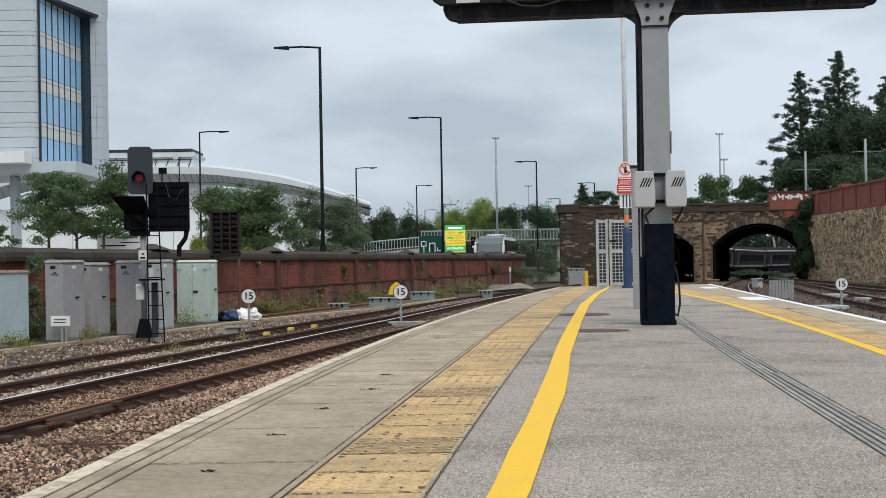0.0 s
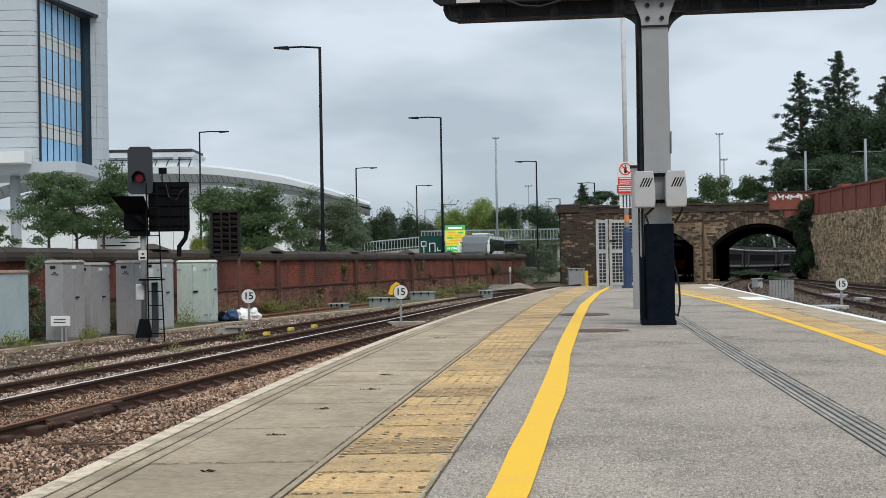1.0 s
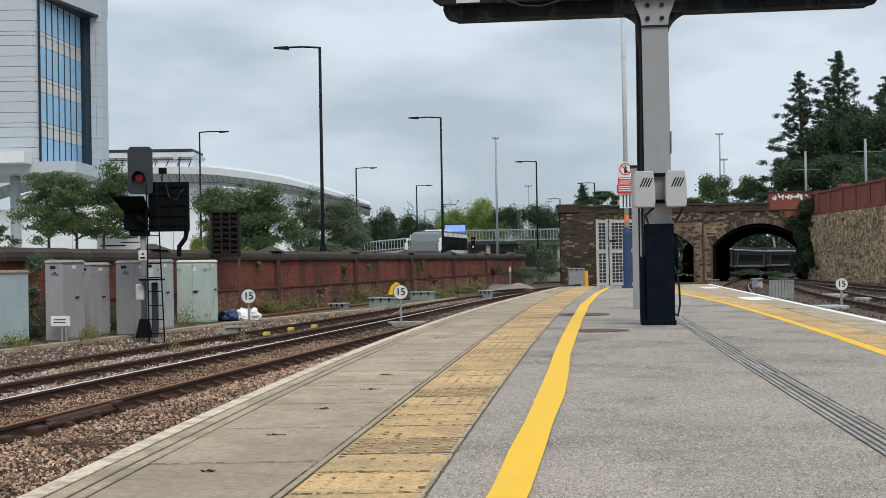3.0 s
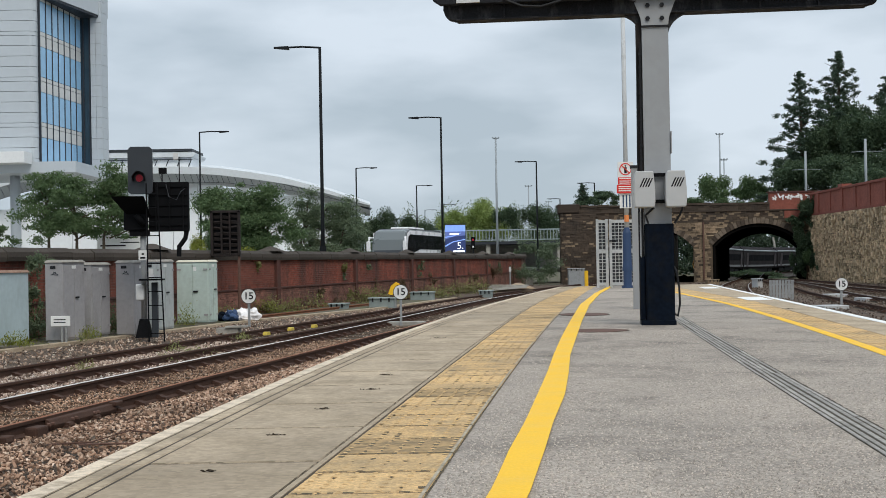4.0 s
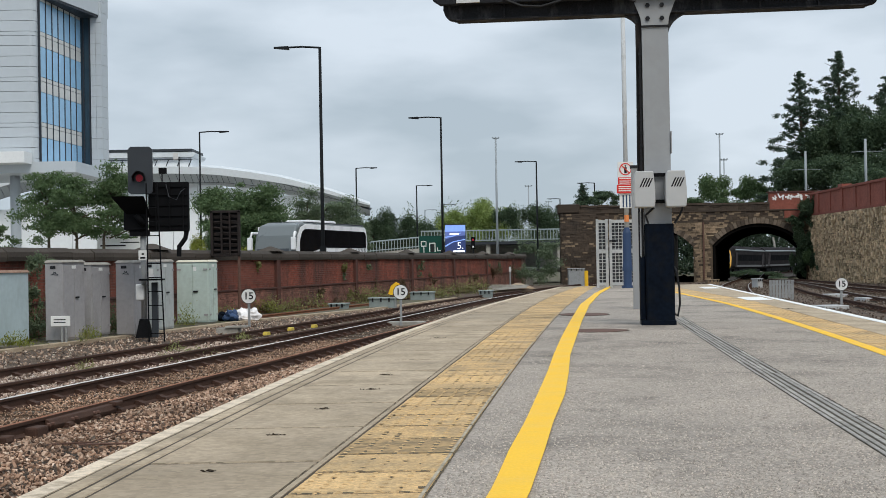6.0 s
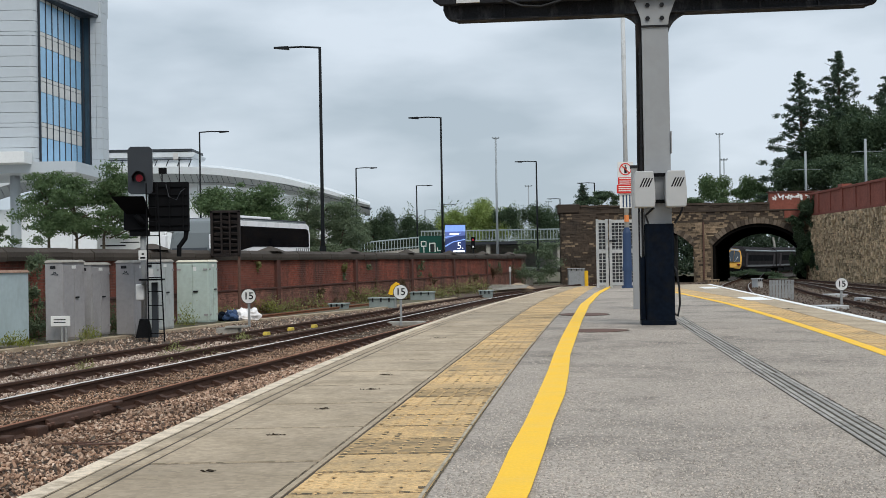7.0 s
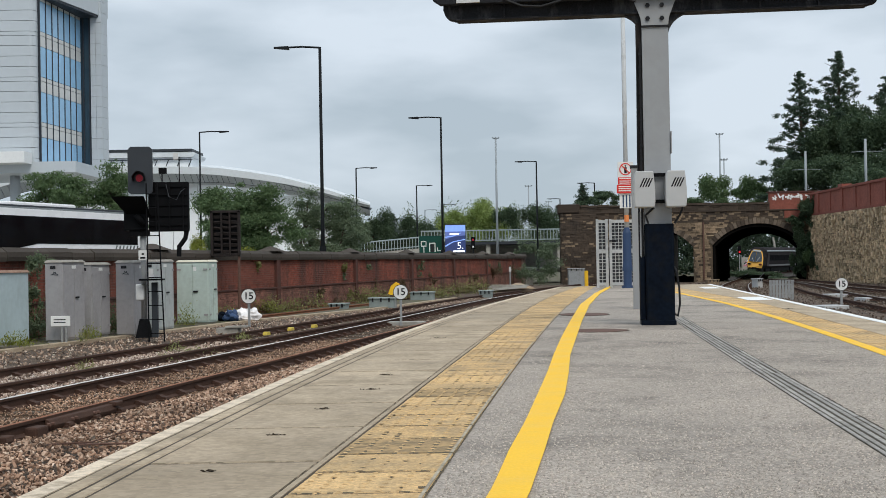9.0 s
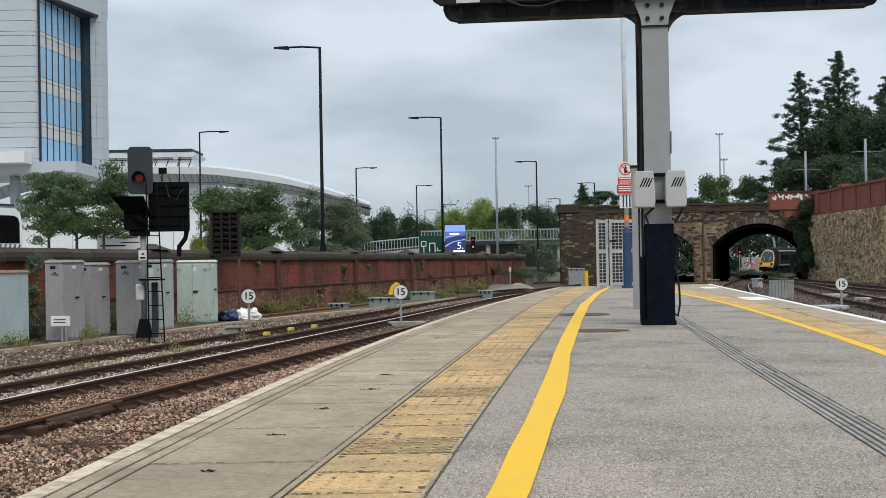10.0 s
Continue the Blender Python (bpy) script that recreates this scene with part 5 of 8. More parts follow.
for a in (-1.6, -0.9, -0.45, 0.5, 1.1, 1.7):
    part("stiffener", S().box(a - 0.008, a + 0.008, -0.1, -0.06, 3.325, 3.52), M_DKSTEEL, bm_)
for pts in ([(-1.6, -0.215, 3.50), (-1.4, -0.215, 3.42), (-1.2, -0.215, 3.405), (-0.95, -0.215, 3.47), (-0.7, -0.215, 3.455), (-0.4, -0.215, 3.49), (-0.2, -0.215, 3.42)],
            [(0.35, -0.215, 3.44), (0.6, -0.215, 3.48), (0.9, -0.215, 3.44), (1.3, -0.215, 3.47), (1.7, -0.215, 3.45)]):
    part("cable", S().tube(pts, 0.014, 6), M_RUBBER, bm_, "drooping black cable")
part("lamp_panel", S().box(-2.1, -1.85, -0.225, -0.2, 3.475, 3.53), M_OFFWHITE, bm_, "small cream lamp panel")
# grey post behind
gp = thing("platform_post", "slim grey square steel post behind the column", "post", pose(2.73, 18.14, 0.00, 0, 0, HEAD))
part("post", S().box(-0.062, 0.062, -0.06, 0.06, 0.0, 2.0), M_GPAINT, gp, bevel=0.004)
part("cap", S().box(-0.075, 0.2, -0.07, 0.07, 1.98, 2.02), M_DKSTEEL, gp)

# ---- lamp pole with warning sign ----
lx, ly = 4.50, 31.49
lp = thing("platform_lamp_pole", "tall white pole with blue base and orange band", "lamp post", pose(lx, ly, 0))
part("base", S().tube([(0, 0, 0), (0, 0, 1.35)], 0.105, 12).tube([(0, 0, 1.35), (0, 0, 1.48)], 0.1, 12, 0.06), M_BLUE, lp, "blue painted base", smooth=False)
part("collar", S().tube([(0, 0, 0.42), (0, 0, 0.55), (0, 0, 0.62)], 0.125, 12, 0.108).tube([(0, 0, 0), (0, 0, 0.06)], 0.15, 12), M_BLUE, lp, "blue base collar")
part("back_plate", S().box(-0.17, 0.15, -0.075, -0.06, 1.95, 2.29), M_SIGNW, lp, "lower white notice plate")
for q in (-0.1, -0.02, 0.06):
    part("plate_bar", S().box(q, q + 0.035, -0.08, -0.075, 1.97, 2.27), M_BLUE, lp)
part("band", S().tube([(0, 0, 1.62), (0, 0, 1.78)], 0.058, 12), M_ORANGE, lp, "orange band")
part("pole", S().tube([(0, 0, 1.4), (0, 0, 7.4)], 0.055, 12), M_GATE, lp, "greyish white pole", smooth=True)
ws = part("warning_sign", S().box(-0.21, 0.17, -0.1, -0.08, 2.30, 3.08), M_SIGNW, lp, "white and red no entry notice")
ring = S()
for k in range(28):
    a, b = 2 * math.pi * k / 28, 2 * math.pi * (k + 1) / 28
    ring.add([(math.cos(q) * r - 0.02, -0.106, 2.9 + math.sin(q) * r) for q, r in ((a, 0.15), (b, 0.15), (b, 0.125), (a, 0.125))], [(0, 1, 2, 3)])
part("red_ring", ring, M_RED, ws, "red prohibition ring")
part("slash", S().box(-0.135, 0.135, -0.108, -0.104, -0.013, 0.013, Matrix.Translation((-0.02, 0, 2.9)) @ pose(0, 0, 0, 0, 45)), M_RED, ws)
part("pictogram", S().box(-0.03, 0.03, -0.105, -0.102, -0.1, 0.05, Matrix.Translation((-0.02, 0, 2.9))).box(-0.018, 0.018, -0.105, -0.102, 0.06, 0.095, Matrix.Translation((-0.02, 0, 2.9))), M_SIGNBK, ws, "black pictogram")
part("red_panel", S().box(-0.205, 0.165, -0.104, -0.1, 2.53, 2.70), M_RED, ws)
part("red_panel", S().box(-0.24, 0.165, -0.13, -0.105, 2.31, 2.52), M_RED, ws)
for z in (2.66, 2.60, 2.55):
    part("text_bar", S().box(-0.17, 0.13, -0.107, -0.104, z, z + 0.02), M_SIGNW, ws)
for z in (2.46, 2.41, 2.36):
    part("text_bar", S().box(-0.2, 0.13, -0.134, -0.13, z, z + 0.022), M_SIGNW, ws)

# ---- platform end gate ----
gx, gy = 4.19, 31.77
gate = thing("platform_end_gate", "white steel mesh gate closing the platform end", "gate", pose(gx + 0.13, gy + 0.6, 0))
for nm, a, b in (("side_panel", -0.47, -0.17), ("gate_leaf", -0.14, 0.60)):
    f = S()
    for z0, z1 in ((0.05, 0.12), (0.86, 0.95), (1.62, 1.70)):
        f.box(a, b, -0.02, 0.02, z0, z1)
    for x in (a, b - 0.06):
        f.box(x, x + 0.06, -0.022, 0.022, 0.0, 1.72)
    g = part(nm, f, M_GATE, gate, "white steel frame")
    # added sheet, no part of the gate: gives the dark seen through the mesh
    part("backing", S().box(a + 0.03, b - 0.03, 0.03, 0.036, 0.1, 1.65), M_CHAR, g, "added dark sheet standing in for the dark view behind")
    ms = S()
    for x in span(a + 0.06, b - 0.06, 0.085):
        ms.box(x - 0.008, x + 0.008, 0.0, 0.01, 0.1, 1.65)
    for z in span(0.12, 1.64, 0.085):
        ms.box(a + 0.05, b - 0.05, 0.001, 0.011, z - 0.008, z + 0.008)
    part("mesh", ms, M_GATE, g, "white welded mesh")
part("latch", S().box(-0.14, 0.02, -0.05, -0.022, 1.15, 1.19), M_DKSTEEL, gate)


# ---- stone road bridge over the tracks ----
BY = 98.0
SKEW = 7.7 / 30.0


def arch(x0, x1, spring, rise, n=18, foot=-1.3):
    """Outline of an opening from its left foot over the crown to its right foot."""
    w = (x1 - x0) / 2
    rad = (w * w + rise * rise) / (2 * rise)
    half = math.asin(w / rad)
    cx, cz = (x0 + x1) / 2, spring + rise - rad
    return [(x0, foot)] + [(cx + rad * math.sin(-half + 2 * half * i / n), cz + rad * math.cos(-half + 2 * half * i / n)) for i in range(n + 1)] + [(x1, foot)], (cx, cz, rad, half)


LEFT, LEFT_C = arch(12.5, 19.05, 1.55, 1.5)
RIGHT, RIGHT_C = arch(20.5, 27.6, 1.65, 1.62)
bridge = thing("stone_bridge", "sooty sandstone road bridge with two railway arches", "bridge", kind="structure")
outline = [(8.95, -1.3)] + LEFT + RIGHT + [(28.7, -1.3), (28.7, 4.25), (8.95, 4.25)]
part("bridge_face", S().prism(outline, -BY - 0.1, -BY, pose(0, 0, 0, 90)), M_SANDJ, bridge, "dark jointed stone face")
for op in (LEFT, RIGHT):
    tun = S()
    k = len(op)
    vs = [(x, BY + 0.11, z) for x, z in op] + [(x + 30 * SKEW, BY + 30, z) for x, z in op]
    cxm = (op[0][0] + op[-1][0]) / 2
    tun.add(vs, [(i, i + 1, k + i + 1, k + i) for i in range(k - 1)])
    lin = part("tunnel_lining", tun, M_LININGDK, bridge, "tunnel lining with its shade in a near-black colour")
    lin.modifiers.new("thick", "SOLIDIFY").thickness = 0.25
part("deck", S().add([(8.95, BY + 0.8, 3.35), (29.5, BY + 0.8, 3.35), (37.5, BY + 30.5, 3.35), (16.5, BY + 30.5, 3.35), (8.95, BY + 0.8, 4.2), (29.5, BY + 0.8, 4.2), (37.5, BY + 30.5, 4.2), (16.5, BY + 30.5, 4.2)],
                     [(3, 2, 1, 0), (4, 5, 6, 7), (0, 1, 5, 4), (1, 2, 6, 5), (2, 3, 7, 6), (3, 0, 4, 7)]), M_SANDDK, bridge, "road deck")
# the narrow bore runs on under a longer covered way
part("covered_way_roof", S().prism([(19.0, BY + 30.6), (28.4, BY + 30.6), (32.3, BY + 50), (26.2, BY + 50)], 3.4, 4.1), M_SANDDK, bridge, "sooty covered way roof")
part("covered_way_wall", S().prism([(19.2, BY + 30.6), (20.0, BY + 30.6), (27.0, BY + 50), (26.2, BY + 50)], -2.6, 3.4), M_VOUS, bridge, "grey stone covered way wall")
part("covered_way_wall", S().prism([(27.9, BY + 30.6), (28.4, BY + 30.6), (32.3, BY + 50), (31.8, BY + 50)], -2.6, 3.4), M_VOUS, bridge, "grey stone covered way wall")
for x0, x1 in ((8.95, 12.2), (19.35, 20.2), (27.9, 29.6)):
    part("abutment", S().add([(x0, BY + 0.7, -1.3), (x1, BY + 0.7, -1.3), (x1 + 7.7, BY + 30.5, -1.3), (x0 + 7.7, BY + 30.5, -1.3), (x0, BY + 0.7, 3.5), (x1, BY + 0.7, 3.5), (x1 + 7.7, BY + 30.5, 3.5), (x0 + 7.7, BY + 30.5, 3.5)],
                             [(3, 2, 1, 0), (4, 5, 6, 7), (0, 1, 5, 4), (1, 2, 6, 5), (2, 3, 7, 6), (3, 0, 4, 7)]), M_SANDDK, bridge, "sooty stone abutment")


def in_arch(x, z, c, x0, x1, pad):
    cx, cz, rad, _ = c
    return x0 - pad * 0.3 < x < x1 + pad * 0.3 and (z < cz + rad * 0.7 or (x - cx) ** 2 + (z - cz) ** 2 < (rad + pad) ** 2) and (x - cx) ** 2 + max(0, z - cz) ** 2 < (rad + pad) ** 2


rs_ = random.Random(4)
single_pieces, rest, rest_dark = [], S(), S()
z = -1.15
row = 0
while z < 4.15:
    h = rs_.uniform(0.09, 0.17)
    x = 8.95 - rs_.uniform(0, 0.4)
    while x < 28.65:
        w = rs_.uniform(0.16, 0.5)
        a, b = max(x, 8.95), min(x + w, 28.65)
        mx_, mz = (a + b) / 2, z + h / 2
        bad = any(in_arch(q, zz, LEFT_C, 12.5, 19.05, 0.1) or in_arch(q, zz, RIGHT_C, 20.5, 27.6, 0.42) for q in (a + 0.05, mx_, b - 0.05) for zz in (z + 0.03, z + h - 0.03))
        if not bad and b - a > 0.12:
            out = rs_.uniform(0.0, 0.07) + (0.25 if b < 11.9 else 0)
            dark = rs_.random() < (0.9 if b < 12.3 else 0.68 if z > 3.4 else 0.14)
            if b > 19.0 and len(single_pieces) < 290:
                single_pieces.append((a, b, z, h, out, dark))
            else:
                (rest_dark if dark else rest).box(a + 0.01, b - 0.01, BY - out, BY + 0.1, z + 0.005, z + h - 0.005)
        x += w
    z += h
part("stonework", rest, M_SAND, bridge, "buff sandstone blocks", kind="stuff")
part("stonework", rest_dark, M_SANDDK, bridge, "soot darkened sandstone blocks", kind="stuff")
part("cornice", S().box(8.8, 28.7, BY - 0.13, BY + 0.8, 4.2, 4.31), M_SANDDK, bridge, "projecting stone string course", bevel=0.02)
part("parapet", S().box(8.9, 24.9, BY + 0.03, BY + 0.4, 4.32, 4.72), M_SANDJ, bridge, "sooty stone parapet")
prow = S()
for z0, z1 in ((4.33, 4.52), (4.535, 4.715)):
    x = 8.9
    while x < 24.85:
        w = rs_.uniform(0.3, 0.8)
        prow.box(x + 0.01, min(x + w, 24.9) - 0.01, BY - rs_.uniform(0.0, 0.05), BY + 0.1, z0, z1)
        x += w
part("parapet_stones", prow, M_SANDDK, bridge, "soot darkened parapet stones", kind="stuff")
x = 8.7
while x < 24.6:
    w = rs_.uniform(0.5, 1.1)
    part("parapet_coping", S().box(0, min(w, 24.9 - x) - 0.02, -0.1, 0.5, 0, rs_.uniform(0.12, 0.17)), M_SANDDK, bridge, m=Matrix.Translation((x, BY, 4.72 + rs_.uniform(-0.04, 0.02))))
    x += w
part("corner_pillar", S().box(8.75, 10.4, BY - 0.35, BY + 0.5, 4.3, 4.95), M_SANDDK, bridge, "stone corner block", bevel=0.04)
for c, x0 in ((RIGHT_C, 20.5), (LEFT_C, 12.5)):
    cx, cz, rad, half = c
    n = 27
    for i in range(n):
        a0, a1 = -half + 2 * half * i / n + 0.006, -half + 2 * half * (i + 1) / n - 0.006
        dr = 0.40 if i % 2 else 0.46
        vo = [(cx + r * math.sin(a), cz + r * math.cos(a)) for r, a in ((rad, a0), (rad, a1), (rad + dr, a1), (rad + dr, a0))]
        part("arch_stone", S().prism(vo, -BY - 0.1, -BY + 0.06 + 0.02 * (i % 2), pose(0, 0, 0, 90)), M_SANDDK if rs_.random() < 0.38 else M_VOUS, bridge)
part("drain_pipe", S().tube([(19.8, BY - 0.14, -1.1), (19.8, BY - 0.14, 3.4)], 0.07, 8), M_IRON, bridge, "dark rusty downpipe")
for a, b, z, h, out, dark in single_pieces:
    part("stone", S().box(a + 0.01, b - 0.01, BY - out, BY + 0.1, z + 0.005, z + h - 0.005), M_SANDDK if dark else M_SAND, bridge)

# red brick parapet with painted scrawl, joining the retaining wall
gw = thing("wall_north", "red brick parapet wall with white painted scrawl", "wall", kind="structure")
part("brickwork", S().box(24.9, 28.7, BY - 0.05, BY + 0.4, 4.32, 5.55), M_REDBRICK, gw, "weathered red brick")
part("coping", S().box(24.8, 28.8, BY - 0.12, BY + 0.48, 5.55, 5.68), M_BRICKDK, gw, "dark brick coping", bevel=0.02)
scr = random.Random(8)
x = 25.2
for k in range(7):
    w = scr.uniform(0.2, 0.4)
    for _ in range(3):
        a = scr.uniform(-35, 35) + scr.choice((0, 90))
        part("painted_stroke", S().box(-0.19, 0.19, -0.004, 0.004, -0.045, 0.045, Matrix.Translation((x + scr.uniform(0, w), BY - 0.055 - 0.009 * (_ + 3 * (k % 2)), 5.25 + scr.uniform(-0.12, 0.12))) @ pose(0, 0, 0, 0, a)), M_WHITE, gw)
    x += w + 0.13
part("red_step", S().box(26.0, 28.7, BY - 0.1, BY - 0.05, 3.6, 4.6), M_REDBRICK, gw, "red brick patch")

# ---- stone retaining wall with red brick parapet on the east side ----
RA, RB = Vector((26.4, 40, 0)), Vector((27.85, 98.2, 0))
RLEN = (RB - RA).length
RANG = math.degrees(math.atan2(-(RB - RA).x, (RB - RA).y))
rw = thing("wall_east", "tall rubble stone retaining wall with red brick parapet", "wall", pose(RA.x, RA.y, 0, 0, 0, RANG), kind="structure")
part("wall_core", S().box(0.06, 0.8, -90, RLEN, -1.3, 3.75), M_RUBJ, rw, "brown mortar")
part("parapet", S().box(0.1, 0.5, -90, RLEN, 3.75, 5.32), M_REDBRICK, rw, "red brick parapet")
part("coping", S().box(0.0, 0.6, -90, RLEN, 5.32, 5.48), M_REDBRICK, rw, "brick coping", bevel=0.02)
part("ledge", S().box(0.0, 0.55, -90, RLEN, 3.75, 3.9), M_REDBRICK, rw, "brick ledge")
for k in range(14):
    part("pilaster", S().box(0.02, 0.12, RLEN - 3 - 3.1 * k, RLEN - 2.45 - 3.1 * k, 3.9, 5.32), M_REDBRICK, rw, "brick pilaster")
for k in (2, 6, 10):
    part("pilaster_cap", S().box(-0.05, 0.65, RLEN - 3.2 - 3.1 * k, RLEN - 2.2 - 3.1 * k, 5.4, 5.66), M_REDBRICK, rw, bevel=0.03)
rub, near = S(), []
z = -1.2
while z < 3.72:
    h = rs_.uniform(0.09, 0.22)
    y = 28.0
    while y < RLEN - 0.3:
        w = rs_.uniform(0.07, 0.26)
        o = rs_.uniform(-0.17, 0.04)
        bx_ = (o, 0.1, y + 0.015, min(y + w, RLEN) - 0.015, z + 0.01 + rs_.uniform(-0.06, 0.03), min(z + h + rs_.uniform(-0.04, 0.05), 3.74) - 0.01)
        if rs_.random() < 0.15:
            y += w
            continue
        if 36 < y < 39 and len(near) < 290 and z > -0.6:
            near.append(bx_)
        else:
            rub.box(*bx_)
        y += w
    z += h
part("rubble", rub, M_RUBBLE, rw, "buff and brown rubble stonework", kind="stuff")
for q in near:
    part("stone", S().box(*q), M_RUBBLE, rw)
single("bank_ground", S().prism([(27.2, -60), (28.6, 98), (29.3, 98.7), (37.6, 128.5), (70, 172), (140, 230), (900, 300), (900, -60)], -4.0, 3.7), M_EARTH, "raised earth bank above the retaining wall", kind="structure")

# ---- approach viaduct with railing, beyond the wall ----
via = thing("road_viaduct", "grey road viaduct with pale steel railing", "viaduct", Matrix.Translation((0, 0, 0.7)) @ Matrix.Diagonal((1.19, 1.19, 1.19, 1)) @ Matrix.Translation((0, 0, -0.7)))
VY = 128.0
# charcoal instead of concrete grey: the deck's shade is in its colour
part("deck", S().box(-2.2, 12.6, VY, VY + 8, 2.42, 2.7), M_CHAR, via, "concrete deck with shade in its charcoal colour")
part("ramp", S().add([(-2.2, VY, 1.75), (-2.2, VY + 8, 1.75), (-9.5, VY + 8, 1.2), (-9.5, VY, 1.2), (-2.2, VY, 2.16), (-2.2, VY + 8, 2.16), (-9.5, VY + 8, 1.6), (-9.5, VY, 1.6)],
                     [(0, 1, 2, 3), (7, 6, 5, 4), (0, 3, 7, 4), (3, 2, 6, 7), (2, 1, 5, 6), (1, 0, 4, 5)]), M_CONC, via, "sloping grey ramp")
for x in (-1.2, 4.5, 11.6):
    part("pillar", S().box(x - 0.22, x + 0.22, VY + 0.3, VY + 1.0, -0.2, 2.45), M_CONC, via, "concrete pillar")
part("abutment", S().box(1.5, 12.9, VY + 6.2, VY + 6.6, -0.5, 2.4), M_CONC, via, "shaded concrete abutment")
top = S()
part("top_rail", S().box(-2.2, 12.6, VY - 0.05, VY + 0.05, 3.78, 3.9).box(-2.2, 12.6, VY - 0.04, VY + 0.04, 2.8, 2.9), M_RAILGN, via, "pale green railing")
part("top_rail", S().tube([(-2.2, VY, 3.26), (-9.5, VY, 2.70)], 0.07, 5).tube([(-2.2, VY, 2.36), (-9.5, VY, 1.80)], 0.05, 5), M_RAILGN, via, "pale green railing")
for k in range(46):
    x = -2.1 + 0.32 * k
    part("baluster", S().box(x - 0.035, x + 0.035, VY - 0.03, VY + 0.03, 2.85, 3.8), M_RAILGN, via)
for k in range(24):
    x = -2.4 - 0.3 * k
    z = 2.16 + (x + 2.2) * 0.077
    part("baluster", S().box(x - 0.03, x + 0.03, VY - 0.03, VY + 0.03, z, z + 1.1), M_RAILGN, via)
# parked dark vehicles glimpsed above the wall
for x, z, l, m_, lab in ((-6.3, 0.9, 3.9, M_BUSGL, "dark"), (-2.7, 0.9, 1.8, M_RED, "red and white"), (-8.9, 0.45, 3.4, M_BLACK, "black")):
    v = thing("parked_car", lab + " car roof seen over the wall", "car", pose(x, 118, -0.12), "cars beyond the wall")
    part("body", S().prism([(-l / 2, 0.25), (l / 2, 0.25), (l / 2, z), (l / 2 - 0.2, z + 0.1), (-l / 2 + 0.2, z + 0.1), (-l / 2, z)], -0.9, 0.9, pose(0, 0, 0, 90)), M_BUSG if m_ is M_BUSGL else m_, v, bevel=0.06)
    part("cabin", S().prism([(-l / 2 + 0.3, z + 0.1), (l / 2 - 0.25, z + 0.1), (l / 2 - 0.7, z + 0.62), (-l / 2 + 0.6, z + 0.62)], -0.8, 0.8, pose(0, 0, 0, 90)), M_BUSGL, v, "dark glazed cabin", bevel=0.05)
    for sx in (-l / 3, l / 3):
        for sy in (-0.85, 0.65):
            part("wheel", S().disc((sx, sy + 0.2, 0.3), 0.31, 0.2, 16), M_TYRE, v)

# ---- street furniture beyond the wall ----
bb = thing("digital_billboard", "lit billboard whose two-sided screen turns from yellow to blue", "billboard", pose(1.38, 140.00, 0.37, 0, 0, 0) @ Matrix.Diagonal((1.25, 1.25, 1.25, 1)))
part("post", S().box(-0.15, 0.15, 0.0, 0.2, -1.0, 1.06), M_LAMP, bb)
part("frame", S().box(-0.95, 0.92, 0.0, 0.2, 1.02, 1.09).box(-0.95, 0.92, 0.0, 0.2, 3.55, 3.62).box(-0.04, 0.01, 0.09, 0.11, 1.09, 3.55), M_CHAR, bb, "dark frame and spindle")
M_S1 = mat("screen_sky_blue", (0.22, 0.36, 0.80), 0.3, glow=0.5)
M_S2 = mat("screen_dark_blue", (0.03, 0.045, 0.13), 0.3, glow=0.5)
M_S3 = mat("screen_white", (0.8, 0.82, 0.9), 0.3, glow=0.8)
M_S4 = mat("screen_mid_blue", (0.10, 0.14, 0.36), 0.3, glow=0.5)
M_S5 = mat("screen_yellow", (0.66, 0.60, 0.06), 0.3, glow=0.32)
M_S6 = mat("screen_green", (0.07, 0.42, 0.12), 0.3, glow=0.32)
M_S7 = mat("screen_orange", (0.72, 0.38, 0.06), 0.3, glow=0.3)
scn = part("screen", S().box(-0.885, 0.885, -0.03, 0.03, 1.12, 3.52), M_CHAR, bb, "two-sided turning screen", m=pose(-0.015, 0.1, 0))
BACK = pose(0, 0, 0, 0, 0, 180)
part("yellow_field", S().box(-0.88, 0.88, -0.04, -0.03, 1.13, 3.51), M_S5, scn)
part("green_header", S().box(-0.88, 0.88, -0.05, -0.04, 3.05, 3.51), M_S6, scn)
part("header_bar", S().box(-0.6, 0.6, -0.056, -0.05, 3.2, 3.32), M_S3, scn)
part("green_caption", S().box(-0.88, 0.88, -0.05, -0.04, 1.22, 1.72), M_S6, scn)
part("caption", text_mesh("10 MINUTES", 0.27, M_S3, 0.004), None, scn, "white words 10 MINUTES", m=pose(-0.02, -0.058, 1.47, 90))
for k, (xa, za, w) in enumerate(((-0.3, 2.86, 0.7), (0.45, 2.84, 0.5), (-0.1, 2.62, 1.2), (0.3, 2.42, 0.9), (-0.45, 2.40, 0.5), (0.1, 2.16, 1.3))):
    part("picture_bar", S().box(xa - w / 2, xa + w / 2, -0.046, -0.04, za - 0.07, za + 0.06), (M_S7, M_S6, M_S7)[k % 3], scn)
part("picture_band", S().prism([(-0.88, 1.8), (0.88, 1.9), (0.88, 2.02), (-0.88, 1.95)], 0.04, 0.046, pose(0, 0, 0, 90)), M_S7, scn)
part("blue_field", S().box(-0.88, 0.88, -0.04, -0.03, 1.13, 3.51), M_S2, scn, m=BACK)
part("picture_top", S().box(-0.88, 0.88, -0.05, -0.04, 2.95, 3.51), M_S1, scn, m=BACK)
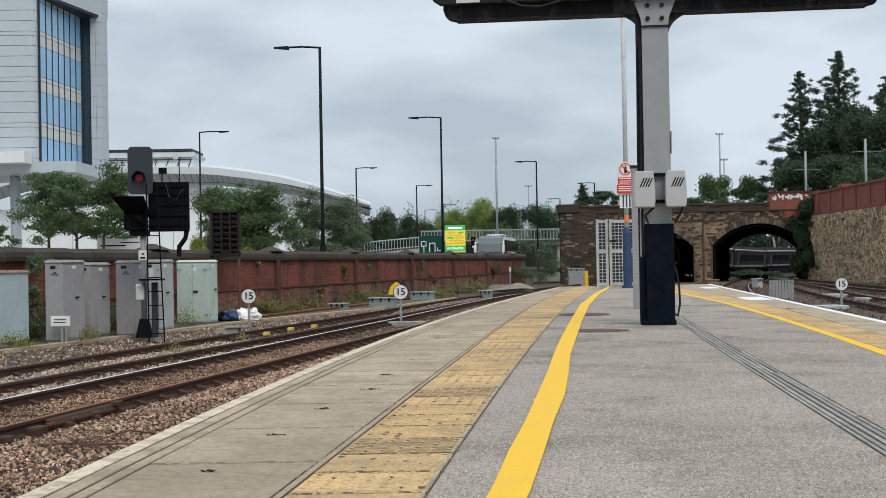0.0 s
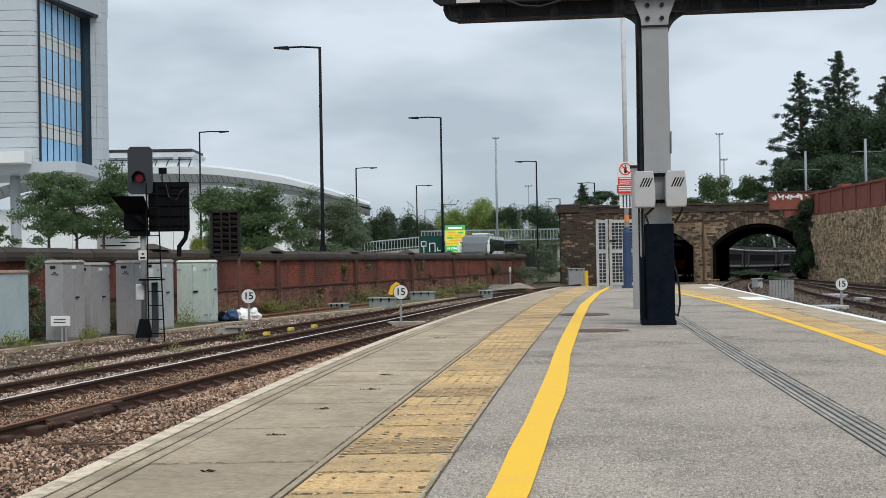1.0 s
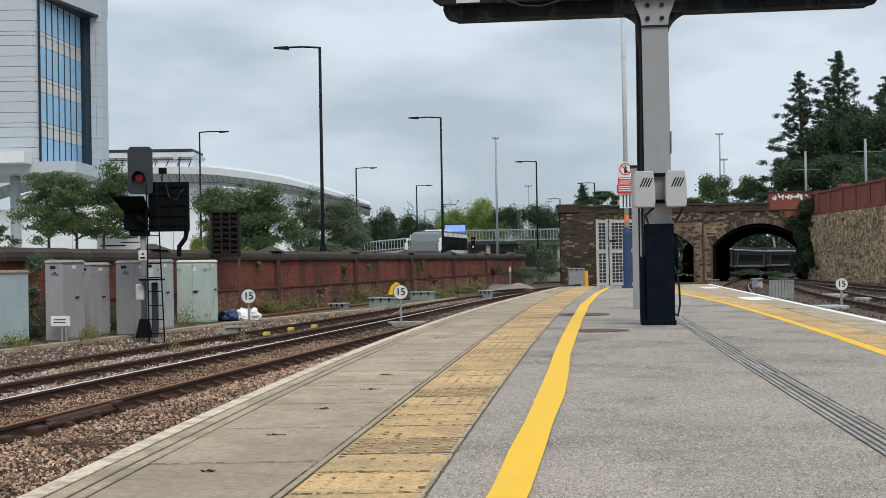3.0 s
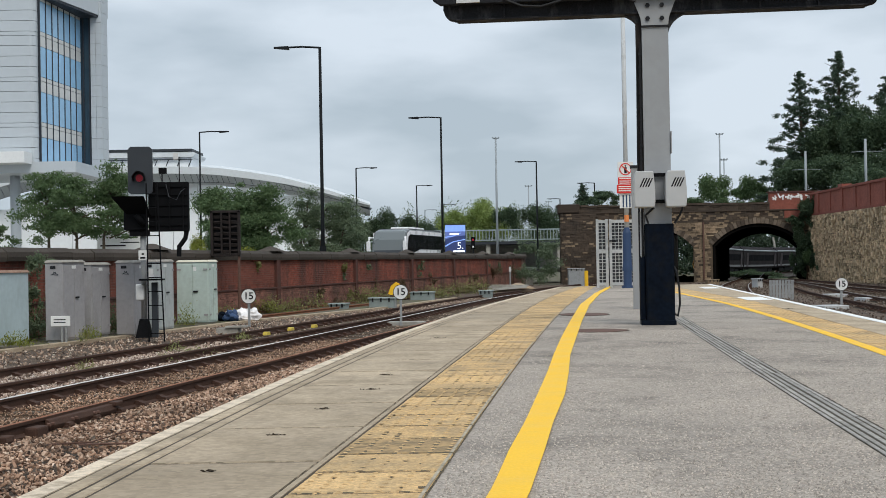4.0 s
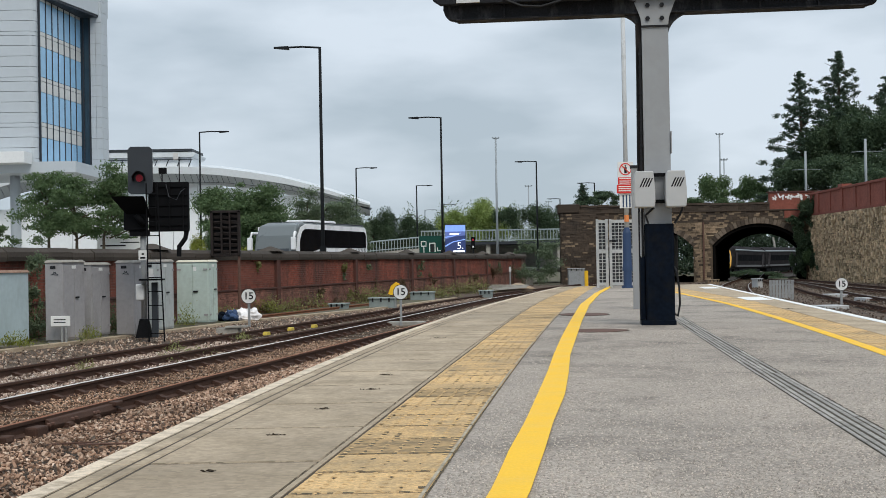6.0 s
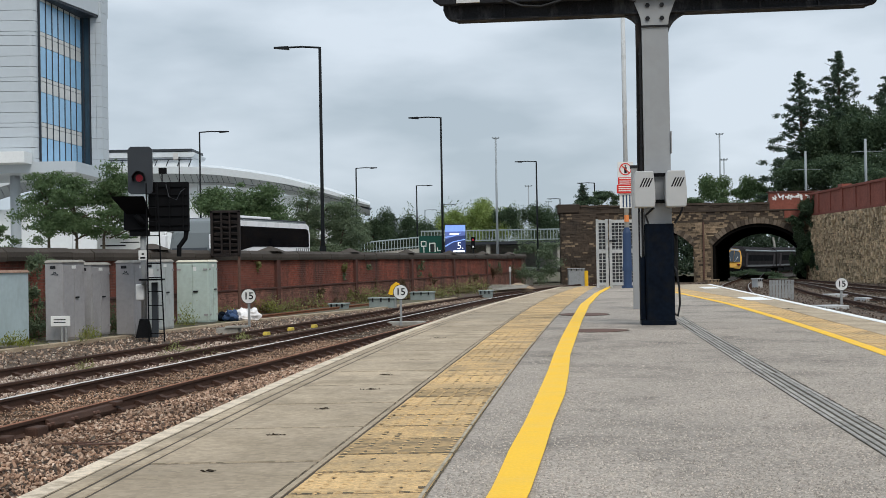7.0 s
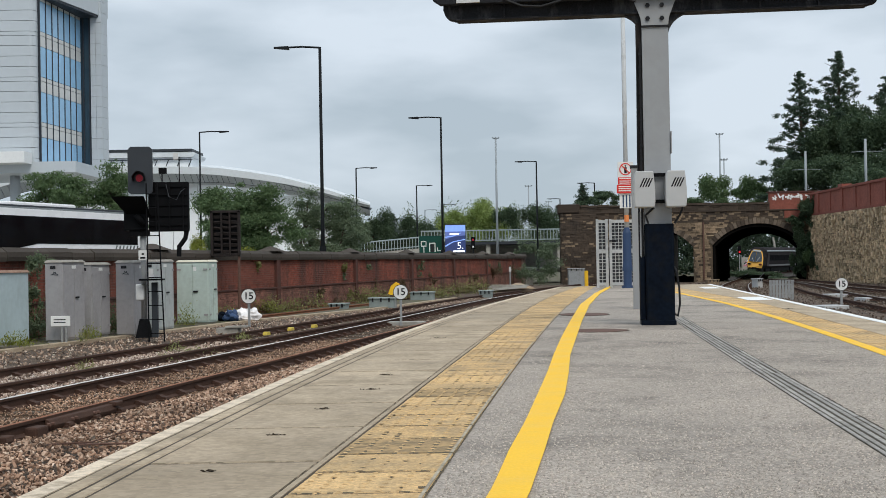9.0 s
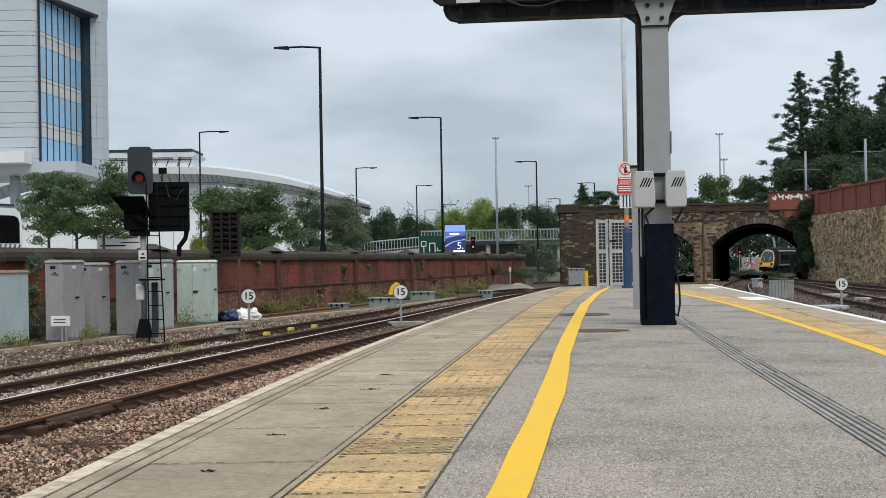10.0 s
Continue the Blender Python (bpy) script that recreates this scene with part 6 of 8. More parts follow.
part("picture_middle", S().prism([(-0.88, 2.25), (-0.2, 2.5), (0.88, 2.6), (0.88, 2.95), (-0.88, 2.95)], 0.04, 0.05, pose(0, 0, 0, 90)), M_S4, scn, m=BACK)
part("picture_stripe", S().prism([(-0.88, 1.75), (-0.2, 2.1), (0.88, 2.3), (0.88, 2.22), (-0.2, 2.0), (-0.88, 1.6)], 0.051, 0.054, pose(0, 0, 0, 90)), M_S1, scn, m=BACK)
part("picture_stripe", S().prism([(-0.88, 2.5), (-0.1, 2.62), (0.5, 2.86), (0.5, 2.8), (-0.1, 2.54), (-0.88, 2.4)], 0.051, 0.054, pose(0, 0, 0, 90)), M_S1, scn, m=BACK)
part("picture_block", S().box(-0.5, 0.3, -0.056, -0.051, 2.66, 2.8), M_S3, scn, m=BACK)
part("caption_bar", S().box(-0.2, 0.8, -0.055, -0.05, 1.15, 1.3), M_S3, scn, m=BACK)
part("numeral", text_mesh("5.", 0.85, M_S3, 0.004), None, scn, "white numeral 5", m=BACK @ pose(0.42, -0.06, 1.68, 90))
gs = thing("direction_sign", "green road direction sign with white route diagram", "road sign", pose(-1.39, 142.00, 0.91, 0, 0, 0) @ Matrix.Diagonal((1.224, 1.224, 1.224, 1)))
part("panel", S().box(-1.0, 1.1, 0, 0.05, 0.7, 2.25), M_GREEN, gs, "green sign panel")
for a, b, c, d in ((-0.85, -0.35, 1.72, 1.8), (-0.85, -0.78, 1.35, 1.8), (-0.42, -0.35, 1.35, 1.8), (-0.85, -0.35, 1.3, 1.38), (-0.62, -0.55, 0.75, 1.35), (-0.1, 0.45, 1.55, 1.63), (-0.1, -0.02, 0.8, 1.6), (0.38, 0.46, 0.8, 1.6), (0.6, 0.95, 0.85, 0.93), (0.6, 0.68, 0.85, 1.2)):
    part("route_line", S().box(a, b, -0.006, 0, c, d), M_SIGNW, gs)
part("route_block", S().box(0.05, 0.3, -0.006, 0, 0.8, 1.5), M_SIGNBK, gs)
for x in (-0.7, 0.8):
    part("post", S().tube([(x, 0.06, -1.2), (x, 0.06, 2.0)], 0.06, 8), M_STEEL, gs)
tlx = thing("traffic_light", "black traffic light with red lamp lit", "traffic light", pose(3.28, 140.00, 0.34, 0, 0, 0) @ Matrix.Diagonal((1.333, 1.333, 1.333, 1)))
part("pole", S().tube([(0, 0.1, -1.0), (0, 0.1, 2.0)], 0.05, 8), M_LAMP, tlx)
part("head", S().box(-0.16, 0.16, -0.1, 0.1, 1.35, 2.3), M_BLACK, tlx, bevel=0.03)
part("red_lamp", S().disc((0, -0.1, 2.08), 0.085, 0.03, 16), M_DIMRED, tlx, "lit red lamp")
part("side_mark", S().box(-0.06, 0.06, -0.12, -0.1, 1.45, 1.6), M_SIGNW, tlx)


def street_lamp(px, top, y, arm, label, base=-0.12, r=0.085, lean=0.0, mats=M_LAMP, head=True):
    """px: x of the column; arm: reach of its bracket, to either side."""
    t = thing("street_lamp", label, "street lamp", pose(px, y, base), "street lamps")
    h = top - base
    part("column", S().tube([(lean, 0, 0), (lean * 0.4, 0, h * 0.28), (0, 0, h)], r, 8, r * 0.62), mats, t, smooth=True)
    part("column_base", S().tube([(lean, 0, 0), (lean * 0.8, 0, h * 0.16)], r * 1.5, 8), mats, t)
    if head:
        part("arm", S().tube([(0, 0, h - 0.02), (arm * 0.5, 0, h + 0.03), (arm, 0, h + 0.0)], 0.045, 6), mats, t)
        sg_ = 1 if arm > 0 else -1
        lan = part("lantern", S().add([(arm - sg_ * 0.25, -0.12, h - 0.09), (arm + sg_ * 0.42, -0.08, h - 0.03), (arm + sg_ * 0.42, 0.08, h - 0.03), (arm - sg_ * 0.25, 0.12, h - 0.09),
                                       (arm - sg_ * 0.2, -0.1, h + 0.06), (arm + sg_ * 0.4, -0.06, h + 0.04), (arm + sg_ * 0.4, 0.06, h + 0.04), (arm - sg_ * 0.2, 0.1, h + 0.06)],
                                      [(3, 2, 1, 0), (4, 5, 6, 7), (0, 1, 5, 4), (1, 2, 6, 5), (2, 3, 7, 6), (3, 0, 4, 7)]), M_GPAINT if head == "pale" else mats, t, "flat lantern")
    return t


for x, z, y, reach, rad in ((-5.12, 10.0, 55, -1.55, 0.1), (0.0, 9.95, 82, -1.65, 0.1), (8.83, 9.97, 120, -1.6, 0.11), (-16.51, 9.91, 88, 1.6, 0.085), (-8.31, 10.01, 125, 1.65, 0.11), (-3.04, 9.95, 154, 1.5, 0.12), (0.21, 9.96, 205, 1.6, 0.13), (17.38, 9.82, 190, -1.5, 0.13), (17.77, 9.67, 150, -1.6, 0.12), (-3.11, 10.14, 230, 1.6, 0.12)):
    street_lamp(x, z, y, reach, 'tall dark street lamp with a flat lantern on a side arm', r=rad, lean=0.0)

# tall pale masts
def mast(label, x, z, y, r, cross):
    t = thing("light_mast", label, "light mast", pose(x, y, -0.12), "tall pale masts")
    part("column", S().tube([(0, 0, 0), (0, 0, z + 0.12)], r * 1.3, 8, r * 0.8), M_MAST, t, smooth=True)
    part("crossbar", S().box(-cross, cross, -0.06, 0.06, z - 0.1, z + 0.02), M_MAST, t)
    for o in (-cross, 0, cross):
        part("floodlight", S().box(o - 0.1, o + 0.1, -0.15, 0.1, z + 0.0, z + 0.12), M_MAST, t)


mast("tall slim pale mast with a cross head", 6.35, 15.21, 150, 0.13, 0.34)
mast("tall slim pale mast with a cross head", 36.76, 17.15, 170, 0.12, 0.42)
mast("short slim mast with a cross head", 32.90, 12.24, 150, 0.08, 0.35)
mast("distant slim mast with a cross head", 14.10, 13.08, 210, 0.12, 0.5)
mast("distant slim mast with a cross head", 19.02, 11.37, 230, 0.12, 0.5)
for x, z, y in ((31.66, 9.83, 112), (32.94, 9.74, 100)):
    single("wire_post", S().tube([(x, y, 3.6), (x, y, z)], 0.10, 8), M_MAST, "pale tubular post on the bank", "post", group="pale posts on the bank", smooth=True)


# ---- office building ----
OZ1, OZ2 = 105.0, 115.0
GX0, GX1 = -33.0, -32.0
ob_ = thing("office_building", "pale grey clad office building with tall blue glass strip", "office building")
OB, OT = 9.5, 34.0


def clad_row(z0, z1):
    """One long cladding panel that turns a rounded corner into the glazed side."""
    arc = [(GX0 - 0.5 + 0.5 * math.sin(radians(a)), OZ1 + 0.5 - 0.5 * math.cos(radians(a))) for a in range(0, 91, 15)]
    part("panel", S().prism([(-62, OZ1)] + arc + [(GX0 - 0.02, OZ1 + 0.75), (GX0 - 0.14, OZ1 + 0.75), (GX0 - 0.14, OZ1 + 0.6), (GX0 - 0.6, OZ1 + 0.14), (-62, OZ1 + 0.14)], z0 + 0.018, z1 - 0.018), M_CLAD, ob_)


z = 8.95
while z < OT:
    for h in (0.86, 0.86, 0.86, 0.82, 0.35):
        clad_row(max(z, OB), z + h)
        z += h
part("cladding_backing", S().box(-62, GX0 - 0.55, OZ1 + 0.1, OZ1 + 0.5, OB, OT).box(-34, GX0 - 0.12, OZ1 + 0.45, OZ1 + 0.7, OB, OT), M_CLADJ, ob_, "recessed joints")
part("core", S().add([(-62, OZ1 + 0.6, OB), (GX0 - 0.3, OZ1 + 0.6, OB), (GX1 - 0.3, OZ2 + 0.3, OB), (-62, OZ2 + 0.3, OB), (-62, OZ1 + 0.6, OT), (GX0 - 0.3, OZ1 + 0.6, OT), (GX1 - 0.3, OZ2 + 0.3, OT), (-62, OZ2 + 0.3, OT)],
                     [(3, 2, 1, 0), (4, 5, 6, 7), (0, 1, 5, 4), (1, 2, 6, 5), (2, 3, 7, 6), (3, 0, 4, 7)]), M_CLADJ, ob_, "building core")
part("soffit", S().box(-62, -29.8, OZ1 - 0.1, OZ2 + 1.4, OB - 0.9, OB), M_CLAD, ob_, "pale soffit band")
NB = 7
for c in range(NB):
    y0, y1 = OZ1 + 0.85 + (OZ2 - OZ1 - 1.05) * c / NB, OZ1 + 0.85 + (OZ2 - OZ1 - 1.05) * (c + 1) / NB
    xa, xb = GX0 + (y0 - OZ1) * 0.1, GX0 + (y1 - OZ1) * 0.1
    for k in range(7):
        zb = 9.13 + 3.75 * k
        for z0, z1, m_ in ((zb, zb + 2.46, M_GLASS), (zb + 2.5, zb + 3.36, M_SPAN), (zb + 3.4, zb + 3.71, M_SPAN)):
            z0 = max(z0, OB)
            part("pane" if m_ is M_GLASS else "spandrel", S().add([(xa, y0 + 0.07, z0), (xb, y1 - 0.07, z0), (xb, y1 - 0.07, z1), (xa, y0 + 0.07, z1), (xa - 0.1, y0 + 0.07, z0), (xb - 0.1, y1 - 0.07, z0), (xb - 0.1, y1 - 0.07, z1), (xa - 0.1, y0 + 0.07, z1)],
                                               [(0, 1, 2, 3), (7, 6, 5, 4), (0, 4, 5, 1), (1, 5, 6, 2), (2, 6, 7, 3), (3, 7, 4, 0)]), m_, ob_)
    part("mullion", S().box(xa - 0.2, xa + 0.06, y0 - 0.07, y0 + 0.05, OB, OT), M_MULL, ob_, "dark vertical mullion")
part("glass_return", S().box(GX1 - 0.3, -31.1, OZ2 - 0.05, OZ2 + 0.3, OB, OT), M_GLASSDK, ob_, "dark return glazing")
for x in (-31.85, -31.3):
    part("mullion", S().box(x - 0.05, x + 0.05, OZ2 - 0.12, OZ2, OB, OT), M_MULL, ob_, "dark vertical mullion")
for r in range(28):
    for x0, x1 in ((-31.15, -30.7), (-30.68, -30.17)):
        part("panel", S().prism([(x0, OZ2 - 0.25), (x1, OZ2 - 0.25), (x1 + 0.15, OZ2 + 1.3), (x0 + 0.15, OZ2 + 1.3)], OB + r * 0.94, OB + r * 0.94 + 0.915), M_CLAD, ob_)
part("fin_core", S().prism([(-31.1, OZ2 - 0.2), (-30.2, OZ2 - 0.2), (-30.05, OZ2 + 1.25), (-30.95, OZ2 + 1.25)], OB, OB + 26), M_CLADJ, ob_)
rim = [(GX0 - 0.2, OZ1 + 0.6), (-32.3, OZ1 + 0.6), (-29.98, OZ2 + 1.45), (GX1 - 0.4, OZ2 + 1.45)]
part("roof_slab", S().prism(rim, 23.3, 35), M_CLAD, ob_, "projecting pale roof frame")
# dark underside sheet: dark material, with the overhang's shadow added to its colour
part("roof_soffit", S().prism([(GX0 - 0.15, OZ1 + 0.7), (-32.33, OZ1 + 0.7), (-30.2, OZ2 + 0.9), (GX1 - 0.35, OZ2 + 0.9)], 23.1, 23.296), M_MULL, ob_, "dark soffit sheet, its shadow partly in the colour")
part("canopy_band", S().box(-44, -33.37, 103, 105, 9.3, 10.2), M_WPAINT, ob_, "white sign band")
for px_ in (-35.78, -42.0):
    part("column", S().tube([(px_, 108, -0.12), (px_, 108, OB - 0.5)], 0.42, 14), M_CLAD, ob_, "round pale column", smooth=True)
part("ground_floor", S().box(-62, -45, 110, 119, -0.12, OB - 0.8), M_WWALL, ob_, "pale recessed ground floor")

# ---- hall with a sweeping curved roof ----
HY = 150.0
hall = thing("curved_roof_hall", "white hall with a long sweeping curved roof", "building")


# roof line, falling to the east
ROOF = [(-60.0, 8.3), (-51.6, 11.15), (-47.3, 12.1), (-43.0, 12.5), (-36.0, 12.5), (-29.4, 12.35), (-25.1, 12.05), (-18.5, 10.9), (-13.3, 9.4), (-8.4, 7.65)]
fine_roof = smooth_line(ROOF, 7)


def under(i):
    f = i / (len(fine_roof) - 1)
    return 1.55 * (1 - f ** 4) + 0.3


vs, fs = [], []
for i, (x, z) in enumerate(fine_roof):
    vs += [(x, HY, z), (x * 1.167, HY + 25, z * 1.167 + 0.2), (x, HY, z - 0.8 * min(1, under(i) / 1.5)), (x * 1.17, HY + 25, z - 0.5)]
for i in range(len(fine_roof) - 1):
    a = 4 * i
    fs += [(a, a + 4, a + 5, a + 1), (a + 2, a + 3, a + 7, a + 6), (a, a + 2, a + 6, a + 4), (a + 1, a + 5, a + 7, a + 3)]
fs += [(0, 1, 3, 2), (len(vs) - 4, len(vs) - 2, len(vs) - 1, len(vs) - 3)]
part("roof", S().add(vs, fs), M_ROOFW, hall, "pale curved roof edge")
for i in range(len(fine_roof) - 1):
    (xa, za), (xb, zb) = fine_roof[i], fine_roof[i + 1]
    x0, x1 = xa + 0.04, xb - 0.04
    za_, zb_ = za - 0.75, zb - 0.75
    ua, ub = max(0.05, under(i) - 0.75), max(0.05, under(i + 1) - 0.75)
    part("soffit_panel", S().add([(x0, HY + 0.3, za_), (x1, HY + 0.3, zb_), (x1 + 0.15, HY + 1.6, zb_ - ub), (x0 + 0.15, HY + 1.6, za_ - ua), (x0, HY + 0.5, za_), (x1, HY + 0.5, zb_), (x1 + 0.15, HY + 1.8, zb_ - ub), (x0 + 0.15, HY + 1.8, za_ - ua)],
                                 [(0, 1, 2, 3), (7, 6, 5, 4), (0, 4, 5, 1), (1, 5, 6, 2), (2, 6, 7, 3), (3, 7, 4, 0)]), M_ROOFG, hall)
part("soffit_back", S().add([(x, HY + 0.55, z - 0.7) for x, z in fine_roof] + [(x + 0.15, HY + 1.85, z - under(i) - 0.05) for i, (x, z) in enumerate(fine_roof)],
                            [(i, i + 1, len(fine_roof) + i + 1, len(fine_roof) + i) for i in range(len(fine_roof) - 1)]), M_MULL, hall, "dark soffit frame")
for k in range(-6, 11):
    xw = -44 + 3.0 * k
    zt = 10.6 - max(0, -44 - xw) * 0.3 - max(0, xw + 30) * 0.16 - max(0, xw + 18) * 0.12
    part("wall_panel", S().box(xw + 0.03, xw + 2.97, HY + 3, HY + 3.3, -0.12, zt), M_WWALL, hall)
part("upper_storey", S().box(-42, -29.8, HY + 3.2, HY + 9, 11.6, 13.75), M_WWALL, hall, "pale upper storey")
part("upper_roof", S().prism([(-42.5, 14.45), (-29.5, 14.38), (-29.2, 14.2), (-29.5, 13.78), (-42.5, 13.78)], -HY - 10, -HY - 2.9, pose(0, 0, 0, 90)), M_ROOFW, hall, "pale upper roof edge")
part("upper_roof_top", S().box(-42.5, -29.6, HY + 2.8, HY + 10, 14.46, 14.75), M_CHAR, hall)
part("clerestory_rail", S().box(-42, -29.6, HY + 2.9, HY + 3.1, 13.45, 13.55), M_MULL, hall)
for k in range(9):
    part("clerestory_bar", S().tube([(-40.5 + 1.35 * k, HY + 2.95, 13.5), (-41.0 + 1.35 * k, HY + 2.95, 12.3)], 0.06, 5), M_MULL, hall)
# white banner with unreadable lines, behind the trees
bn = thing("site_banner", "white site hoarding banner with faded lines", "banner", pose(-21.57, 86.00, 2.28))
part("board", S().box(-1.5, 1.4, 0, 0.06, -1.2, 0.75), M_WPAINT, bn)
for x in (-1.3, 1.2):
    part("post", S().box(x - 0.05, x + 0.05, 0.06, 0.14, -2.6, 0.6), M_STEEL, bn)
for z, a, b in ((0.42, -0.2, 1.2), (0.1, 0.05, 1.3)):
    part("text_bar", S().box(a, b, -0.01, 0, z, z + 0.07), M_LAMP, bn)
part("text_bar", S().box(-1.3, 0.4, -0.01, 0, -0.12, -0.02), M_TRAINR, bn)
single("guard_rail", S().box(-44, -14, 92, 92.08, 0.9, 1.0).box(-44, -14, 92, 92.08, 0.4, 0.46), M_RAILGN, "pale steel guard rail beside the road", "railing")

# ---- trees ----
broadleaf("mid-green street tree with several stems behind the wall", -23.6, 83, -0.12, 7.9, 6.4, M_LEAF, 1, 3, 13000, 0.17, 0.42, "street trees")
broadleaf("mid-green street tree half hidden by the building", -29.4, 82, -0.12, 4.6, 3.4, M_LEAF, 21, 2, 3500, 0.17, 0.3, "street trees")
broadleaf("round green street tree behind the wall", -13.4, 88, -0.12, 6.8, 5.0, M_LEAF, 9, 3, 22000, 0.17, 0.08, "street trees", clump=1.8)
broadleaf("grey-green willow-leaved tree behind the wall", -9.6, 101, -0.12, 6.6, 5.6, M_LEAFGREY, 3, 3, 12000, 0.16, 0.08, "street trees", clump=1.6)
broadleaf("grey-green small tree behind the wall", -7.6, 104, -0.12, 5.3, 3.6, M_LEAFGREY, 31, 2, 4500, 0.17, 0.08, "street trees")
thicket("flowering_shrub", "yellow-green shrub behind the wall", [(-16.0, 84, 1.2, 0.9, 0.8, 1.6), (-12.2, 82, 0.9, 1.3, 0.8, 1.0)], M_LEAFYEL, 4, 1800, 0.13, kind="")
for k, (x, h, w) in enumerate(((-9.4, 6.6, 8), (-6.8, 7.4, 7.5), (-4.4, 6.8, 8), (-1.6, 5.8, 7))):
    conifer("distant dark green pine beyond the road", x, 175, -0.12, h, w, 40 + k, 3600, "distant pines")
woods = []
rw_ = random.Random(12)
for k in range(34):
    x = -14 + 1.25 * k
    woods.append((x, 190 + rw_.uniform(-6, 10), 2.2, 2.6, 2.0, rw_.uniform(4.4, 6.2) + 1.6 * (k > 10) - 0.8 * (k > 22)))
thicket("distant_woods", "distant mixed green trees beyond the road", woods, M_LEAFFAR, 5, 34000, 0.27, "trees")
thicket("distant_woods", "distant yellow-green tree tops", [(4.33, 180.00, 6.15, 4.0, 2, 3.6), (7.10, 182.00, 6.72, 3.4, 2, 3.0), (1.33, 182.00, 5.87, 2.4, 2, 2.2)], M_LEAFLIME, 6, 9500, 0.22, "trees")
thicket("distant_woods", "distant dark evergreen tops", [(-7.70, 170.00, 4.4, 3.2, 2, 3.2), (-3.6, 171.00, 4.0, 2.8, 2, 2.8), (9.52, 178.00, 5.6, 3.0, 2, 3.0), (12.65, 178.00, 5.7, 2.6, 2, 3.2), (15.22, 178.00, 5.4, 2.4, 2, 3.0)], M_LEAFDK, 7, 16000, 0.22, "trees")
thicket("bridge_bushes", "mixed green bushes behind the bridge parapet", [(28.13, 132.00, 7.16, 2.2, 2, 2.3), (30.76, 128.00, 6.90, 1.9, 1.5, 1.9), (28.95, 128.00, 6.32, 2.0, 1.5, 1.2), (31.39, 125.00, 5.91, 1.5, 1.2, 0.9), (26.02, 135.00, 6.17, 1.6, 1.5, 0.9)], M_LEAF, 8, 11000, 0.2, "bushes")
thicket("viaduct_bushes", "dark scrub in front of the viaduct wall", [(9.28, 147.00, 1.76, 1.8, 0.8, 1.2), (11.21, 147.00, 1.73, 2.0, 0.8, 1.5), (12.95, 147.00, 1.57, 1.8, 0.8, 1.7)], M_LEAFGREY, 19, 1200, 0.2, "bushes")
thicket("bridge_bushes", "dark bushes behind the left end of the bridge", [(17.78, 140.00, 7.33, 1.6, 1.5, 0.9), (15.24, 135.00, 6.54, 1.4, 1.5, 0.8)], M_LEAFDK, 18, 3000, 0.2, "bushes")
conifer("small dark conifer behind the bridge", 14.73, 135, 3.5, 5.0, 2.2, 63, 1500, "bridge conifers")
conifer("tall dark pine on the bank", 34.07, 122, 3.6, 14.6, 8.4, 51, 12000, "tall pines on the bank")
conifer("tall dark pine on the bank", 39.01, 126, 3.6, 17.2, 11.0, 52, 15000, "tall pines on the bank")
conifer("tall dark pine on the bank", 41.62, 120, 3.6, 13.8, 10.0, 53, 12000, "tall pines on the bank")
thicket("bank_woods", "dense dark green trees on the bank", [(40.55, 125.00, 11.13, 4.2, 3, 4.4), (36.88, 122.00, 10.23, 3.2, 3, 3.6), (40.34, 118.00, 10.10, 3.2, 3, 4.5), (33.56, 118.00, 8.04, 3.2, 2.5, 1.8), (36.56, 116.00, 7.95, 3.5, 2.5, 2.0), (38.25, 112.00, 7.90, 3.2, 2.5, 2.2), (31.74, 118.00, 7.40, 1.6, 1.6, 1.2), (38, 105, 5.0, 7, 4, 2.5)], M_LEAFDK, 9, 34000, 0.27, "trees")
thicket("ivy", "dark ivy hanging over the arch and wall corner", [(28.0, 97.2, 3.0, 0.9, 0.6, 1.2), (27.7, 97.0, 1.2, 0.75, 0.6, 1.3), (27.4, 97.3, 0.0, 0.7, 0.5, 1.0), (26.9, 97.6, 3.4, 0.8, 0.35, 0.6), (27.9, 96.0, -0.2, 0.8, 0.9, 1.1), (27.6, 97.3, 4.2, 0.7, 0.4, 0.9), (28.2, 96.8, 4.6, 0.45, 0.4, 0.9), (27.0, 97.4, 2.6, 0.5, 0.35, 0.8), (26.9, 97.3, 1.6, 0.6, 0.35, 1.1), (26.7, 97.4, 0.2, 0.6, 0.35, 1.2), (27.4, 96.9, 3.8, 0.5, 0.35, 0.7)], M_LEAFDK, 10, 20000, 0.13, "ivy")
thicket("ivy", "lighter green climber at the arch foot", [(27.6, 96.6, 0.3, 0.7, 0.5, 1.0)], M_LEAF, 20, 1500, 0.12, "ivy")
# cutting seen through the arches
cut = []
for k in range(22):
    cut.append((34 + 2.9 * k, 262 + rw_.uniform(-8, 8), 1.0, 5, 4, rw_.uniform(8, 13)))
    cut.append((34 + 3.4 * k, 280 + rw_.uniform(-6, 6), 2.0, 6, 4, rw_.uniform(10, 14)))
thicket("cutting_woods", "dark green trees lining the cutting beyond the bridge", cut, M_LEAFDEEP, 11, 20000, 0.7, "trees")
thicket("cutting_brush", "rough yellow-green grass bank below the far track", [(33.88, 150.00, -1.40, 2.2, 1.5, 0.5), (35.53, 150.00, -1.37, 2.6, 1.5, 0.6), (38.00, 152.00, -1.50, 2.2, 1.5, 0.5)], M_LEAFDK, 13, 3500, 0.16, "grass")
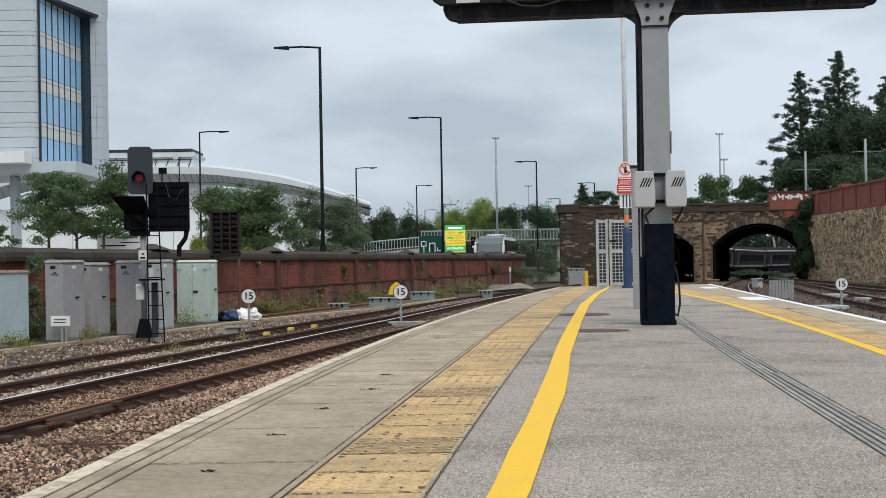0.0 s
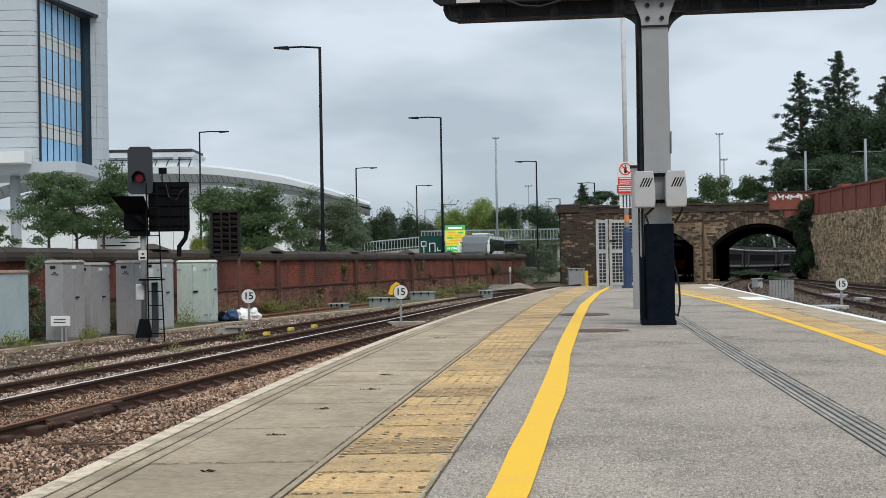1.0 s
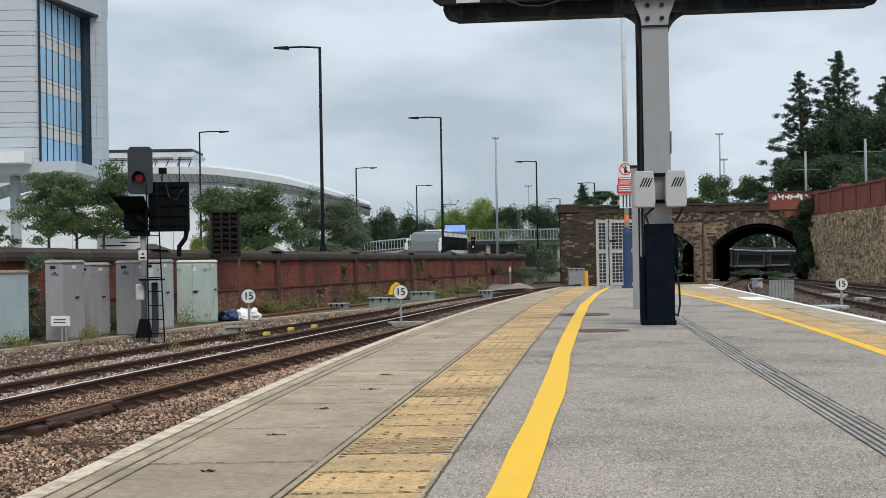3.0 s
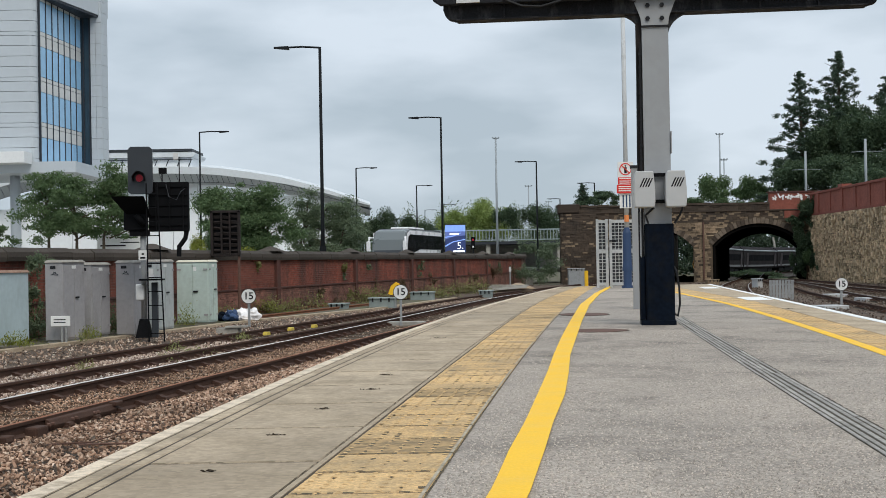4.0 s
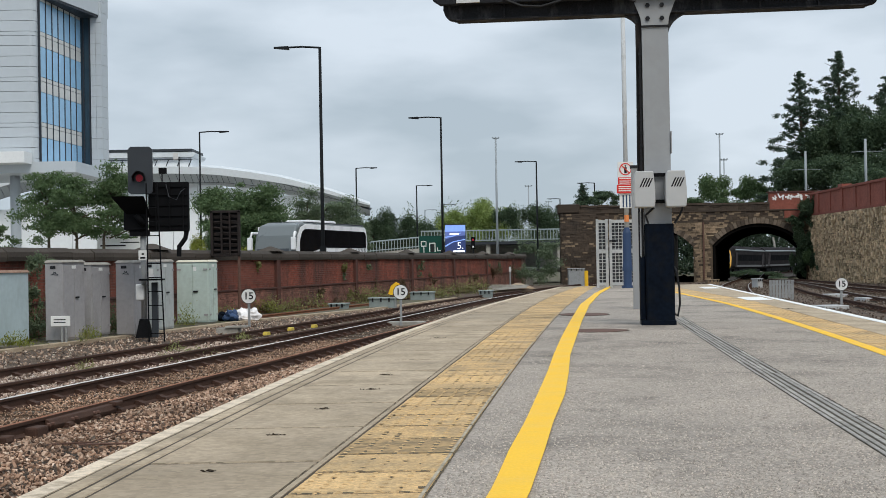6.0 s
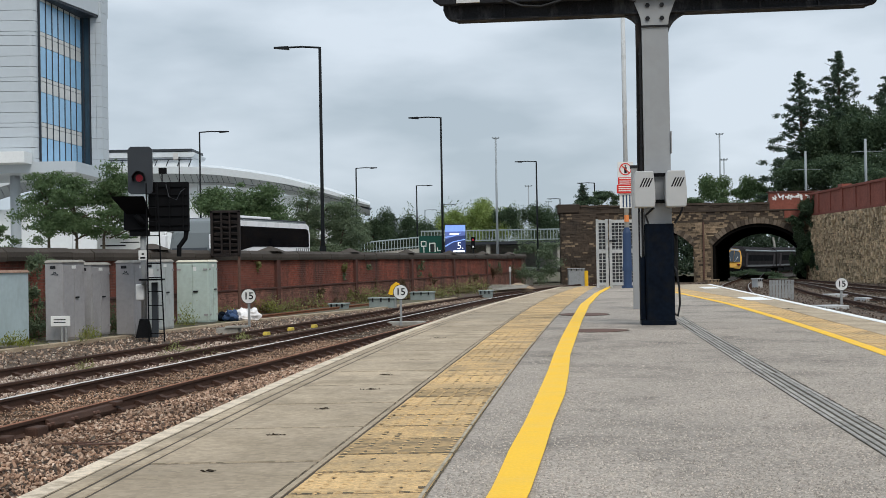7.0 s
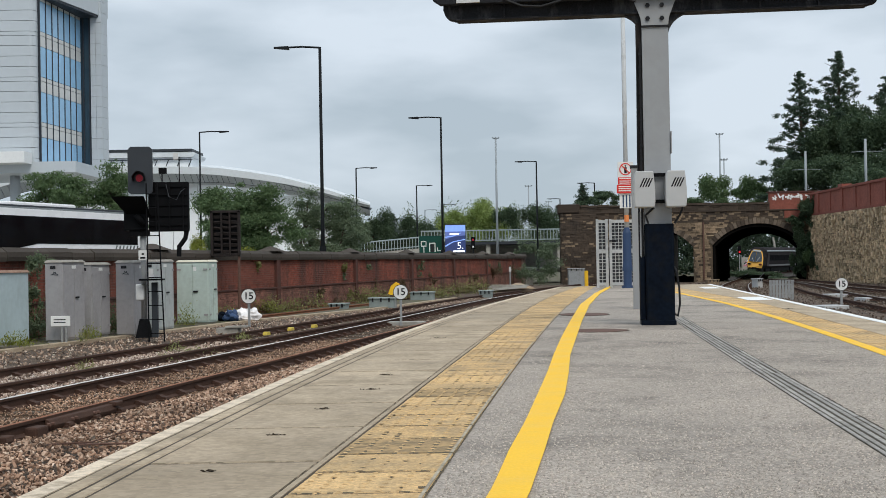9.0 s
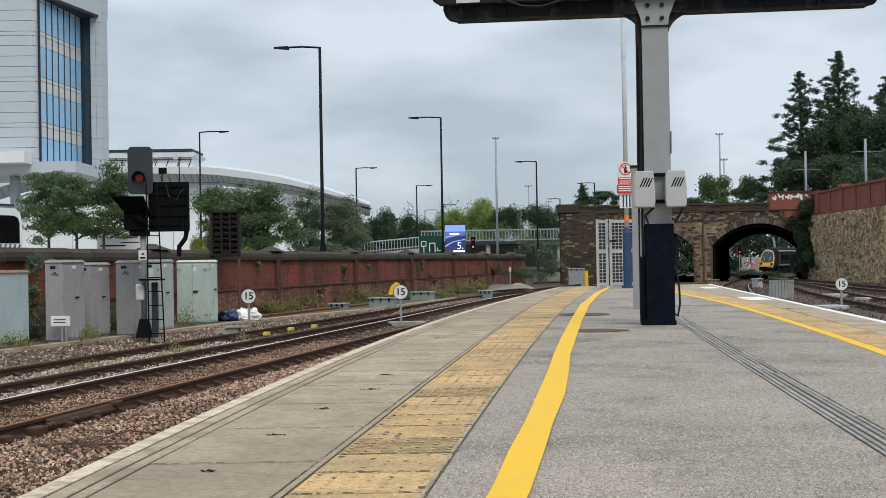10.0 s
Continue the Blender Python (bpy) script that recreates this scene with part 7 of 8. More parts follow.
thicket("cutting_brush", "low green brush beside the far track", [(34 + 2.2 * k, 158 + 1.5 * k, -2.5, 1.8, 1.5, 0.7) for k in range(5)], M_LEAFDK, 12, 7000, 0.2, "bushes")
thicket("cutting_brush", "dark low scrub along the foot of the cutting", [(30 + 3.2 * k, 246 + 0.4 * k, -1.2, 2.6, 1.5, 1.9) for k in range(18)], M_LEAFDEEP, 15, 7000, 0.5, "bushes")
single("cutting_pole", S().tube([(51.26, 200.00, 3.75), (52.19, 200.00, -2.40)], 0.16, 8), M_CONC, "grey leaning pole in the cutting", "pole")
gwl = thing("scrawled_wall", "low grey wall with pink and white painted scrawl", "wall", pose(49.6, 206.5, -2.5))
part("wall_block", S().box(-1.75, 1.5, 0, 0.3, 0, 3.2), M_CONC, gwl, "weathered grey concrete", bevel=0.03)
rsc = random.Random(14)
for k in range(15):
    part("painted_stroke", S().box(-0.42, 0.42, -0.008, 0, -0.085, 0.085, Matrix.Translation((rsc.uniform(-1.2, 1.0), -0.004 - 0.004 * (k % 3), rsc.uniform(1.7, 2.7))) @ pose(0, 0, 0, 0, rsc.uniform(0, 180))), rsc.choice((M_WHITE, M_PINK, M_NAVY)), gwl)
sgl = thing("distant_signal", "distant railway signal showing red", "signal", pose(47.19, 205.00, 1.58))
part("lamp", S().disc((0, -0.02, 0), 0.17, 0.03, 14), M_REDGLOW, sgl, "lit red lamp")
part("head", S().box(-0.24, 0.24, 0.0, 0.2, -0.35, 0.9), M_BLACK, sgl)
part("post", S().tube([(0, 0.15, -0.3), (0, 0.15, -3.2)], 0.07, 6), M_STEEL, sgl)


# ---- weeds ----
M_DEADWEED = leafmat("dry_brown_stalk", (0.09, 0.062, 0.04), (0.2, 0.15, 0.09))
def weeds(label, spots, seed, material=M_GRASS, count=550, size=0.075):
    rng = np.random.default_rng(seed)
    quads = []
    for x, y, z, w, h in spots:
        n = int(count * w)
        p = np.stack([x + rng.normal(0, w * 0.4, n), y + rng.normal(0, 0.18, n), np.full(n, z)], 1)
        hh = h * (0.35 + 0.65 * rng.random(n)) * np.exp(-((p[:, 0] - x) / w) ** 2)
        lean = np.stack([rng.normal(0, 0.22, n), rng.normal(0, 0.22, n), np.ones(n)], 1) * hh[:, None]
        f = rng.random((n, 1))
        c = p + lean * f
        a = np.stack([rng.normal(0, 0.6, n), rng.normal(0, 0.6, n), rng.normal(0.5, 0.5, n)], 1)
        a *= size * (0.5 + rng.random((n, 1))) / np.linalg.norm(a, axis=1)[:, None]
        b = np.stack([-a[:, 1], a[:, 0], a[:, 2] * 0], 1) * 0.35
        quads.append(np.stack([c - a, c + b, c + a, c - b], 1).reshape(-1, 3))
    ob = new("weeds", leafmesh("weeds", np.concatenate(quads), material))
    return tagged(ob, label, "weeds", kind="stuff")


weeds("straggling green weeds along the wall foot", [(-6.29, 50.16, -0.95, 1.6, 0.6), (-5.63, 56.96, -0.95, 1.4, 0.4), (-3.56, 55.78, -0.95, 1.5, 0.7), (-3.27, 70.78, -0.95, 1.8, 0.5), (-0.41, 59.98, -0.95, 1.2, 0.7), (1.32, 67.46, -0.95, 1.6, 0.9), (-5.41, 63.14, -0.95, 2.0, 0.6)], 31)
weeds("brown dead weeds along the wall foot", [(wallx(v) + 0.35, v, -0.95, 1.0 + 0.5 * math.sin(v), 0.45 + 0.3 * math.sin(v * 1.7)) for v in span(40, 84, 2.2)], 36, M_DEADWEED, 420, 0.06)
weeds("green weeds sprouting along the wall foot", [(wallx(v) + 0.55, v, -0.95, 0.8, 0.5 + 0.3 * math.sin(v * 2.3)) for v in span(41, 84, 4.3)], 37, M_GRASS, 420, 0.06)
weeds("yellow flowering weeds between the cabinets", [(-9.12, 27.30, -0.90, 0.5, 0.35), (-7.24, 36.21, -0.92, 0.35, 0.75), (-8.21, 29.90, -0.90, 0.25, 0.4), (-6.17, 44.54, -0.95, 0.8, 0.6)], 32, M_LEAFYEL, 1200, 0.045)
weeds("green climbing weeds between the cabinets", [(-10.19, 32.44, -0.90, 0.35, 1.7), (-9.66, 30.33, -0.90, 0.3, 1.2), (-8.29, 32.36, -0.90, 0.2, 0.9)], 33, M_LEAF, 3000, 0.05)
thicket("wall_creeper", "creeper and bushes over the far end of the wall", [(7.60, 96.00, 0.36, 1.3, 0.8, 1.4), (8.52, 97.00, -0.09, 1.1, 0.8, 1.2), (6.60, 94.00, -0.45, 1.2, 0.7, 0.8), (5.53, 90.00, -0.27, 0.6, 0.5, 0.9)], M_LEAFGREY, 34, 2300, 0.12, "creeper")
weeds("tall flowering grass beside the speed sign", [(-6.05, 45.6, -0.95, 0.7, 0.75), (-5.4, 46.6, -0.95, 0.6, 0.6), (-3.3, 55.5, -0.95, 0.6, 0.8), (-8.05, 28.75, -0.9, 0.15, 0.32)], 38, M_GRASS, 1000, 0.05)
weeds("small weeds in the ballast", [(-5.61, 26.85, -1.05, 0.3, 0.25), (-4.92, 25.70, -1.05, 0.35, 0.22), (-4.85, 31.00, -1.05, 0.3, 0.2), (-6.24, 22.32, -1.05, 0.25, 0.2), (-5.23, 24.01, -1.05, 0.25, 0.2)], 35, M_GRASS, 500, 0.04)


# ---- trackside boxes and clutter ----
def point_box(label, x, y, z, w, h, mats, ang=-10):
    t = thing("track_box", label, "trackside box", pose(x, y, z, 0, 0, ang), "trackside boxes")
    part("case", S().box(-w / 2, w / 2, -0.3, 0.3, -0.1, h - 0.06), mats, t, bevel=0.02)
    part("lid", S().box(-w / 2 - 0.04, w / 2 + 0.04, -0.34, 0.34, h - 0.06, h), mats, t, bevel=0.015)
    for o in (-w / 3, 0, w / 3):
        part("catch", S().box(o - 0.03, o + 0.03, -0.36, -0.34, h - 0.16, h - 0.02), M_DKSTEEL, t)


M_BOX = mat("dusty_green_grey_box", (0.25, 0.29, 0.28), 0.75, var=0.2, scale=3)
point_box("dusty grey-green trackside box with lid", -2.32, 49.00, -1.00, 0.95, 0.42, M_BOX)
point_box("dusty grey-green trackside box further along", -0.95, 57.57, -1.00, 1.0, 0.42, M_BOX)
point_box("low grey-green trackside box on legs", -3.91, 48.04, -0.98, 0.62, 0.24, M_BOX)
point_box("small grey trackside box by the rails", 2.07, 63.24, -1.00, 0.6, 0.3, M_BOX)
point_box("white trackside machine beside the far track", 18.25, 75.01, -1.00, 0.34, 0.46, M_SPEAKER, 20)
for px, py, pz in ((13.23, 44.17, -1.08), (17.27, 57.15, -1.08), (16.96, 51.28, -1.08)):
    single("trough_lid", S().box(-0.45, 0.45, -0.5, 0.5, -0.05, 0.09), M_SPEAKER, "flat pale concrete trough lid between the far tracks", "trough lid", pose(px, py, pz, 0, 0, 10), "trough lids", bevel=0.02)
point_box("pale trackside box between the far tracks", 17.95, 86.21, -1.05, 0.8, 0.3, M_SAND, 10)
point_box("grey control box on the verge by the bridge", 9.05, 87.90, -1.00, 1.1, 1.15, M_STEEL, 0)
ym = thing("yellow_marker", "yellow marker board on a short post behind the speed sign", "marker", pose(-1.90, 48.80, -1.00))
part("board", S().prism([(-0.2, 0.55), (-0.08, 0.5), (0.16, 0.6), (0.24, 0.92), (0.1, 1.0), (-0.1, 0.85)], -0.03, 0.03, pose(0, 0, 0, 90)), M_YELLOW, ym)
part("post", S().tube([(0.05, 0.05, -0.1), (0.05, 0.05, 0.8)], 0.035, 8), M_STEEL, ym)
yp = single("yellow_post", S().tube([(0, 0, 0), (0, 0, 1.0)], 0.11, 10), M_YELLOW, "short yellow post at the platform end", "post", pose(8.02, 72.37, -0.90))
for px, py, pz in ((-4.45, 32.26, -0.99), (-4.09, 34.34, -0.99), (-3.60, 35.70, -0.99)):
    single("rail_clamp", S().box(-0.14, 0.14, -0.05, 0.05, 0, 0.06).box(-0.06, 0.06, -0.07, 0.07, 0.06, 0.085), M_CLAMP, "yellow painted clamp beside the rail", "rail clamp", pose(px, py, pz - 0.05, 0, 0, 75), "yellow rail clamps", bevel=0.01)
# small fence panels near the far track
fn = thing("steel_fence", "short galvanised steel palisade fence", "fence", pose(13.83, 54.53, -1.00, 0, 0, -4))
part("rail", S().box(-0.05, 0.95, 0, 0.04, 0.12, 0.17).box(-0.05, 0.95, 0, 0.04, 0.5, 0.55), M_STEEL, fn)
for k in range(8):
    part("pale", S().box(0.13 * k - 0.052, 0.13 * k + 0.052, -0.02, 0.0, -0.15, 0.72), M_STEEL, fn)
# pallet and timber by the track
pl = thing("timber_pallet", "broken pale timber pallets lying beside the track", "pallet", pose(3.40, 71.95, -1.00, 0, 0, 10))
for k in range(6):
    part("board", S().box(-1.2, 1.1, -0.08, 0.08, 0, 0.04, Matrix.Translation((0.1 * k, 0.25 * k - 0.6, 0.15 + 0.04 * k)) @ pose(0, 0, 0, 0, -4 + k, 5 * (k % 3))), M_CONC, pl)
part("bearer", S().box(-1.5, 1.5, -0.5, -0.4, 0, 0.16).box(-1.5, 1.5, 0.4, 0.5, 0, 0.16), M_SLEEPER, pl)
single("sand_heap", S().tube([(0, 0, 0), (0, 0, 0.25), (0, 0, 0.45)], 1.3, 14, 0.1), M_SAND, "low heap of brown ballast beside the track", "heap", pose(4.49, 77.79, -1.05), smooth=True)
# fallen cable and stick on the ballast
for pts, lab in (([(-3.87, 12.53, -1.00), (-3.47, 12.57, -0.99), (-3.29, 13.43, -0.99), (-2.81, 13.09, -1.00)], "thin dark cable lying on the ballast"), ([(-3.56, 12.49, -1.00), (-2.85, 12.52, -1.00)], "dark stick lying on the ballast")):
    single("loose_cable", S().tube(pts, 0.009, 6), M_IRON, lab, "cable")
fp = thing("fishplate_joint", "bolted rusty rail joint with square bolts", "rail joint", pose(-4.42, 14.34, -1.00, 0, 0, -11))
part("plate", S().prism([(0.036, -0.055), (0.1, -0.065), (0.115, -0.02), (0.085, 0.04), (0.036, 0.055)], -1.5, 0.15, pose(0, 0, 0, 90)), M_RAIL, fp, "long bolted splice plate", bevel=0.008)
for k in range(6):
    part("bolt", S().disc((0.095, -0.2 + 0.09 * (k % 2) + 0.55 * (k // 2), 0.0), 0.02, 0.04, 6, "x"), M_IRON, fp, "worn square bolt")
part("end_block", S().box(0.05, 0.2, -0.62, -0.36, -0.16, 0.02), M_RAIL, fp, "rusty cast chair block", bevel=0.02)
part("end_block", S().box(0.05, 0.16, -1.2, -1.0, -0.16, 0.0), M_RAIL, fp, "rusty cast chair block", bevel=0.02)
part("cap", S().box(-0.02, 0.14, 1.42, 1.62, 0.02, 0.07), M_RAIL, fp, bevel=0.01)

# growth and fittings on the boundary wall
thicket("wall_tuft", "small green tufts rooted in the brick wall", [(-4.31, 54.60, 0.13, 0.22, 0.15, 0.3), (-3.48, 58.00, 0.43, 0.25, 0.15, 0.4), (-1.37, 66.80, 0.17, 0.3, 0.15, 0.45), (-1.17, 67.40, 0.57, 0.3, 0.15, 0.3), (2.78, 84.00, 0.47, 0.3, 0.15, 0.5), (3.67, 87.80, 0.14, 0.4, 0.15, 0.6), (4.88, 92.60, -0.20, 0.4, 0.2, 0.7)], M_LEAFGREY, 61, 1100, 0.09, "weeds")
thicket("wall_tuft", "brown dead climber on the brick wall", [(-3.98, 54.90, -0.80, 0.2, 0.12, 0.5), (-4.17, 54.40, 0.41, 0.2, 0.12, 0.4), (-6.50, 45.00, 0.71, 0.15, 0.1, 0.3)], M_GRASS, 62, 500, 0.07, "weeds")
thicket("wall_tuft", "withered brown growth low on the brick wall", [(-5.01, 51.20, -0.49, 0.35, 0.12, 0.3), (-3.19, 59.00, -0.46, 0.3, 0.12, 0.5), (-2.27, 62.40, -0.35, 0.5, 0.12, 0.35), (-0.70, 68.90, -0.35, 0.4, 0.12, 0.5), (1.62, 78.50, -0.43, 0.6, 0.15, 0.6), (3.26, 85.40, -0.37, 0.7, 0.15, 0.8), (4.76, 91.80, -0.31, 0.8, 0.15, 0.8)], M_DEADWEED, 63, 2200, 0.08, "weeds")
wb = thing("wall_box", "small pale utility box fixed to the brick wall", "utility box", pose(1.34, 78.00, 0.13, 0, 0, WANG))
part("case", S().box(-0.25, 0.0, -0.28, 0.28, -0.22, 0.22), M_STEEL, wb, bevel=0.02)
part("conduit", S().tube([(-0.05, 0, -0.2), (-0.05, 0, -0.9)], 0.03, 6), M_STEEL, wb)
wpst = thing("wall_post", "slim pale marker post in front of the brick wall", "post", pose(4.55, 88.00, -0.85))
part("post", S().tube([(0, 0, -0.4), (0, 0, 1.2)], 0.06, 8), M_STEEL, wpst)
part("cap", S().box(-0.08, 0.08, -0.07, 0.07, 0.85, 1.15), M_OFFWHITE, wpst)

for x, y, r in ((-0.81, 4.40, 0.05), (-0.70, 5.31, 0.05), (-0.37, 8.10, 0.05), (-0.42, 7.17, 0.06), (-0.59, 6.24, 0.05), (-0.07, 11.94, 0.09), (4.60, 17.24, 0.12)):
    rd = np.random.default_rng(int(abs(x * 1000)) + 5)
    q = leaves([(x, y, 0.004)] * 2, [(r * 0.9, r * 0.22, 0.004)] * 2, 36, 0.007, rd, flat=0.9)
    q[:, 2] = np.maximum(q[:, 2], 0.001)
    tagged(new("leaf_litter", leafmesh("leaf_litter", q, M_BARK)), "small clump of dark moss and litter in a slab joint", "leaf litter", "litter on the platform")

thicket("cabinet_creeper", "ragged green creeper climbing the wall between cabinets", [(-9.60, 30.30, 0.67, 0.22, 0.15, 0.5), (-9.57, 30.00, -0.12, 0.25, 0.15, 0.6), (-9.36, 29.80, -0.70, 0.3, 0.15, 0.4), (-9.56, 30.60, 0.87, 0.3, 0.15, 0.2)], M_LEAFGREY, 71, 1400, 0.06, "creeper")
# thin bracket arms on the bank posts
for x, y, z in ((31.62, 112.00, 8.26), (32.92, 100.00, 8.77)):
    single("bracket_arm", S().tube([(x - 1.1, y, z - 0.05), (x + 0.05, y, z), (x + 1.4, y, z - 0.02)], 0.025, 5), M_MAST, "thin pale bracket arm fixed to a post", "bracket", group="post brackets")


# ---- white and grey coach ----
def build_coach():
    """Origin at the rear corner of its side that faces the railway; the front is at y = -12."""
    t = thing("coach", "white and silver-grey touring coach with black side glass", "coach", pose(0, 0, 0))
    prof = [(0.0, 0.35), (0.0, 2.7), (-0.12, 3.12), (-0.5, 3.28), (-10.4, 3.30), (-11.3, 3.12), (-11.85, 2.5), (-12.15, 1.5), (-12.2, 0.7), (-12.05, 0.35)]
    part("body", S().add([(x, y, z) for x in (-2.50, -0.03) for y, z in prof],
                 [tuple(range(9, -1, -1)), tuple(range(10, 20))] + [(i, (i + 1) % 10, 10 + (i + 1) % 10, 10 + i) for i in range(10)]), M_BUSG, t, "silver-grey body shell", bevel=0.14)
    side = [(-0.08, 0.4), (-0.08, 2.65), (-0.2, 3.02), (-0.5, 3.17), (-10.2, 3.19), (-10.9, 3.0), (-11.35, 2.5), (-11.55, 1.6), (-11.5, 0.4)]
    part("side_panel", S().add([(x, y, z) for x in (-0.04, 0.0) for y, z in side],
                               [tuple(range(8, -1, -1)), tuple(range(9, 18))] + [(i, (i + 1) % 9, 9 + (i + 1) % 9, 9 + i) for i in range(9)]), M_BUSW, t, "white side panel")
    part("side_panel", S().box(-2.54, -2.5, -11.4, -0.1, 0.4, 3.05), M_BUSW, t, "white side panel")
    glass = [(-0.25, 1.80), (-0.25, 2.6), (-0.35, 2.8), (-0.6, 2.88), (-10.3, 2.9), (-10.75, 2.72), (-11.05, 2.2), (-11.1, 1.5), (-9.6, 1.5), (-7.5, 1.80)]
    gl = part("side_glass", S().add([(x, y, z) for x in (0.0, 0.018) for y, z in glass],
                                    [tuple(range(9, -1, -1)), tuple(range(10, 20))] + [(i, (i + 1) % 10, 10 + (i + 1) % 10, 10 + i) for i in range(10)]), M_BUSGL, t, "black tinted side glass")
    part("windscreen", S().add([(-2.35, -11.36, 3.04), (-0.2, -11.36, 3.04), (-0.2, -12.2, 1.45), (-2.35, -12.2, 1.45), (-2.35, -11.3, 3.0), (-0.2, -11.3, 3.0), (-0.2, -12.1, 1.45), (-2.35, -12.1, 1.45)],
                               [(0, 1, 2, 3), (7, 6, 5, 4), (0, 4, 5, 1), (1, 5, 6, 2), (2, 6, 7, 3), (3, 7, 4, 0)]), M_SCREEN, t, "grey reflecting windscreen")
    part("visor", S().add([(-2.2, -11.47, 2.86), (-0.35, -11.47, 2.86), (-0.35, -11.56, 2.68), (-2.2, -11.56, 2.68), (-2.2, -11.4, 2.86), (-0.35, -11.4, 2.86), (-0.35, -11.5, 2.68), (-2.2, -11.5, 2.68)],
                          [(0, 1, 2, 3), (7, 6, 5, 4), (0, 4, 5, 1), (1, 5, 6, 2), (2, 6, 7, 3), (3, 7, 4, 0)]), M_SPEAKER, t, "pale destination strip")
    part("dash_band", S().add([(-2.3, -12.02, 1.84), (-0.25, -12.02, 1.84), (-0.25, -12.23, 1.46), (-2.3, -12.23, 1.46), (-2.3, -11.95, 1.84), (-0.25, -11.95, 1.84), (-0.25, -12.15, 1.46), (-2.3, -12.15, 1.46)],
                              [(0, 1, 2, 3), (7, 6, 5, 4), (0, 4, 5, 1), (1, 5, 6, 2), (2, 6, 7, 3), (3, 7, 4, 0)]), M_CHAR, t, "dark dashboard band")
    part("roof_strip", S().box(-2.4, -0.1, -10.2, -0.4, 3.24, 3.34), M_CHAR, t, "dark roof edge", bevel=0.02)
    part("roof_unit", S().box(-2.0, -0.5, -8.6, -4.2, 3.3, 3.5), M_BUSW, t, "white roof air unit", bevel=0.06)
    for x in (0.12, -2.66):
        part("mirror_arm", S().tube([(-0.1 if x > 0 else -2.4, -11.45, 2.62), (x, -12.0, 2.66), (x, -12.25, 2.3)], 0.1, 8), M_BUSW, t, "white mirror arm", smooth=True)
        part("mirror", S().box(x - 0.13, x + 0.13, -12.4, -12.12, 1.65, 2.4), M_BUSW, t, "white wing mirror", bevel=0.05)
    for k in range(7):
        part("side_stripe", S().add([(0.004, -0.3 - 0.28 * k, 1.45), (0.004, -0.42 - 0.28 * k, 1.45), (0.004, -0.28 - 0.28 * k, 1.76), (0.004, -0.16 - 0.28 * k, 1.76)], [(0, 1, 2, 3)]), M_BUSG, t, "grey slanting stripe")
    part("rear_glass", S().box(-2.2, -0.3, 0.0, 0.02, 1.8, 2.7), M_BUSGL, t, "dark rear window")
    for x in (-0.15, -2.4):
        part("rear_lamp", S().box(x - 0.08, x + 0.08, 0.0, 0.03, 0.9, 1.5), M_REDLENS, t, "red rear lamp")
    for y in (-2.2, -3.6, -9.4):
        for x in (-0.05, -2.2):
            w = part("wheel", S().disc((x - 0.25, y, 0.5), 0.5, 0.28, 20, "x"), M_TYRE, t, "black tyre")
            part("rim", S().disc((x - 0.25 + (0.285 if x > -1 else -0.01), y, 0.5), 0.29, 0.012, 16, "x"), M_STEEL, w)
    return t


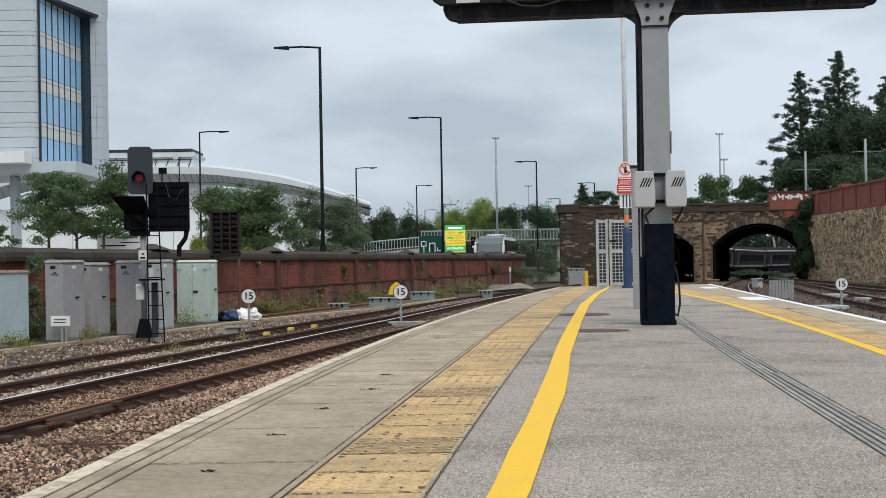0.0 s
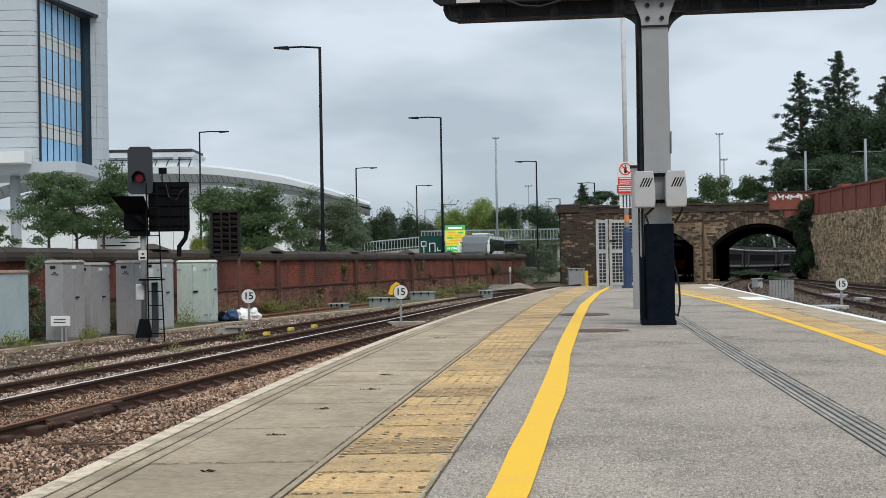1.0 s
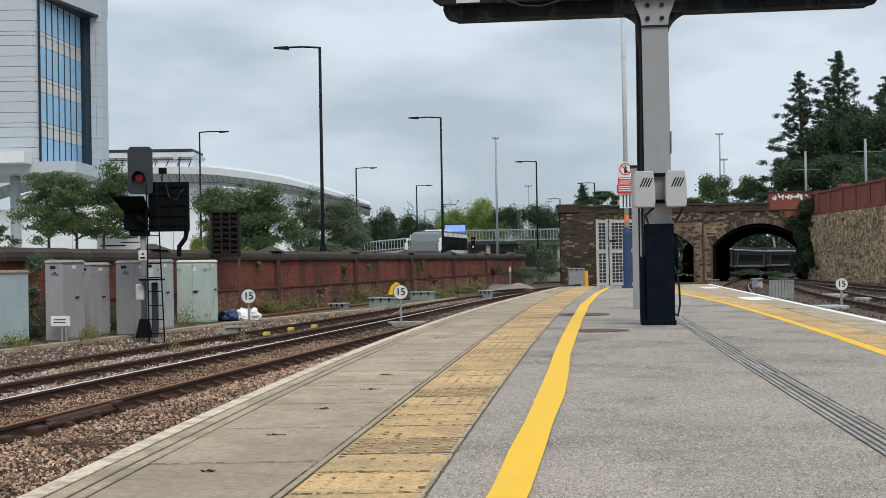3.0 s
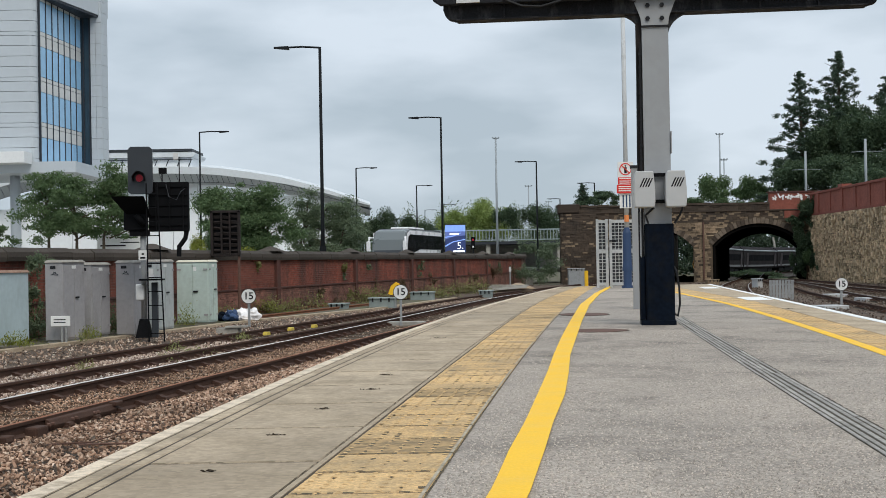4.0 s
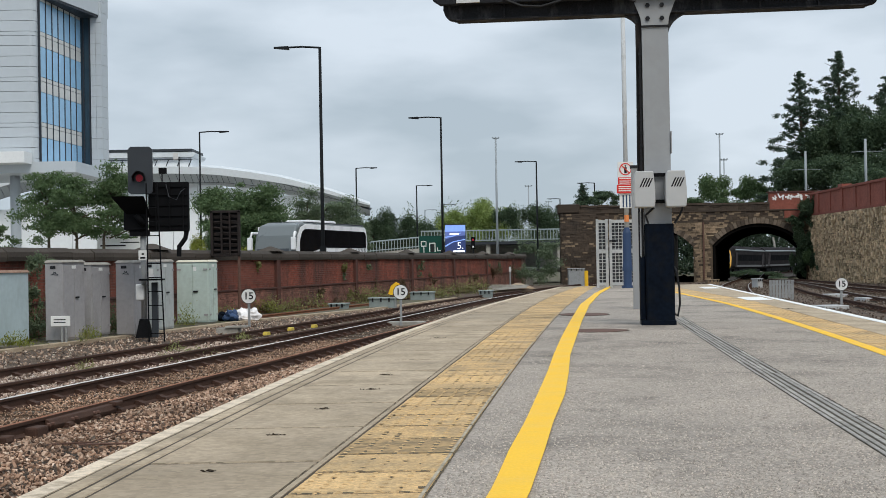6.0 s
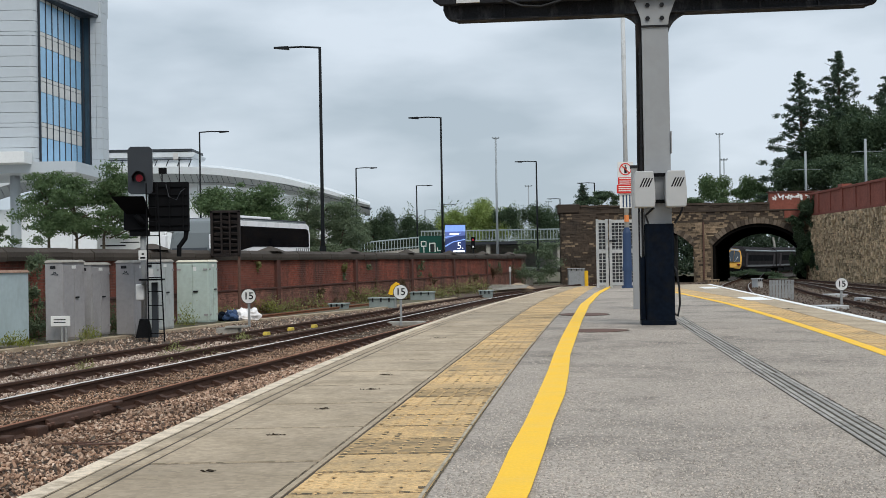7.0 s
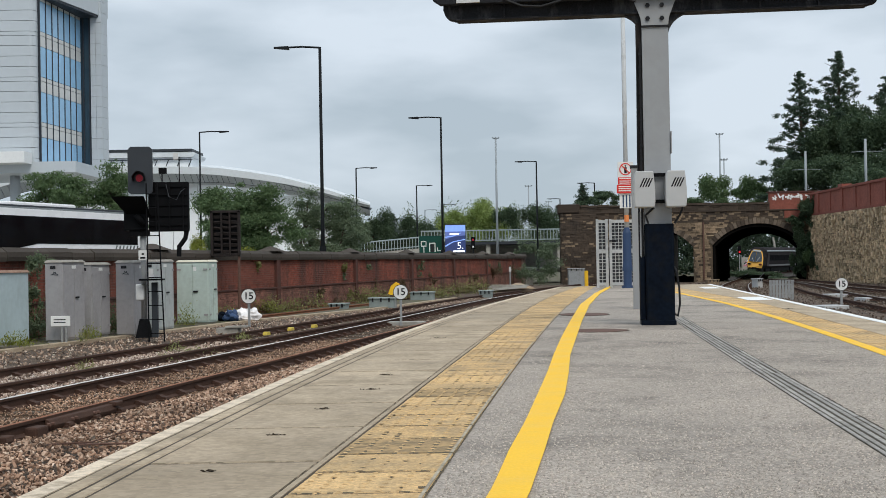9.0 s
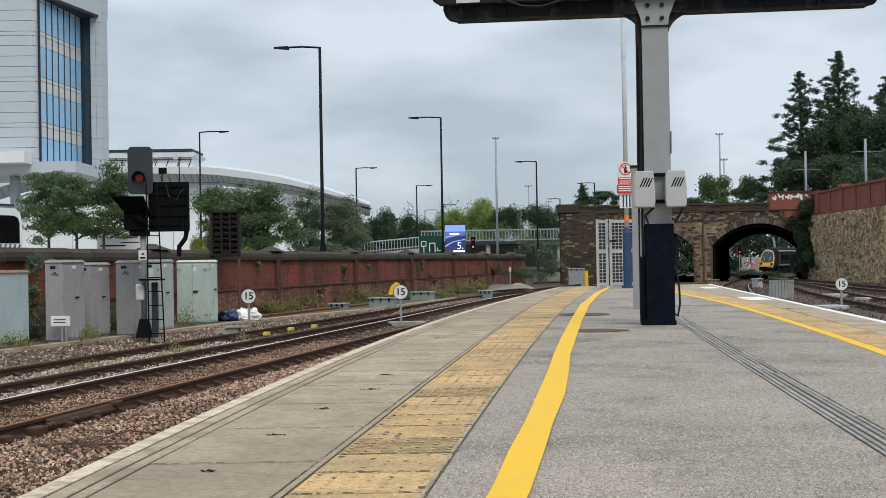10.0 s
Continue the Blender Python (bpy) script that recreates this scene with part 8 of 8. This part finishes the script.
# ---- train beyond the bridge ----
def build_car(tail):
    """A carriage from y = 0 (towards the bridge) to y = 23, centred on x = 0, rail top at z = 0."""
    t = thing("train_carriage", "grey passenger train carriage" + (" with yellow cab end" if tail else " with dark windows"), "train carriage", pose(0, 0, 0), "passenger train")
    sec = [(-1.2, 0.9), (-1.36, 1.2), (-1.36, 2.5), (-1.15, 3.45), (-0.6, 3.78), (0.6, 3.78), (1.15, 3.45), (1.36, 2.5), (1.36, 1.2), (1.2, 0.9)]
    y0 = 1.7 if tail else 0.1
    k = len(sec)
    ring = lambda y, f: [(x * f, y, z) for x, z in sec]
    vs, fs = ring(y0, 1) + ring(22.9, 1), [(i, (i + 1) % k, k + (i + 1) % k, k + i) for i in range(k)] + [tuple(range(k - 1, -1, -1)), tuple(range(k, 2 * k))]
    body = part("body", S().add(vs, fs), M_TRAIN, t)
    for s in (-1, 1):
        x = s * 1.365
        part("window_band", S().box(min(x, x + s * 0.012), max(x, x + s * 0.012), 3.2, 20.4, 1.95, 2.75), M_TRAINGL, body, "dark window band")
        part("silver_band", S().box(min(x, x + s * 0.012), max(x, x + s * 0.012), y0 + 0.2, 22.8, 1.15, 1.4), M_TRAINS, body, "pale band")
        part("roof_band", S().tube([(s * 1.2, y0 + 0.1, 3.33), (s * 1.2, 22.8, 3.33)], 0.1, 5), M_MAST, body, "pale roof line")
        for y in (2.2, 21.2):
            part("door", S().box(min(x, x + s * 0.02), max(x, x + s * 0.02), y - 0.6, y + 0.6, 1.15, 3.0), M_TRAINR, body, "maroon door")
    part("underframe", S().box(-1.1, 1.1, 5.5, 17.5, 0.35, 0.95), M_BLACK, t, "dark underframe boxes")
    for y in (3.6, 19.4):
        bg = part("bogie", S().box(-1.1, 1.1, y - 1.5, y + 1.5, 0.35, 0.8), M_BLACK, t, "dark bogie")
        for yy in (-1.1, 1.1):
            for x in (-0.8, 0.66):
                part("wheel", S().disc((x, y + yy, 0.42), 0.42, 0.14, 16, "x"), M_RAIL, bg)
    if tail:
        nose = [(-1.0, 0.85), (-1.15, 1.3), (-1.05, 2.4), (-0.75, 3.2), (-0.4, 3.45), (0.4, 3.45), (0.75, 3.2), (1.05, 2.4), (1.15, 1.3), (1.0, 0.85)]
        vs = [(x, -0.1 + 0.42 * max(0, z - 1.3) + 0.16 * abs(x), z) for x, z in nose] + ring(1.7, 1)
        cab = part("cab", S().add(vs, fs), M_TRAIN, t, "dark cab sides")
        part("front_panel", S().add([(x * 0.98, y - 0.03, z) for x, y, z in vs[:k]] + [(x * 0.98, y + 0.12, z) for x, y, z in vs[:k]], [tuple(range(k - 1, -1, -1))] + [(i, (i + 1) % k, k + (i + 1) % k, k + i) for i in range(k)]), M_TRAINY, cab, "yellow front panel")
        for sg_ in (-1, 1):
            q = [(sg_ * 0.04, 1.72), (sg_ * 0.93, 1.78), (sg_ * 0.80, 2.7), (sg_ * 0.62, 3.08), (sg_ * 0.04, 3.2)]
            at = [(x, -0.1 + 0.42 * (z - 1.3) + 0.16 * abs(x), z) for x, z in q]
            part("windscreen", S().add([(x, y - 0.05, z) for x, y, z in at] + [(x, y + 0.1, z) for x, y, z in at], [(0, 1, 2, 3, 4), (9, 8, 7, 6, 5)] + [(i, (i + 1) % 5, 5 + (i + 1) % 5, 5 + i) for i in range(5)]), M_TRAINSCR, cab, "dark raked windscreen")
            part("wiper", S().tube([(sg_ * 0.2, 0.0, 1.72), (sg_ * 0.55, 0.33, 2.4)], 0.018, 5), M_OFFWHITE, cab)
        part("headboard", S().box(-0.55, 0.55, 0.62, 0.8, 3.2, 3.42), M_OFFWHITE, cab, "pale headlight strip")
        for x in (-0.8, 0.8):
            lc = part("lamp", S().box(x - 0.18, x + 0.18, -0.16, 0.2, 1.28, 1.5), M_BLACK, cab, "dark lamp cluster")
            part("tail_lamp", S().disc((x, -0.165, 1.39), 0.036, 0.02, 12), M_TAILRED, lc, "lit red tail lamp")
        part("coupler", S().box(-0.25, 0.25, -0.5, 0.6, 0.55, 0.95).box(-1.0, 1.0, 0.0, 1.2, 0.3, 0.86), M_BLACK, cab, "black coupler and skirt")
    return t


def rail_point(s):
    """Place and heading on the curve beyond the bridge, s metres past its face."""
    h0, curve = radians(11), radians(14.6) / 91.0
    if s < 0:
        return 16.0 + s * math.sin(h0), 98.0 + s * math.cos(h0), math.degrees(h0)
    return (16.0 + (math.cos(h0) - math.cos(h0 + curve * s)) / curve, 98.0 + (math.sin(h0 + curve * s) - math.sin(h0)) / curve, math.degrees(h0 + curve * s))


def rail_z(s):
    """The line falls gently beyond the bridge."""
    return -0.92 - 0.75 * min(1.0, max(0.0, s) / 91.0)


bed = []
for q in range(31, 250, 6):
    bed.append((*rail_point(q)[:2], rail_z(q) - 0.19))
single("ballast_bed_north", S().sweep([(-4.5, -0.3), (4.5, -0.3), (3.4, 0.0), (-3.4, 0.0)], bed), M_BEDDK, "stone bed of the far line, darkened for shade", kind="structure")
far = thing("railway_track", "far line curving down beyond the bridge", "railway track", kind="structure", group="railway tracks")
for side in (-0.7525, 0.7525):
    line = []
    for s in range(30, 250, 6):
        x, y, h = rail_point(s)
        line.append((x + side * math.cos(radians(h)), y - side * math.sin(radians(h)), rail_z(s) - 0.158))
    part("rail", S().sweep(RAIL_PROFILE, line), M_RAIL, far, "rusty steel rail")

coach = build_coach()
cars = [build_car(True)]
for _ in range(4):
    cars.append(build_car(False))


def motions():
    """The coach drives along the road behind the wall; the train leaves through the arch."""
    # the road bends: the coach swings a little across as it nears
    rows = [(0.0, 7.81, 138.0, 9.5), (0.5, 7.10, 135.4, 9.8), (1.0, 6.31, 132.0, 10.3), (1.5, 5.47, 128.5, 10.8), (2.0, 4.26, 124.5, 11.3), (2.7, 2.85, 118.3, 12.0),
            (3.8, 0.48, 108.0, 13.3), (4.5, -1.24, 101.2, 14.6), (5.0, -2.49, 96.2, 15.6), (5.5, -3.77, 91.3, 16.7), (6.8, -7.34, 79.0, 18.4), (7.2, -8.53, 75.3, 18.7), (7.5, -9.39, 72.4, 18.8),
            (8.2, -11.51, 65.97, 18.9), (9.0, -13.86, 59.05, 19.2), (9.5, -15.23, 55.0, 19.5), (10.0, -16.6, 51.0, 19.8)]
    # the billboard turns its other face to the road
    walk(scn, [(t, pose(-0.015, 0.1, 0, 0, 0, a)) for t, a in ((0.0, 0), (1.6, 0), (1.65, 60), (1.7, 120), (1.75, 180), (10.0, 180))])
    walk(coach, [(t, pose(x, y, -0.05, 0, 0, -a)) for t, x, y, a in rows])
    for i, car in enumerate(cars):
        steps = []
        for k in range(11):
            s = 91.0 + 7.6 * (k - 9.0) + 23.4 * i
            xa, ya, _ = rail_point(s + 3.6)
            xb, yb, _ = rail_point(s + 19.4)
            turn = math.degrees(math.atan2(-(xb - xa), yb - ya))
            d = Vector((xb - xa, yb - ya, 0)).normalized()
            steps.append((float(k), pose(xa - d.x * 3.6, ya - d.y * 3.6, rail_z(s + 3.6), 0, 0, turn) @ pose(0, 0, 0, math.degrees((rail_z(s + 19.4) - rail_z(s + 3.6)) / 15.8), 5.0 * min(1.0, max(0.0, (s - 20) / 40)))))
        walk(car, steps)


motions()
